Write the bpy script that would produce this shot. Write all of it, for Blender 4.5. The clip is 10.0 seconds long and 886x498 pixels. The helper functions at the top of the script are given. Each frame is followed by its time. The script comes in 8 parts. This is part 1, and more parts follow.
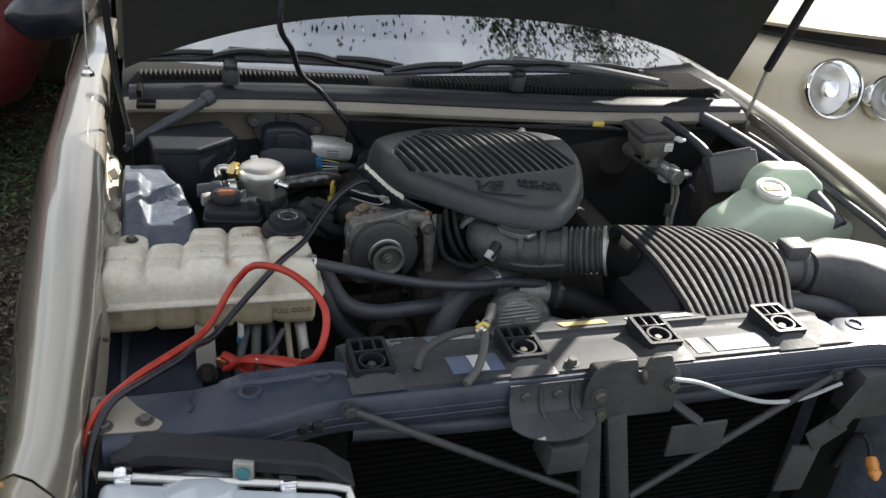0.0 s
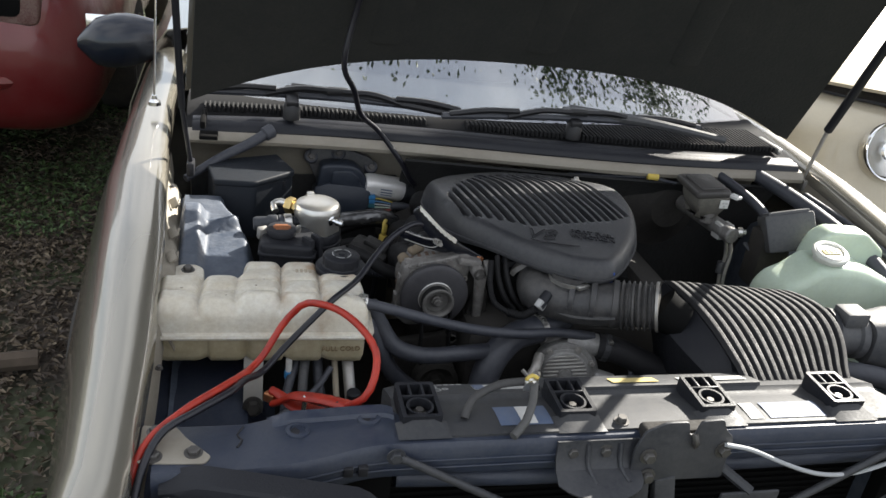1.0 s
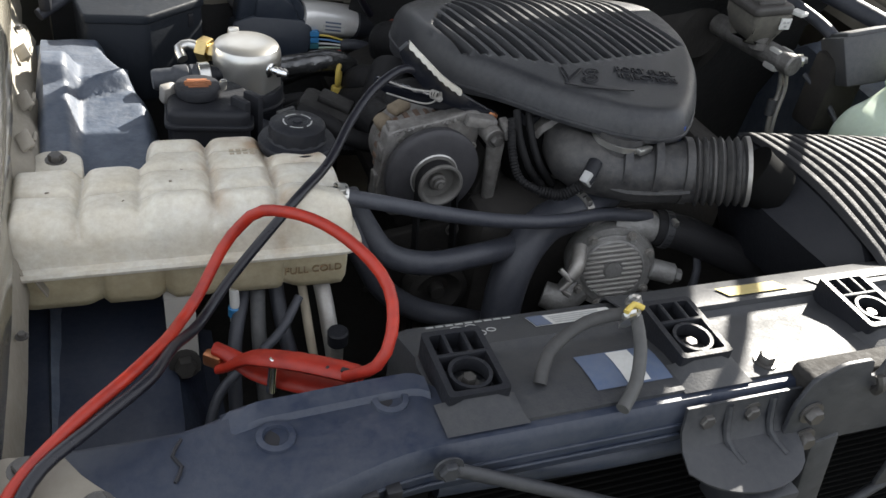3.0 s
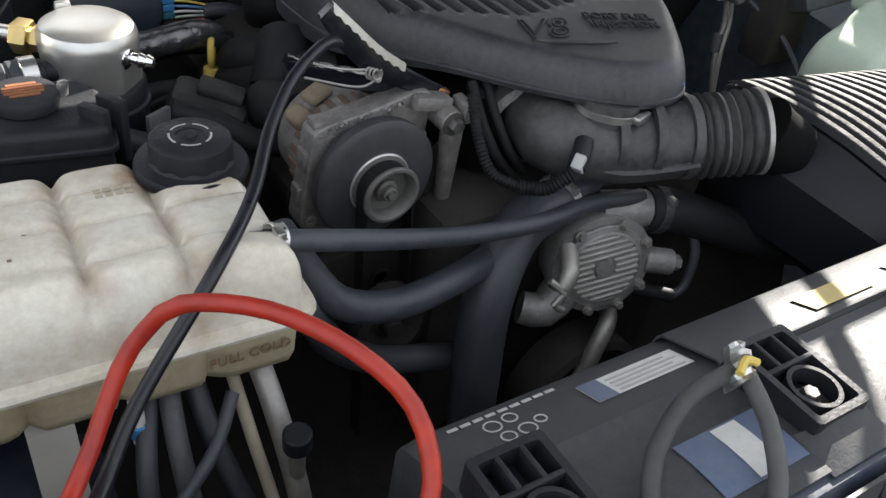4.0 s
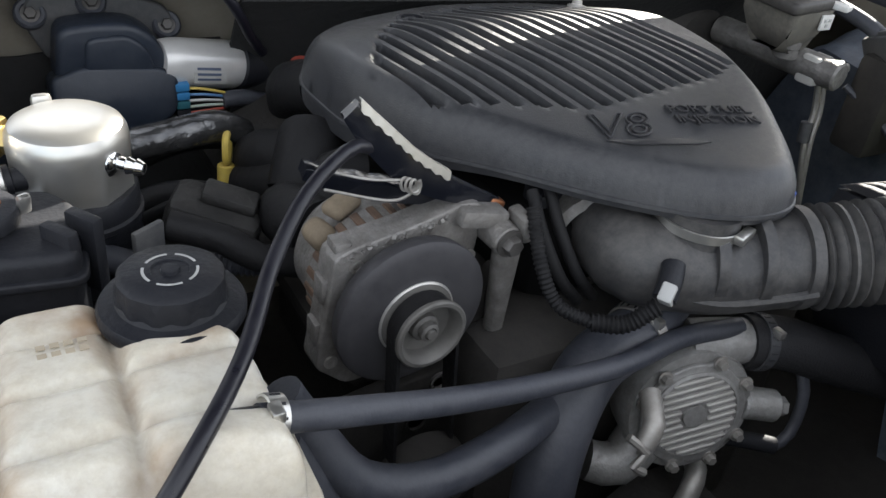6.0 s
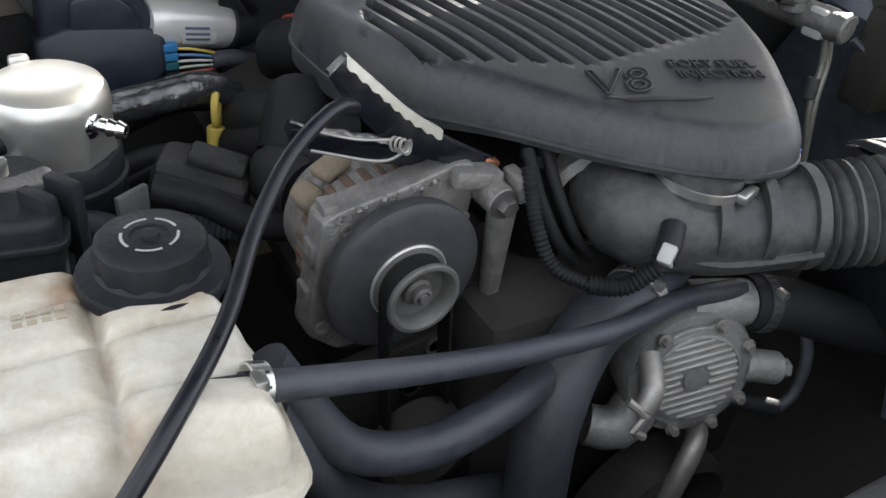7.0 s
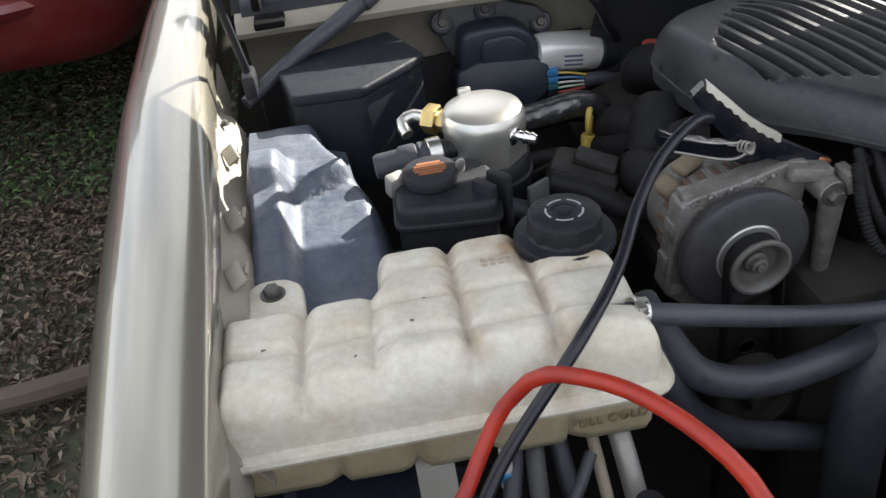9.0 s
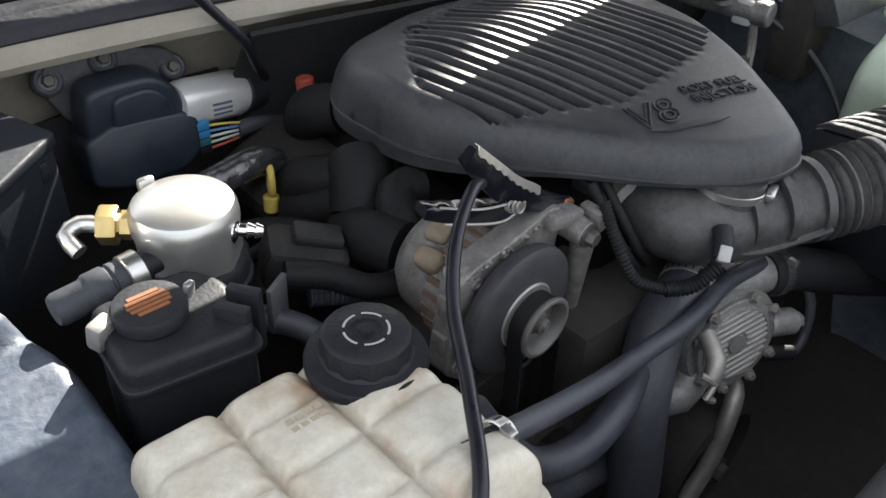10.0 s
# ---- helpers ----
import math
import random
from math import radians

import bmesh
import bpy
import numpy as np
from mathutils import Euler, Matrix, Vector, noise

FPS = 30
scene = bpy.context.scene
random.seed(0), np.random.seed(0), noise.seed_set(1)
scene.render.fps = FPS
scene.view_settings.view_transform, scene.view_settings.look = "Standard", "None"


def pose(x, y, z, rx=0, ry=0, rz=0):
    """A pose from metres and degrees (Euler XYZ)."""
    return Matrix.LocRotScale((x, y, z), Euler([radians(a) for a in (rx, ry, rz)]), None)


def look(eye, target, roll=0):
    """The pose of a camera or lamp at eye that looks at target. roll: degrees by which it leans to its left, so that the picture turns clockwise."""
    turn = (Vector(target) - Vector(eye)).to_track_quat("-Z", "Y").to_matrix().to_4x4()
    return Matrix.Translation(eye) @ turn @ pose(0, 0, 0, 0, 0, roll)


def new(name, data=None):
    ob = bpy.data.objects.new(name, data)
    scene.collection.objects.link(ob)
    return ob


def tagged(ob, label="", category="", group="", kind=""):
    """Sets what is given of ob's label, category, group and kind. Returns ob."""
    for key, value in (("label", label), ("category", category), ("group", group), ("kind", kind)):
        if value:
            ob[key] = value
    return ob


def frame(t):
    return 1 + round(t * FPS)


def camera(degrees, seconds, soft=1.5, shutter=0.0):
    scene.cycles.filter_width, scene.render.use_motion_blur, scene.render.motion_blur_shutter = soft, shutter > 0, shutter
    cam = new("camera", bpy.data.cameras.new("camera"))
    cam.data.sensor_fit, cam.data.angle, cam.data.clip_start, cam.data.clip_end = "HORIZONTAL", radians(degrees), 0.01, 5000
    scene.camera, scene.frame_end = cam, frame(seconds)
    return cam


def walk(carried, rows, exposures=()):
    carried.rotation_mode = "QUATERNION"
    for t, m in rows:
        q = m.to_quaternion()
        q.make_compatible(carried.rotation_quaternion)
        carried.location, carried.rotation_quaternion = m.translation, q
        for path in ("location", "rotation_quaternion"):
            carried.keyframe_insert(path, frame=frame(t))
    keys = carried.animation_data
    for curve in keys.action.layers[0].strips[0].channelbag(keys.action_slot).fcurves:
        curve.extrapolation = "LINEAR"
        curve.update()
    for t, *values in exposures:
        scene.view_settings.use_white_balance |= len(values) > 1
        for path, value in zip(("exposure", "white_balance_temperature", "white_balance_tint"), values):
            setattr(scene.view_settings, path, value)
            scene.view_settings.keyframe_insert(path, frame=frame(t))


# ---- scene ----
cam = camera(56.0, 10.0)
PATH = [
    (0, (0.042, 0.102, 1.555), (0.606, 1.771, 0.609), 5.9),
    (0.5, (0.025, 0.112, 1.569), (0.503, 1.83, 0.664), 7.4),
    (1, (0.017, 0.116, 1.567), (0.496, 1.847, 0.688), 7.7),
    (1.5, (0.006, 0.114, 1.557), (0.445, 1.86, 0.685), 7.2),
    (2, (-0.004, 0.173, 1.53), (0.469, 1.872, 0.588), 7.5),
    (2.2, (-0.023, 0.243, 1.51), (0.555, 1.89, 0.534), 6.7),
    (3.3, (0.029, 0.694, 1.315), (0.741, 2.128, 0.118), 9.6),
    (3.5, (0.032, 0.757, 1.304), (0.813, 2.169, 0.122), 9.6),
    (4, (0.025, 0.873, 1.243), (0.993, 2.122, 0.017), 9.7),
    (4.5, (0.063, 0.959, 1.216), (1.023, 2.334, 0.126), 8.5),
    (5, (0.097, 0.993, 1.191), (1.071, 2.382, 0.132), 8.7),
    (6.3, (0.118, 1.018, 1.19), (1.025, 2.403, 0.067), 7.8),
    (6.5, (0.124, 1.017, 1.188), (1.033, 2.389, 0.051), 8.0),
    (7, (0.129, 1.025, 1.18), (1.018, 2.377, 0.006), 7.2),
    (7.5, (0.059, 0.982, 1.205), (0.943, 2.304, -0.007), 5.6),
    (8, (-0.087, 0.888, 1.246), (0.513, 2.31, -0.026), -3.9),
    (8.5, (-0.061, 0.847, 1.275), (0.199, 2.458, 0.119), -8.2),
    (9, (0.026, 0.858, 1.289), (0.197, 2.471, 0.12), -7.0),
    (9.5, (-0.034, 0.98, 1.296), (0.692, 2.476, 0.184), -2.1),
    (10, (-0.066, 1.104, 1.285), (1.038, 2.245, 0.07), 3.7),
]
walk(cam, [(t, look(eye, target, roll)) for t, eye, target, roll in PATH], exposures=[(0, 1.72), (2, 1.9), (3.5, 2.05), (4.5, 2.15), (6.5, 2.45), (8, 2.5), (8.5, 2.25), (9, 2.15), (9.5, 2.05), (10, 2.3)])

# ---- world and sun ----
SUN_TO = Vector((1.5, 1.10, 1.0)).normalized()
world = bpy.data.worlds.new("sky")
scene.world = world
world.use_nodes = True
sky = world.node_tree.nodes.new("ShaderNodeTexSky")
sky.sky_type = "NISHITA"
sky.sun_disc = False
sky.sun_elevation = math.asin(SUN_TO.z)
sky.sun_rotation = math.atan2(SUN_TO.x, SUN_TO.y)
clouds = world.node_tree.nodes.new("ShaderNodeTexNoise")
clouds.inputs["Scale"].default_value, clouds.inputs["Detail"].default_value = 3.0, 7
veil = world.node_tree.nodes.new("ShaderNodeMapRange")
veil.inputs[1].default_value, veil.inputs[2].default_value = 0.40, 0.58
veil.inputs[3].default_value, veil.inputs[4].default_value = 0.35, 0.95
over = world.node_tree.nodes.new("ShaderNodeMix")
over.data_type = "RGBA"
over.inputs[7].default_value = (8.3, 8.5, 8.9, 1)
world.node_tree.links.new(clouds.outputs[0], veil.inputs[0])
world.node_tree.links.new(veil.outputs[0], over.inputs[0])
world.node_tree.links.new(sky.outputs[0], over.inputs[6])
world.node_tree.links.new(over.outputs[2], world.node_tree.nodes["Background"].inputs[0])
world.node_tree.nodes["Background"].inputs[1].default_value = 0.055
sun_data = bpy.data.lights.new("sun", "SUN")
sun_data.energy, sun_data.angle, sun_data.color = 5.0, radians(0.45), (1.0, 0.95, 0.86)
sun = new("sun", sun_data)
sun.matrix_world = look(SUN_TO * 30, (0, 0, 0))

# ---- materials ----


def material(name, colour, rough=0.5, metal=0.0, second=None, scale=30.0, amount=0.5, bump=0.0, bump_scale=120.0,
             coat=0.0, dust=0.0, dust_colour=(0.33, 0.30, 0.25), transmission=0.0, ior=1.45, per_object=0.0, subsurface=0.0, gloss=0.5):
    """A surface with two scales of mottling, dust that lies in patches and a fine relief."""
    m = bpy.data.materials.new(name)
    m.use_nodes = True
    nt = m.node_tree
    n, ln = nt.nodes, nt.links
    b = n["Principled BSDF"]
    tc = n.new("ShaderNodeTexCoord")
    second = second or tuple(c * 0.72 for c in colour)
    noise1 = n.new("ShaderNodeTexNoise")
    noise1.inputs["Scale"].default_value, noise1.inputs["Detail"].default_value = scale, 6
    noise1.inputs["Roughness"].default_value = 0.62
    ln.new(tc.outputs["Object"], noise1.inputs["Vector"])
    ramp = n.new("ShaderNodeMapRange")
    ramp.inputs[1].default_value, ramp.inputs[2].default_value = 0.5 - 0.25, 0.5 + 0.25
    ramp.inputs[4].default_value = amount
    ln.new(noise1.outputs[0], ramp.inputs[0])
    mix = n.new("ShaderNodeMix")
    mix.data_type = "RGBA"
    mix.inputs[6].default_value, mix.inputs[7].default_value = (*colour, 1), (*second, 1)
    ln.new(ramp.outputs[0], mix.inputs[0])
    out = mix.outputs[2]
    if dust > 0:
        noise2 = n.new("ShaderNodeTexNoise")
        noise2.inputs["Scale"].default_value, noise2.inputs["Detail"].default_value = 9.0, 9
        noise2.inputs["Roughness"].default_value = 0.75
        ln.new(tc.outputs["Object"], noise2.inputs["Vector"])
        r2 = n.new("ShaderNodeMapRange")
        r2.inputs[1].default_value, r2.inputs[2].default_value, r2.inputs[4].default_value = 0.40, 0.66, min(1.0, dust * 1.15)
        fine = n.new("ShaderNodeTexNoise")
        fine.inputs["Scale"].default_value, fine.inputs["Detail"].default_value = 130.0, 5
        fine.inputs["Roughness"].default_value = 0.7
        ln.new(tc.outputs["Object"], fine.inputs["Vector"])
        both_scales = n.new("ShaderNodeMix")
        both_scales.inputs[0].default_value = 0.42
        ln.new(noise2.outputs[0], both_scales.inputs[2])
        ln.new(fine.outputs[0], both_scales.inputs[3])
        ln.new(both_scales.outputs[0], r2.inputs[0])
        mix2 = n.new("ShaderNodeMix")
        mix2.data_type = "RGBA"
        ln.new(out, mix2.inputs[6])
        mix2.inputs[7].default_value = (*dust_colour, 1)
        ln.new(r2.outputs[0], mix2.inputs[0])
        out = mix2.outputs[2]
        rr = n.new("ShaderNodeMapRange")
        rr.inputs[2].default_value = max(dust, 0.01)
        rr.inputs[3].default_value, rr.inputs[4].default_value = rough, min(1.0, rough + 0.25)
        ln.new(r2.outputs[0], rr.inputs[0])
        ln.new(rr.outputs[0], b.inputs["Roughness"])
    else:
        rr = n.new("ShaderNodeMapRange")
        rr.inputs[3].default_value, rr.inputs[4].default_value = rough * 0.85, min(1.0, rough * 1.15)
        ln.new(noise1.outputs[0], rr.inputs[0])
        ln.new(rr.outputs[0], b.inputs["Roughness"])
    if per_object > 0:
        info = n.new("ShaderNodeObjectInfo")
        hsv = n.new("ShaderNodeHueSaturation")
        mr = n.new("ShaderNodeMapRange")
        mr.inputs[3].default_value, mr.inputs[4].default_value = 1 - per_object, 1 + per_object
        ln.new(info.outputs["Random"], mr.inputs[0])
        ln.new(mr.outputs[0], hsv.inputs["Value"])
        ln.new(out, hsv.inputs["Color"])
        out = hsv.outputs[0]
    ln.new(out, b.inputs["Base Color"])
    b.inputs["Metallic"].default_value = metal
    b.inputs["Specular IOR Level"].default_value = gloss
    b.inputs["Coat Weight"].default_value = coat
    b.inputs["Coat Roughness"].default_value = 0.06
    b.inputs["Transmission Weight"].default_value = transmission
    b.inputs["IOR"].default_value = ior
    if subsurface > 0:
        b.inputs["Subsurface Weight"].default_value = subsurface
        b.inputs["Subsurface Radius"].default_value = (0.02, 0.018, 0.012)
        b.inputs["Subsurface Scale"].default_value = 1.0
    if bump > 0:
        n3 = n.new("ShaderNodeTexNoise")
        n3.inputs["Scale"].default_value, n3.inputs["Detail"].default_value = bump_scale, 4
        ln.new(tc.outputs["Object"], n3.inputs["Vector"])
        bp = n.new("ShaderNodeBump")
        bp.inputs["Strength"].default_value, bp.inputs["Distance"].default_value = bump, 0.004
        ln.new(n3.outputs[0], bp.inputs["Height"])
        ln.new(bp.outputs[0], b.inputs["Normal"])
    return m


PAINT = material("champagne_paint", (0.275, 0.255, 0.21), 0.26, 0.6, scale=3, amount=0.25, second=(0.25, 0.232, 0.19), coat=1.0)
CREAM = material("bare_body_paint", (0.29, 0.265, 0.22), 0.5, 0.0, second=(0.20, 0.18, 0.145), scale=14, amount=0.8, dust=0.5, dust_colour=(0.22, 0.19, 0.15), bump=0.1)
BLACK = material("black_plastic", (0.014, 0.015, 0.019), 0.38, dust=0.09, dust_colour=(0.08, 0.078, 0.076), bump=0.15, bump_scale=300, gloss=0.28)
LIDP = material("black_ribbed_plastic", (0.014, 0.014, 0.016), 0.58, dust=0.15, dust_colour=(0.05, 0.049, 0.048), bump=0.25, bump_scale=500, gloss=0.4)
# near-black for cavities and openings: the shade inside is put into the colour
VOID = material("void_black", (0.005, 0.005, 0.005), 0.85, dust=0.2, dust_colour=(0.012, 0.012, 0.012), gloss=0.08)
COVER = material("textured_cover_plastic", (0.026, 0.027, 0.031), 0.33, dust=0.38, dust_colour=(0.095, 0.094, 0.094), bump=0.15, bump_scale=700, gloss=0.5)
GREYP = material("dusty_grey_plastic", (0.052, 0.054, 0.060), 0.42, dust=0.45, dust_colour=(0.15, 0.145, 0.135), bump=0.1, bump_scale=400, scale=18)
NAVY = material("blue_black_paint", (0.022, 0.030, 0.052), 0.34, dust=0.32, dust_colour=(0.10, 0.102, 0.108), scale=20, bump=0.08)
LINER = material("scuffed_liner_plastic", (0.026, 0.038, 0.062), 0.40, second=(0.10, 0.118, 0.15), scale=42, amount=0.85, dust=0.35, dust_colour=(0.15, 0.155, 0.165), bump=0.25)
RUBBER = material("hose_rubber", (0.031, 0.034, 0.045), 0.40, dust=0.4, dust_colour=(0.095, 0.097, 0.106), bump=0.12, bump_scale=220, gloss=0.58)
CABLE = material("black_cable_jacket", (0.008, 0.008, 0.013), 0.27, dust=0.06, dust_colour=(0.05, 0.05, 0.055), gloss=0.55)
RED = material("red_cable_jacket", (0.42, 0.028, 0.010), 0.30, second=(0.16, 0.010, 0.010), scale=40, amount=0.8, dust=0.12, dust_colour=(0.14, 0.04, 0.03))
TANK = material("aged_white_tank_plastic", (0.64, 0.63, 0.57), 0.30, second=(0.56, 0.50, 0.39), scale=11, amount=1.0, dust=0.45, dust_colour=(0.26, 0.20, 0.13), subsurface=0.15, bump=0.12, bump_scale=25)


def brown_stains(m, seam_x, ring_x, ring_y):
    """Brown residue along a weld seam and round the filler neck of the tank."""
    nt = m.node_tree
    n, ln = nt.nodes, nt.links
    b = n["Principled BSDF"]
    clean = b.inputs["Base Color"].links[0].from_socket
    tc = n.new("ShaderNodeTexCoord")
    xyz = n.new("ShaderNodeSeparateXYZ")
    ln.new(tc.outputs["Object"], xyz.inputs[0])
    off = n.new("ShaderNodeMath")
    off.operation, off.inputs[1].default_value = "SUBTRACT", seam_x
    ln.new(xyz.outputs[0], off.inputs[0])
    gap = n.new("ShaderNodeMath")
    gap.operation = "ABSOLUTE"
    ln.new(off.outputs[0], gap.inputs[0])
    seam = n.new("ShaderNodeMapRange")
    seam.inputs[1].default_value, seam.inputs[2].default_value, seam.inputs[3].default_value, seam.inputs[4].default_value = 0.0, 0.020, 1.0, 0.0
    ln.new(gap.outputs[0], seam.inputs[0])
    flat = n.new("ShaderNodeCombineXYZ")
    ln.new(xyz.outputs[0], flat.inputs[0])
    ln.new(xyz.outputs[1], flat.inputs[1])
    far = n.new("ShaderNodeVectorMath")
    far.operation = "DISTANCE"
    far.inputs[1].default_value = (ring_x, ring_y, 0)
    ln.new(flat.outputs[0], far.inputs[0])
    ring = n.new("ShaderNodeMapRange")
    ring.inputs[1].default_value, ring.inputs[2].default_value, ring.inputs[3].default_value, ring.inputs[4].default_value = 0.046, 0.075, 1.0, 0.0
    ln.new(far.outputs["Value"], ring.inputs[0])
    most = n.new("ShaderNodeMath")
    most.operation = "MAXIMUM"
    ln.new(seam.outputs[0], most.inputs[0])
    ln.new(ring.outputs[0], most.inputs[1])
    patch = n.new("ShaderNodeTexNoise")
    patch.inputs["Scale"].default_value, patch.inputs["Detail"].default_value = 38.0, 6
    ln.new(tc.outputs["Object"], patch.inputs["Vector"])
    uneven = n.new("ShaderNodeMapRange")
    uneven.inputs[1].default_value, uneven.inputs[2].default_value, uneven.inputs[4].default_value = 0.36, 0.66, 0.62
    ln.new(patch.outputs[0], uneven.inputs[0])
    amount = n.new("ShaderNodeMath")
    amount.operation = "MULTIPLY"
    ln.new(most.outputs[0], amount.inputs[0])
    ln.new(uneven.outputs[0], amount.inputs[1])
    mix = n.new("ShaderNodeMix")
    mix.data_type = "RGBA"
    ln.new(amount.outputs[0], mix.inputs[0])
    ln.new(clean, mix.inputs[6])
    mix.inputs[7].default_value = (0.27, 0.165, 0.085, 1)
    ln.new(mix.outputs[2], b.inputs["Base Color"])


brown_stains(TANK, 0.157, 0.200, 1.452)
brown_stains(TANK, 0.091, 0.175, 1.485)
TANK_LOW = material("stained_tank_plastic", (0.50, 0.45, 0.32), 0.42, second=(0.34, 0.28, 0.16), scale=14, amount=0.85, dust=0.4, dust_colour=(0.22, 0.17, 0.11), subsurface=0.1)
GREEN = material("green_tinted_bottle_plastic", (0.50, 0.58, 0.47), 0.36, second=(0.40, 0.50, 0.40), scale=9, amount=0.7, dust=0.2, dust_colour=(0.26, 0.26, 0.2), subsurface=0.25)
CAST = material("cast_aluminium", (0.31, 0.30, 0.29), 0.45, 0.45, second=(0.10, 0.095, 0.09), scale=55, amount=0.95, dust=0.5, dust_colour=(0.15, 0.135, 0.115), bump=0.35, bump_scale=260)
ELBOW = material("dusty_duct_rubber", (0.034, 0.034, 0.036), 0.38, dust=0.55, dust_colour=(0.12, 0.113, 0.104), bump=0.15, gloss=0.5)
PUMP = material("bright_casting", (0.40, 0.395, 0.385), 0.42, 0.45, second=(0.20, 0.197, 0.19), scale=60, amount=0.8, dust=0.4, dust_colour=(0.16, 0.15, 0.135), bump=0.25, bump_scale=260)
SIGHT = material("sight_shield_plastic", (0.031, 0.033, 0.038), 0.50, dust=0.45, dust_colour=(0.092, 0.090, 0.085), bump=0.1, bump_scale=400, scale=18, gloss=0.4)
FANMETAL = material("dark_fan_steel", (0.048, 0.047, 0.052), 0.45, 0.3, dust=0.4, dust_colour=(0.10, 0.098, 0.10), scale=25, gloss=0.35)
STEEL = material("worn_steel", (0.42, 0.41, 0.39), 0.42, 0.7, second=(0.22, 0.20, 0.18), scale=60, amount=0.7, dust=0.2)
SHINY = material("polished_aluminium", (0.62, 0.61, 0.58), 0.34, 0.85, second=(0.50, 0.48, 0.43), scale=25, amount=0.6, bump=0.03, bump_scale=60)
ZINC = material("zinc_steel", (0.62, 0.61, 0.58), 0.3, 0.9, scale=80, amount=0.4)
BRASS = material("brass_fitting", (0.58, 0.44, 0.19), 0.35, 0.9, second=(0.38, 0.28, 0.12), scale=70, amount=0.7)
COPPER = material("copper_jaw", (0.55, 0.24, 0.12), 0.4, 0.9, second=(0.3, 0.12, 0.06), scale=90, amount=0.6)
RUST = material("rusty_iron", (0.16, 0.10, 0.065), 0.75, 0.2, second=(0.07, 0.05, 0.04), scale=50, amount=0.9, bump=0.3)
DARK = material("grimy_engine_metal", (0.035, 0.033, 0.031), 0.65, second=(0.018, 0.017, 0.017), scale=35, amount=0.8, dust=0.35, dust_colour=(0.07, 0.064, 0.056), bump=0.3, gloss=0.2)
HOODIN = material("hood_underside", (0.024, 0.025, 0.024), 0.8, second=(0.022, 0.023, 0.022), scale=40, amount=0.7, dust=0.3, dust_colour=(0.06, 0.058, 0.052), bump=0.3, bump_scale=150, gloss=0.2)
YELLOW = material("yellow_plastic", (0.62, 0.46, 0.08), 0.45, dust=0.2)
ORANGE = material("orange_print", (0.30, 0.10, 0.035), 0.6, dust=0.5, dust_colour=(0.12, 0.06, 0.03))
WHITE = material("white_label", (0.62, 0.62, 0.60), 0.5, scale=40, amount=0.4, dust=0.3)
YLABEL = material("yellow_label", (0.55, 0.44, 0.16), 0.5, scale=40, amount=0.4, dust=0.3)
BLUE = material("blue_plastic", (0.04, 0.20, 0.42), 0.4)
BLUELABEL = material("blue_label", (0.075, 0.11, 0.19), 0.5, dust=0.2)
PRINT = material("grey_print", (0.40, 0.40, 0.39), 0.6)
EMBOSS = material("embossed_letter", (0.020, 0.020, 0.023), 0.5)
REDPLUG = material("red_plug", (0.45, 0.06, 0.035), 0.5, dust=0.2)
CHROME = material("chrome", (0.82, 0.82, 0.82), 0.12, 1.0, scale=30, amount=0.2)
REDPAINT = material("red_car_paint", (0.12, 0.008, 0.010), 0.28, 0.2, coat=0.7, scale=3, amount=0.3, dust=0.04)
GOLDPAINT = material("gold_car_paint", (0.46, 0.41, 0.31), 0.3, 0.45, coat=0.7, scale=3, amount=0.25, dust=0.12)
TYRE = material("tyre_rubber", (0.020, 0.020, 0.021), 0.8, dust=0.5, dust_colour=(0.10, 0.085, 0.065), bump=0.2)
AMBER = material("amber_lens", (0.60, 0.24, 0.05), 0.2, coat=0.5)
CORNER = material("smoked_corner_lens", (0.16, 0.145, 0.12), 0.16, second=(0.26, 0.20, 0.12), scale=20, amount=0.7, coat=0.6)
LAMP = material("headlamp_lens", (0.42, 0.46, 0.50), 0.14, 0.0, second=(0.5, 0.54, 0.58), scale=8, amount=0.4, coat=0.6)
SEAL = material("cowl_seal_rubber", (0.010, 0.011, 0.015), 0.36, second=(0.016, 0.017, 0.021), scale=25, dust=0.15, dust_colour=(0.030, 0.031, 0.036), bump=0.15, bump_scale=160, gloss=0.35)
WIPER = material("satin_black_steel", (0.012, 0.012, 0.014), 0.28, 0.1, dust=0.15, dust_colour=(0.06, 0.06, 0.06))
BARK = material("bark", (0.10, 0.075, 0.055), 0.9, second=(0.05, 0.04, 0.03), scale=12, amount=0.8, bump=0.6, bump_scale=40)


def glass_material(name, tint, rough, ior):
    m = bpy.data.materials.new(name)
    m.use_nodes = True
    b = m.node_tree.nodes["Principled BSDF"]
    b.inputs["Base Color"].default_value = (*tint, 1)
    b.inputs["Roughness"].default_value = rough
    b.inputs["Transmission Weight"].default_value = 1.0
    b.inputs["IOR"].default_value = ior
    return m


GLASS = glass_material("tinted_glass", (0.45, 0.50, 0.49), 0.01, 2.1)
WGLASS = glass_material("windshield_glass", (0.38, 0.42, 0.43), 0.01, 3.4)
DARKSTEEL = material("dark_painted_steel", (0.026, 0.028, 0.034), 0.42, dust=0.4, dust_colour=(0.10, 0.098, 0.095), scale=25, bump=0.1)
BOLT = material("dull_bolt_steel", (0.12, 0.115, 0.11), 0.45, 0.5, second=(0.06, 0.055, 0.05), scale=60, amount=0.8)
OILY = material("oily_black_rubber", (0.010, 0.010, 0.011), 0.5, dust=0.25, dust_colour=(0.032, 0.031, 0.030), bump=0.25, bump_scale=120, gloss=0.22)
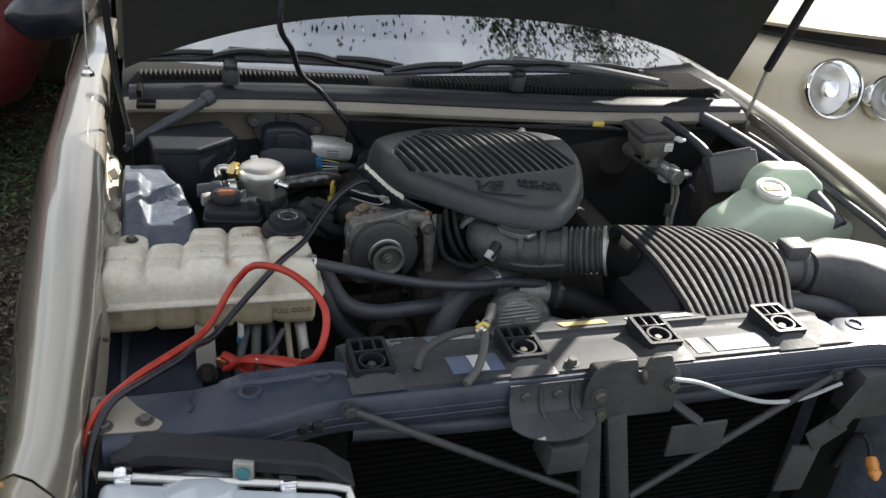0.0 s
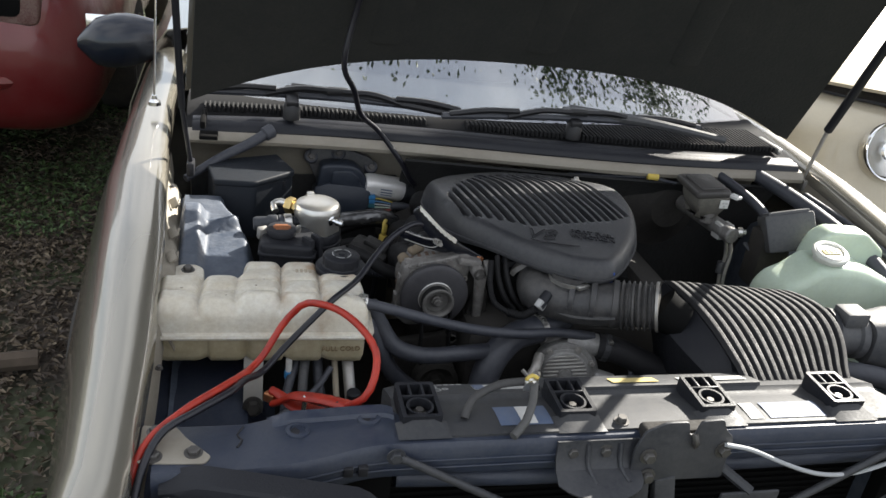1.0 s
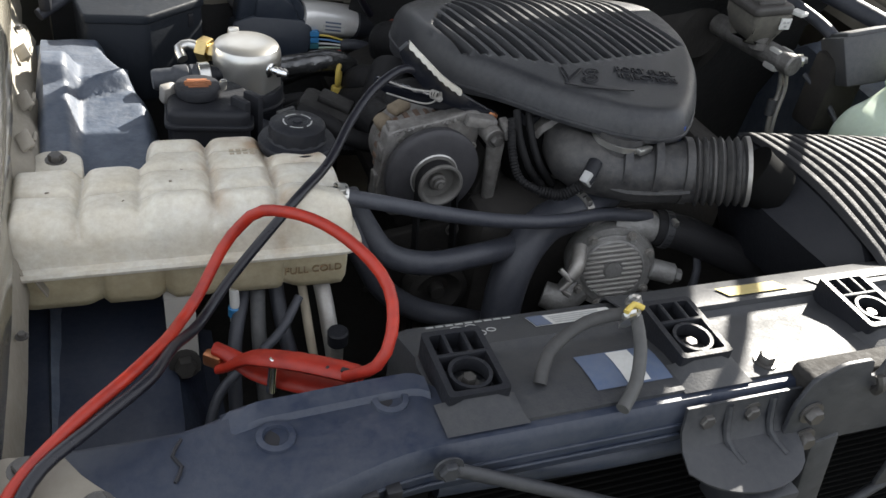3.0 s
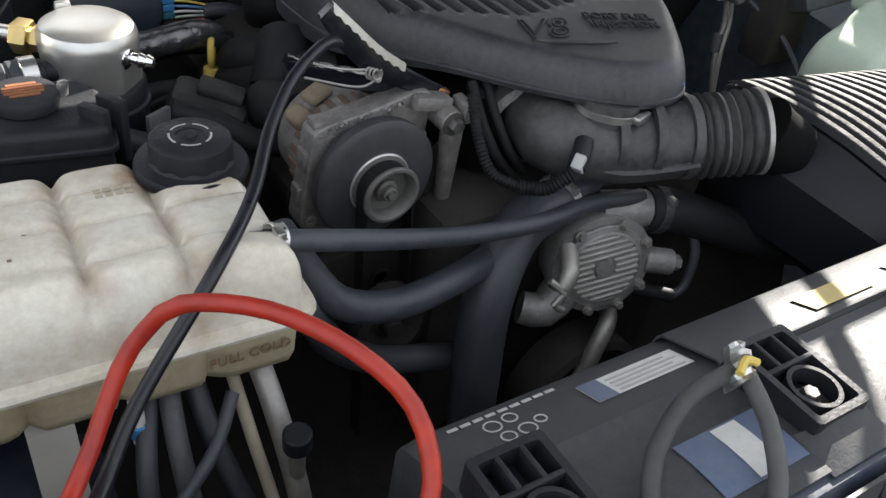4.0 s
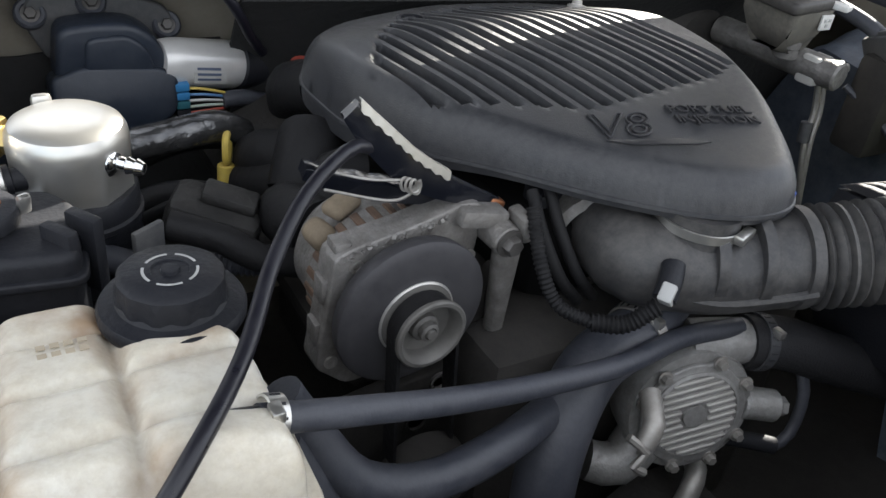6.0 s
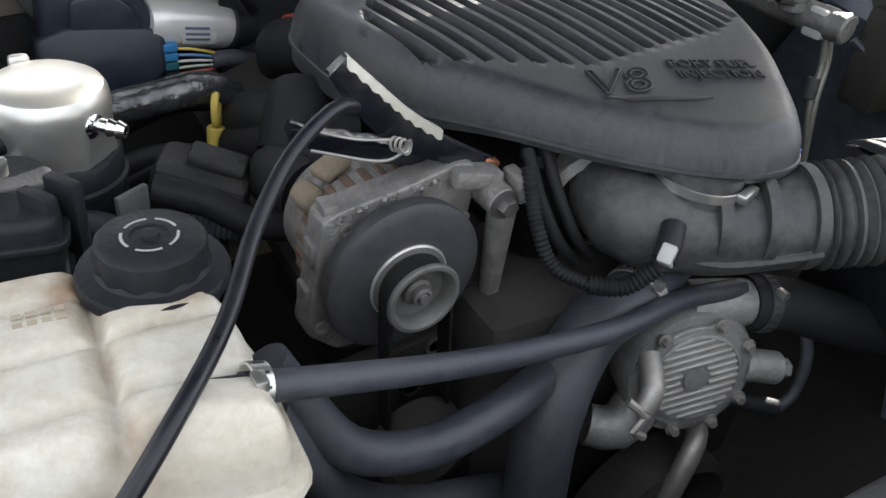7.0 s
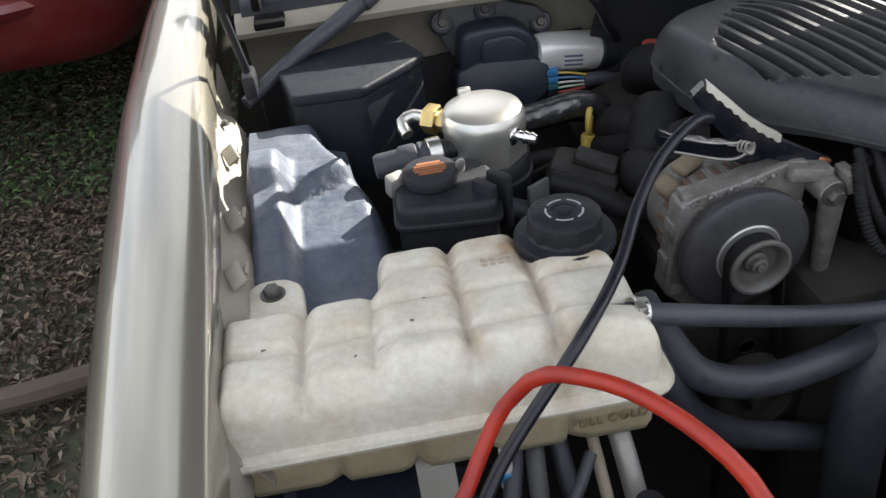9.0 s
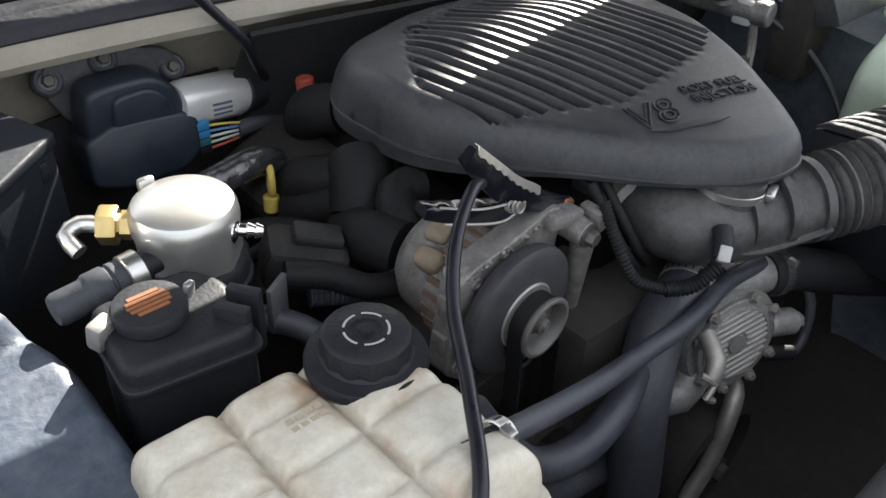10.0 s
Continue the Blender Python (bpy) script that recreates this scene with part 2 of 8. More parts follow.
SILVER = material("satin_silver", (0.72, 0.71, 0.69), 0.32, 0.35, second=(0.55, 0.54, 0.52), scale=30, amount=0.6)
CLEAR = glass_material("clear_lens", (0.95, 0.96, 0.97), 0.02, 1.5)


def leaf_material(name, a, b2, c):
    m = bpy.data.materials.new(name)
    m.use_nodes = True
    nt = m.node_tree
    geo = nt.nodes.new("ShaderNodeNewGeometry")
    ramp = nt.nodes.new("ShaderNodeValToRGB")
    ramp.color_ramp.elements[0].color, ramp.color_ramp.elements[1].color = (*a, 1), (*c, 1)
    e = ramp.color_ramp.elements.new(0.5)
    e.color = (*b2, 1)
    nt.links.new(geo.outputs["Random Per Island"], ramp.inputs[0])
    b = nt.nodes["Principled BSDF"]
    nt.links.new(ramp.outputs[0], b.inputs["Base Color"])
    b.inputs["Roughness"].default_value = 0.65
    return m


LITTER = leaf_material("dead_leaves", (0.035, 0.025, 0.018), (0.075, 0.055, 0.038), (0.19, 0.15, 0.10))
WEED = leaf_material("weed_leaves", (0.028, 0.05, 0.016), (0.045, 0.08, 0.024), (0.085, 0.135, 0.042))
FOLIAGE = leaf_material("tree_leaves", (0.03, 0.055, 0.02), (0.05, 0.085, 0.03), (0.085, 0.12, 0.045))


def ground_material():
    m = bpy.data.materials.new("leaf_strewn_soil")
    m.use_nodes = True
    nt = m.node_tree
    n, ln = nt.nodes, nt.links
    tc = n.new("ShaderNodeTexCoord")
    vor = n.new("ShaderNodeTexVoronoi")
    vor.inputs["Scale"].default_value = 26
    ln.new(tc.outputs["Object"], vor.inputs["Vector"])
    ramp = n.new("ShaderNodeValToRGB")
    ramp.color_ramp.elements[0].color, ramp.color_ramp.elements[1].color = (0.017, 0.014, 0.011, 1), (0.070, 0.055, 0.040, 1)
    ln.new(vor.outputs["Color"], ramp.inputs[0])
    big = n.new("ShaderNodeTexNoise")
    big.inputs["Scale"].default_value, big.inputs["Detail"].default_value = 1.3, 5
    ln.new(tc.outputs["Object"], big.inputs["Vector"])
    mr = n.new("ShaderNodeMapRange")
    mr.inputs[1].default_value, mr.inputs[2].default_value = 0.46, 0.62
    ln.new(big.outputs[0], mr.inputs[0])
    mix = n.new("ShaderNodeMix")
    mix.data_type = "RGBA"
    ln.new(mr.outputs[0], mix.inputs[0])
    ln.new(ramp.outputs[0], mix.inputs[6])
    mix.inputs[7].default_value = (0.042, 0.062, 0.022, 1)
    ln.new(mix.outputs[2], n["Principled BSDF"].inputs["Base Color"])
    n["Principled BSDF"].inputs["Roughness"].default_value = 0.9
    bp = n.new("ShaderNodeBump")
    bp.inputs["Strength"].default_value, bp.inputs["Distance"].default_value = 0.8, 0.03
    ln.new(vor.outputs["Distance"], bp.inputs["Height"])
    ln.new(bp.outputs[0], n["Principled BSDF"].inputs["Normal"])
    return m


SOIL = ground_material()

# ---- mesh helpers ----


def finish(bm, sharp=38):
    bmesh.ops.recalc_face_normals(bm, faces=bm.faces)
    for f in bm.faces:
        f.smooth = True
    for e in bm.edges:
        if len(e.link_faces) == 2 and e.calc_face_angle(0) > radians(sharp):
            e.smooth = False


def thing(name, place, label, category, group="", kind=""):
    ob = new(name)
    ob.location = place
    return tagged(ob, label, category, group, kind)


def part(name, bm, mat, parent=None, label="", sharp=38):
    """Links a bmesh as one mesh object, in world coordinates, under a thing or a part."""
    finish(bm, sharp)
    me = bpy.data.meshes.new(name)
    bm.to_mesh(me)
    bm.free()
    me.materials.append(mat)
    ob = new(name, me)
    if parent:
        ob.parent = parent
        ob.matrix_parent_inverse = Matrix.Translation(-parent.location)
    if label:
        ob["label"] = label
    return ob


def single(name, bm, mat, label, category, group="", kind="", sharp=38):
    return tagged(part(name, bm, mat, None, "", sharp), label, category, group, kind)


def B():
    return bmesh.new()


def box(bm, c, s, r=0.0, m=None, seg=2):
    """A box of size s at c with edges rounded by r; m turns it about its centre."""
    made = bmesh.ops.create_cube(bm, size=1.0)["verts"]
    for v in made:
        v.co = Vector((v.co.x * s[0], v.co.y * s[1], v.co.z * s[2]))
    if r > 0:
        edges = list({e for v in made for e in v.link_edges})
        done = bmesh.ops.bevel(bm, geom=edges, offset=min(r, min(s) * 0.49), segments=seg, profile=0.5, affect="EDGES")
        made = list({v for f in done["faces"] for v in f.verts} | {v for v in made if v.is_valid})
    t = Matrix.Translation(c) @ (m or Matrix())
    for v in made:
        v.co = t @ v.co
    return bm


def basis(axis):
    axis = Vector(axis).normalized()
    side = axis.cross(Vector((0, 0, 1)))
    if side.length < 1e-3:
        side = Vector((1, 0, 0))
    side.normalize()
    return axis, side, axis.cross(side)


def rings(bm, loops, cap0=True, cap1=True, closed=True):
    """Skins a row of loops of equal length."""
    vs = [[bm.verts.new(p) for p in loop] for loop in loops]
    for a, b in zip(vs, vs[1:]):
        n = len(a)
        for i in range(n if closed else n - 1):
            j = (i + 1) % n
            bm.faces.new((a[i], a[j], b[j], b[i]))
    if cap0 and closed:
        bm.faces.new(list(reversed(vs[0])))
    if cap1 and closed:
        bm.faces.new(vs[-1])
    return bm


def revolve(bm, origin, axis, profile, seg=32, cap0=True, cap1=True):
    """Turns a profile of (radius, height) rows about an axis."""
    a, u, v = basis(axis)
    o = Vector(origin)
    loops = []
    for r, h in profile:
        r = max(r, 0.0002)
        loops.append([o + a * h + (u * math.cos(2 * math.pi * i / seg) + v * math.sin(2 * math.pi * i / seg)) * r for i in range(seg)])
    return rings(bm, loops, cap0, cap1)


def rod(bm, p, q, r, r2=None, seg=16, soft=0.15):
    p, q = Vector(p), Vector(q)
    length = (q - p).length
    r2 = r if r2 is None else r2
    e = min(r, r2) * soft
    return revolve(bm, p, q - p, [(r - e, 0), (r, e), (r2, length - e), (r2 - e, length)], seg)


def spline(points, step=0.01):
    """A smooth row of points through the given ones."""
    pts = [Vector(p) for p in points]
    pts = [pts[0] * 2 - pts[1]] + pts + [pts[-1] * 2 - pts[-2]]
    out = []
    for k in range(1, len(pts) - 2):
        a, b, c, d = pts[k - 1:k + 3]
        n = max(2, int((c - b).length / step))
        for i in range(n):
            t = i / n
            out.append(0.5 * ((2 * b) + (c - a) * t + (2 * a - 5 * b + 4 * c - d) * t * t + (3 * b - a - 3 * c + d) * t ** 3))
    out.append(pts[-2])
    return out


def tube(bm, points, r, seg=14, step=0.012, rib=0.0, pitch=0.006):
    """A pipe along a smooth line; r: one radius or one at each end; rib: depth of rings."""
    if rib:
        step = pitch / 4
    line = spline(points, step)
    r0, r1 = r if isinstance(r, tuple) else (r, r)
    loops, side, run = [], None, 0.0
    for i, p in enumerate(line):
        t = (line[min(i + 1, len(line) - 1)] - line[max(i - 1, 0)]).normalized()
        if side is None:
            side = basis(t)[1]
        side = (side - t * side.dot(t)).normalized()
        other = t.cross(side)
        if i:
            run += (p - line[i - 1]).length
        k = i / (len(line) - 1)
        rr = r0 + (r1 - r0) * k + (rib * math.sin(2 * math.pi * run / pitch) if rib else 0)
        loops.append([p + (side * math.cos(2 * math.pi * j / seg) + other * math.sin(2 * math.pi * j / seg)) * rr for j in range(seg)])
    return rings(bm, loops)


def rounded(points, r=0.01, n=5):
    """Rounds the corners of a closed outline of (x, y)."""
    out = []
    m = len(points)
    for i in range(m):
        a, b, c = Vector(points[i - 1]), Vector(points[i]), Vector(points[(i + 1) % m])
        d0, d1 = (a - b), (c - b)
        k = min(r, d0.length * 0.45, d1.length * 0.45)
        p, q = b + d0.normalized() * k, b + d1.normalized() * k
        for j in range(n):
            t = j / (n - 1)
            out.append((1 - t) ** 2 * p + 2 * t * (1 - t) * b + t * t * q)
    return out


def inset(points, d):
    m = len(points)
    area = sum(points[i - 1][0] * points[i][1] - points[i][0] * points[i - 1][1] for i in range(m))
    s = 1 if area > 0 else -1
    out = []
    for i in range(m):
        a, c = Vector(points[i - 1]), Vector(points[(i + 1) % m])
        t = (c - a)
        if t.length < 1e-9:
            out.append(Vector(points[i]))
            continue
        t.normalize()
        out.append(Vector(points[i]) + Vector((-t.y, t.x)) * d * s)
    return out


def slab(bm, outline, z0, z1, soft=0.004, m=None, n=3):
    """A plate with the given (x, y) outline between two heights, its rims rounded by soft."""
    loops = []
    for k in range(n + 1):
        a = math.pi / 2 * k / n
        loops.append((soft * (1 - math.sin(a)), z0 + soft * (1 - math.cos(a))))
    for k in range(n + 1):
        a = math.pi / 2 * k / n
        loops.append((soft * (1 - math.cos(a)), z1 - soft * (1 - math.sin(a))))
    skins = []
    for d, z in loops:
        ring = [Vector((p[0], p[1], z)) for p in inset(outline, d)]
        skins.append([m @ p for p in ring] if m else ring)
    return rings(bm, skins)


def frame_of(origin, x_dir, z_dir):
    """A matrix whose x and z axes point as given."""
    z = Vector(z_dir).normalized()
    x = (Vector(x_dir) - z * Vector(x_dir).dot(z)).normalized()
    y = z.cross(x)
    m = Matrix((x, y, z)).transposed().to_4x4()
    m.translation = origin
    return m


def bolt(bm, p, axis, r=0.007, h=0.005):
    """A hexagonal head on a washer."""
    revolve(bm, p, axis, [(r * 1.45, 0), (r * 1.45, h * 0.3)], 18)
    a = Vector(axis).normalized()
    revolve(bm, Vector(p) + a * h * 0.3, axis, [(r, 0), (r, h * 0.8), (r * 0.85, h)], 6)
    return bm


def sheet(bm, grid, thick=0.0):
    """A sheet over a grid of points; thick lays a second skin beneath it."""
    vs = [[bm.verts.new(p) for p in row] for row in grid]
    faces = []
    for a, b in zip(vs, vs[1:]):
        for i in range(len(a) - 1):
            faces.append(bm.faces.new((a[i], a[i + 1], b[i + 1], b[i])))
    if thick:
        bmesh.ops.recalc_face_normals(bm, faces=faces)
        bmesh.ops.solidify(bm, geom=faces, thickness=thick)
    return bm


def lettering(name, text, size, m, mat, parent, depth=0.0006, outlined=False):
    """Raised letters on the plane of m; outlined: only their contours, slanted."""
    data = bpy.data.curves.new(name, "FONT")
    data.body, data.size, data.extrude = text, size, depth
    data.align_x = "CENTER"
    if outlined:
        data.fill_mode, data.extrude, data.bevel_depth, data.bevel_resolution, data.shear = "NONE", 0.0, depth, 1, 0.35
    tmp = bpy.data.objects.new(name, data)
    me = bpy.data.meshes.new_from_object(tmp)
    bpy.data.objects.remove(tmp)
    me.transform(m)
    me.materials.clear()
    me.materials.append(mat)
    ob = new(name, me)
    ob.parent = parent
    ob.matrix_parent_inverse = Matrix.Translation(-parent.location)
    return ob


def smooth01(t):
    t = max(0.0, min(1.0, t))
    return t * t * (3 - 2 * t)

# ---- the ground ----
MID = 0.66  # the car's middle line


def both(x):
    return 2 * MID - x


bm = B()
N = 60
grid = []
for i in range(N + 1):
    row = []
    for j in range(N + 1):
        u, v = 2 * i / N - 1, 2 * j / N - 1
        x, y = 300 * u * abs(u) ** 2, 2 + 300 * v * abs(v) ** 2
        d = math.hypot(x - 0.6, y - 2.5)
        row.append((x, y, 0.03 * noise.noise((x * 0.6, y * 0.6, 0)) * min(1, d / 3)))
    grid.append(row)
sheet(bm, grid)
ground = single("ground", bm, SOIL, "bare soil strewn with dead leaves and weeds", "ground", kind="structure")


def scatter(name, label, n, mat, size, spots, lift, category, seed):
    """Many small bent leaves over patches of ground."""
    rnd = random.Random(seed)
    verts, faces = [], []
    for _ in range(n):
        x0, x1, y0, y1 = rnd.choice(spots)
        x, y = rnd.uniform(x0, x1), rnd.uniform(y0, y1)
        if noise.noise((x * 1.7, y * 1.7, seed)) < rnd.uniform(-0.5, 0.25):
            continue
        s = size * rnd.uniform(0.5, 1.3)
        m = pose(x, y, 0.012 + rnd.random() * lift, rnd.uniform(-35, 35), rnd.uniform(-35, 35), rnd.uniform(0, 360))
        k = len(verts)
        w, c = rnd.uniform(0.28, 0.5), rnd.uniform(0.05, 0.3)
        for p in ((-0.5, 0, 0), (-0.15, w * 0.5, c), (0.5, 0, 0), (-0.15, -w * 0.5, c)):
            verts.append(m @ (Vector(p) * s))
        faces += [(k, k + 1, k + 2), (k, k + 2, k + 3)]
    me = bpy.data.meshes.new(name)
    me.from_pydata(verts, [], faces)
    me.materials.append(mat)
    return tagged(new(name, me), label, category, kind="stuff")


scatter("leaf_litter", "brown dead leaves lying on the soil", 70000, LITTER, 0.030, [(-1.9, -0.2, 0.2, 3.2), (-2.6, -0.2, 2.0, 5.5), (-4, 0, 3, 9)], 0.015, "leaves", 3)
scatter("weeds", "low green weeds growing through the leaf litter", 52000, WEED, 0.028, [(-1.6, -0.3, 0.6, 1.8), (-1.4, -0.3, 3.2, 6.5), (-3, -0.6, 5.5, 10)], 0.05, "weeds", 7)

# ---- the car's body ----
car = thing("car", (MID, 3.2, 0.0), "champagne saloon car with its hood raised and front grille removed", "car")


FENDER_Y = (0.9, 1.2, 1.5, 1.8, 2.1)


def edge_x(y):
    """The inner edge of the fender on the side of the tank."""
    return float(np.interp(y, FENDER_Y, (-0.112, -0.107, -0.111, -0.128, -0.140)))


def crown(y):
    return float(np.interp(y, FENDER_Y, (0.832, 0.858, 0.894, 0.915, 0.925)))


def fender_section(y, flip):
    x, z = edge_x(y), crown(y)
    rows = [(0.004, -0.055), (0.003, -0.012), (-0.004, -0.003), (-0.02, 0.002), (-0.05, 0.003), (-0.08, -0.009), (-0.105, -0.035),
            (-0.125, -0.075), (-0.142, -0.13), (-0.165, -0.22), (-0.188, -0.32), (-0.205, -0.43), (-0.212, -0.55), (-0.205, -0.66)]
    out = []
    for dx, dz in rows:
        px = x + dx * (float(np.interp(y, FENDER_Y, (0.81, 0.90, 1.0, 0.99, 0.90))) if dx < -0.01 else 1.0)
        out.append(Vector((both(px) if flip else px, y - dx * 0.9 * (1 - smooth01((y - 0.9) / 0.4)), z + dz)))
    return out


def make_fender(flip):
    bm = B()
    ys = [0.85 + 0.06 * i for i in range(31)]
    sheet(bm, [fender_section(y, flip) for y in ys], 0.003)
    fender = part("fender", bm, PAINT, car)
    # the corner lamp in front of the fender
    bm = B()
    grid = []
    for i in range(9):
        k = 1 - i / 8
        sec = fender_section(0.845, flip)
        grid.append([Vector((p.x + (0.04 * k * k if not flip else -0.04 * k * k), p.y - 0.20 * k, p.z - 0.03 * k * k)) for p in sec[1:11]])
    sheet(bm, grid, 0.004)
    lamp = part("corner_lamp", bm, CORNER, car, "smoky corner lamp with amber edge")
    bm = B()
    sec = fender_section(0.843, flip)
    tube(bm, [p + Vector((0, -0.004, 0.001)) for p in sec[6:11]], 0.003, 8)
    part("amber_strip", bm, AMBER, lamp)
    # the drip flange along the inside of the fender
    bm = B()
    s = 1 if not flip else -1
    grid = []
    for i in range(60):
        y = 0.98 + 0.0165 * i
        x = edge_x(y)
        x = both(x) if flip else x
        w = 0.006 + 0.010 * max(0.0, noise.noise((y * 14, 3.1, 0)))
        z = crown(y) - 0.052
        grid.append([Vector((x + s * 0.001, y, z + 0.02)), Vector((x + s * 0.004, y, z)), Vector((x + s * w, y, z - 0.006 + 0.003 * noise.noise((y * 25, 0, 0)))), Vector((x + s * (w + 0.004), y, z - 0.05))])
    sheet(bm, grid, 0.002)
    flange = part("fender_flange", bm, CREAM, car, "chipped cream paint flange")
    for y in (1.21, 1.535, 1.78):
        bm = B()
        x = edge_x(y) + 0.012
        bolt(bm, (both(x) if flip else x, y, crown(y) - 0.056), (0, 0, 1), 0.004, 0.004)
        part("bolt", bm, BOLT, flange)
    return fender


make_fender(False)
make_fender(True)

# doors and flanks behind the fenders, cabin, tail and wheels
for flip in (False, True):
    def fx(x):
        return both(x) if flip else x

    for name, y0, y1 in (("door", 2.665, 3.75), ("door", 3.755, 4.7), ("rear_quarter", 4.705, 5.95)):
        bm = B()
        rows = []
        for i in range(9):
            y = y0 + (y1 - y0) * i / 8
            tail = 0.06 * smooth01((y - 5.3) / 0.65)
            rows.append([Vector((fx(x + tail), y, z)) for x, z in ((-0.13, 0.985), (-0.19, 0.975), (-0.245, 0.90), (-0.30, 0.75), (-0.335, 0.55), (-0.335, 0.35), (-0.31, 0.24))])
        sheet(bm, rows, 0.004)
        part(name, bm, PAINT, car)
    for y in (1.72, 4.75):
        bm = B()
        revolve(bm, (fx(-0.30), y, 0.33), (1 if not flip else -1, 0, 0), [(0.20, 0.0), (0.31, 0.0), (0.335, 0.03), (0.335, 0.17), (0.31, 0.20), (0.2, 0.20)], 40)
        wheel = part("wheel", bm, TYRE, car, "dusty black tyre on steel rim")
        bm = B()
        revolve(bm, (fx(-0.295), y, 0.33), (1 if not flip else -1, 0, 0), [(0.03, -0.005), (0.06, 0.005), (0.12, 0.03), (0.19, 0.012), (0.205, 0.0), (0.205, 0.03)], 40)
        part("rim", bm, STEEL, wheel)
    # door mirror
    bm = B()
    s = -1 if not flip else 1
    loops = []
    for i in range(9):
        k = i / 8
        cx = fx(-0.20) + s * (0.02 + 0.21 * k)
        w = 0.052 + 0.022 * math.sin(math.pi * min(1, k * 1.1)) - 0.035 * smooth01((k - 0.75) / 0.25)
        h = 0.055 + 0.022 * math.sin(math.pi * min(1, k * 1.1)) - 0.04 * smooth01((k - 0.8) / 0.2)
        loops.append([Vector((cx, 2.62 + 0.03 * k + w * math.cos(a), 0.955 - 0.03 * k + h * math.sin(a))) for a in [2 * math.pi * j / 20 for j in range(20)]])
    rings(bm, loops)
    mirror = part("door_mirror", bm, material("mirror_shell", (0.008, 0.011, 0.020), 0.22, coat=0.2), car, "glossy blue-black mirror shell")
    bm = B()
    box(bm, (fx(-0.33), 2.705, 0.945), (0.17, 0.004, 0.10), 0.0015)
    part("mirror_glass", bm, CHROME, mirror)
    # pillar and side windows
    bm = B()
    tube(bm, [(fx(-0.10), 2.36, 0.97), (fx(0.02), 2.95, 1.29), (fx(0.08), 3.25, 1.40)], 0.03, 10)
    part("pillar", bm, PAINT, car)
    bm = B()
    sheet(bm, [[Vector((fx(-0.13), y, 0.99)), Vector((fx(-0.10 + 0.17 * k), y, 0.99 + 0.38 * k))] for y, k in ((2.55, 0.25), (3.0, 0.8), (3.3, 1), (4.6, 1), (5.0, 0.75), (5.3, 0.2))], 0.004)
    part("side_window", bm, GLASS, car)

bm = B()
sheet(bm, [[Vector((x, y, 1.40 + 0.03 * math.sin(math.pi * (y - 3.2) / 1.5) - 0.02 * ((x - MID) / 0.6) ** 2)) for x in np.linspace(0.06, both(0.06), 9)] for y in np.linspace(3.2, 4.7, 9)], 0.02)
part("roof", bm, PAINT, car)
bm = B()
sheet(bm, [[Vector((x, 4.7 + 0.75 * k, 1.395 - 0.36 * k)) for x in np.linspace(0.08 - 0.12 * k, both(0.08 - 0.12 * k), 7)] for k in (0, 0.5, 1)], 0.005)
part("rear_window", bm, GLASS, car)
bm = B()
sheet(bm, [[Vector((x, y, z)) for x in np.linspace(-0.13, both(-0.13), 7)] for y, z in ((5.42, 1.02), (5.7, 1.015), (5.93, 0.98), (5.97, 0.8), (5.97, 0.45))], 0.004)
part("trunk_lid", bm, PAINT, car)
bm = B()
sheet(bm, [[Vector((x, y, 0.25)) for x in np.linspace(-0.28, both(-0.28), 5)] for y in (2.1, 3, 4, 5.9)], 0.01)
part("floor_pan", bm, DARK, car)

# windshield, dashboard and cowl


def base_y(x):
    return 2.03 + 0.11 * ((x - MID) / 0.74) ** 2


def shield(k, x):
    """A place on the windshield: k from its foot to its head."""
    u = (x - MID) * (1 - 0.16 * k)
    return Vector((MID + u, base_y(x) + 0.98 * k - 0.05 * k * k, 0.955 + 0.47 * k - 0.03 * ((x - MID) / 0.74) ** 2 * k))


bm = B()
sheet(bm, [[shield(k, x) for x in np.linspace(-0.07, both(-0.07), 25)] for k in np.linspace(0, 1, 13)], 0.005)
windshield = part("windshield", bm, WGLASS, car, "windshield mirroring sky and branches")
windshield.visible_shadow = False
bm = B()
sheet(bm, [[Vector((x, base_y(x) + dy, z)) for x in np.linspace(-0.09, both(-0.09), 21)] for dy, z in ((0.06, 0.935), (0.35, 0.93), (0.55, 0.90), (0.62, 0.72), (0.62, 0.3))], 0.01)
part("dashboard", bm, material("dash_vinyl", (0.016, 0.017, 0.02), 0.8, dust=0.2, dust_colour=(0.03, 0.03, 0.03), bump=0.2), car)
for x in (0.28, 1.04):
    bm = B()
    box(bm, (x, 3.55, 0.75), (0.5, 0.14, 0.62), 0.06, pose(0, 0, 0, 14).to_3x3().to_4x4())
    box(bm, (x, 3.25, 0.45), (0.5, 0.5, 0.16), 0.05)
    box(bm, (x, 3.64, 1.13), (0.24, 0.09, 0.16), 0.04)
    part("seat", bm, material("seat_cloth", (0.06, 0.06, 0.065), 0.9, bump=0.3), car)

def seal_y(x):
    """The front edge of the rubber seal on the cowl lip."""
    return 1.968 - 0.11 * smooth01((x - 0.10) / 1.05)


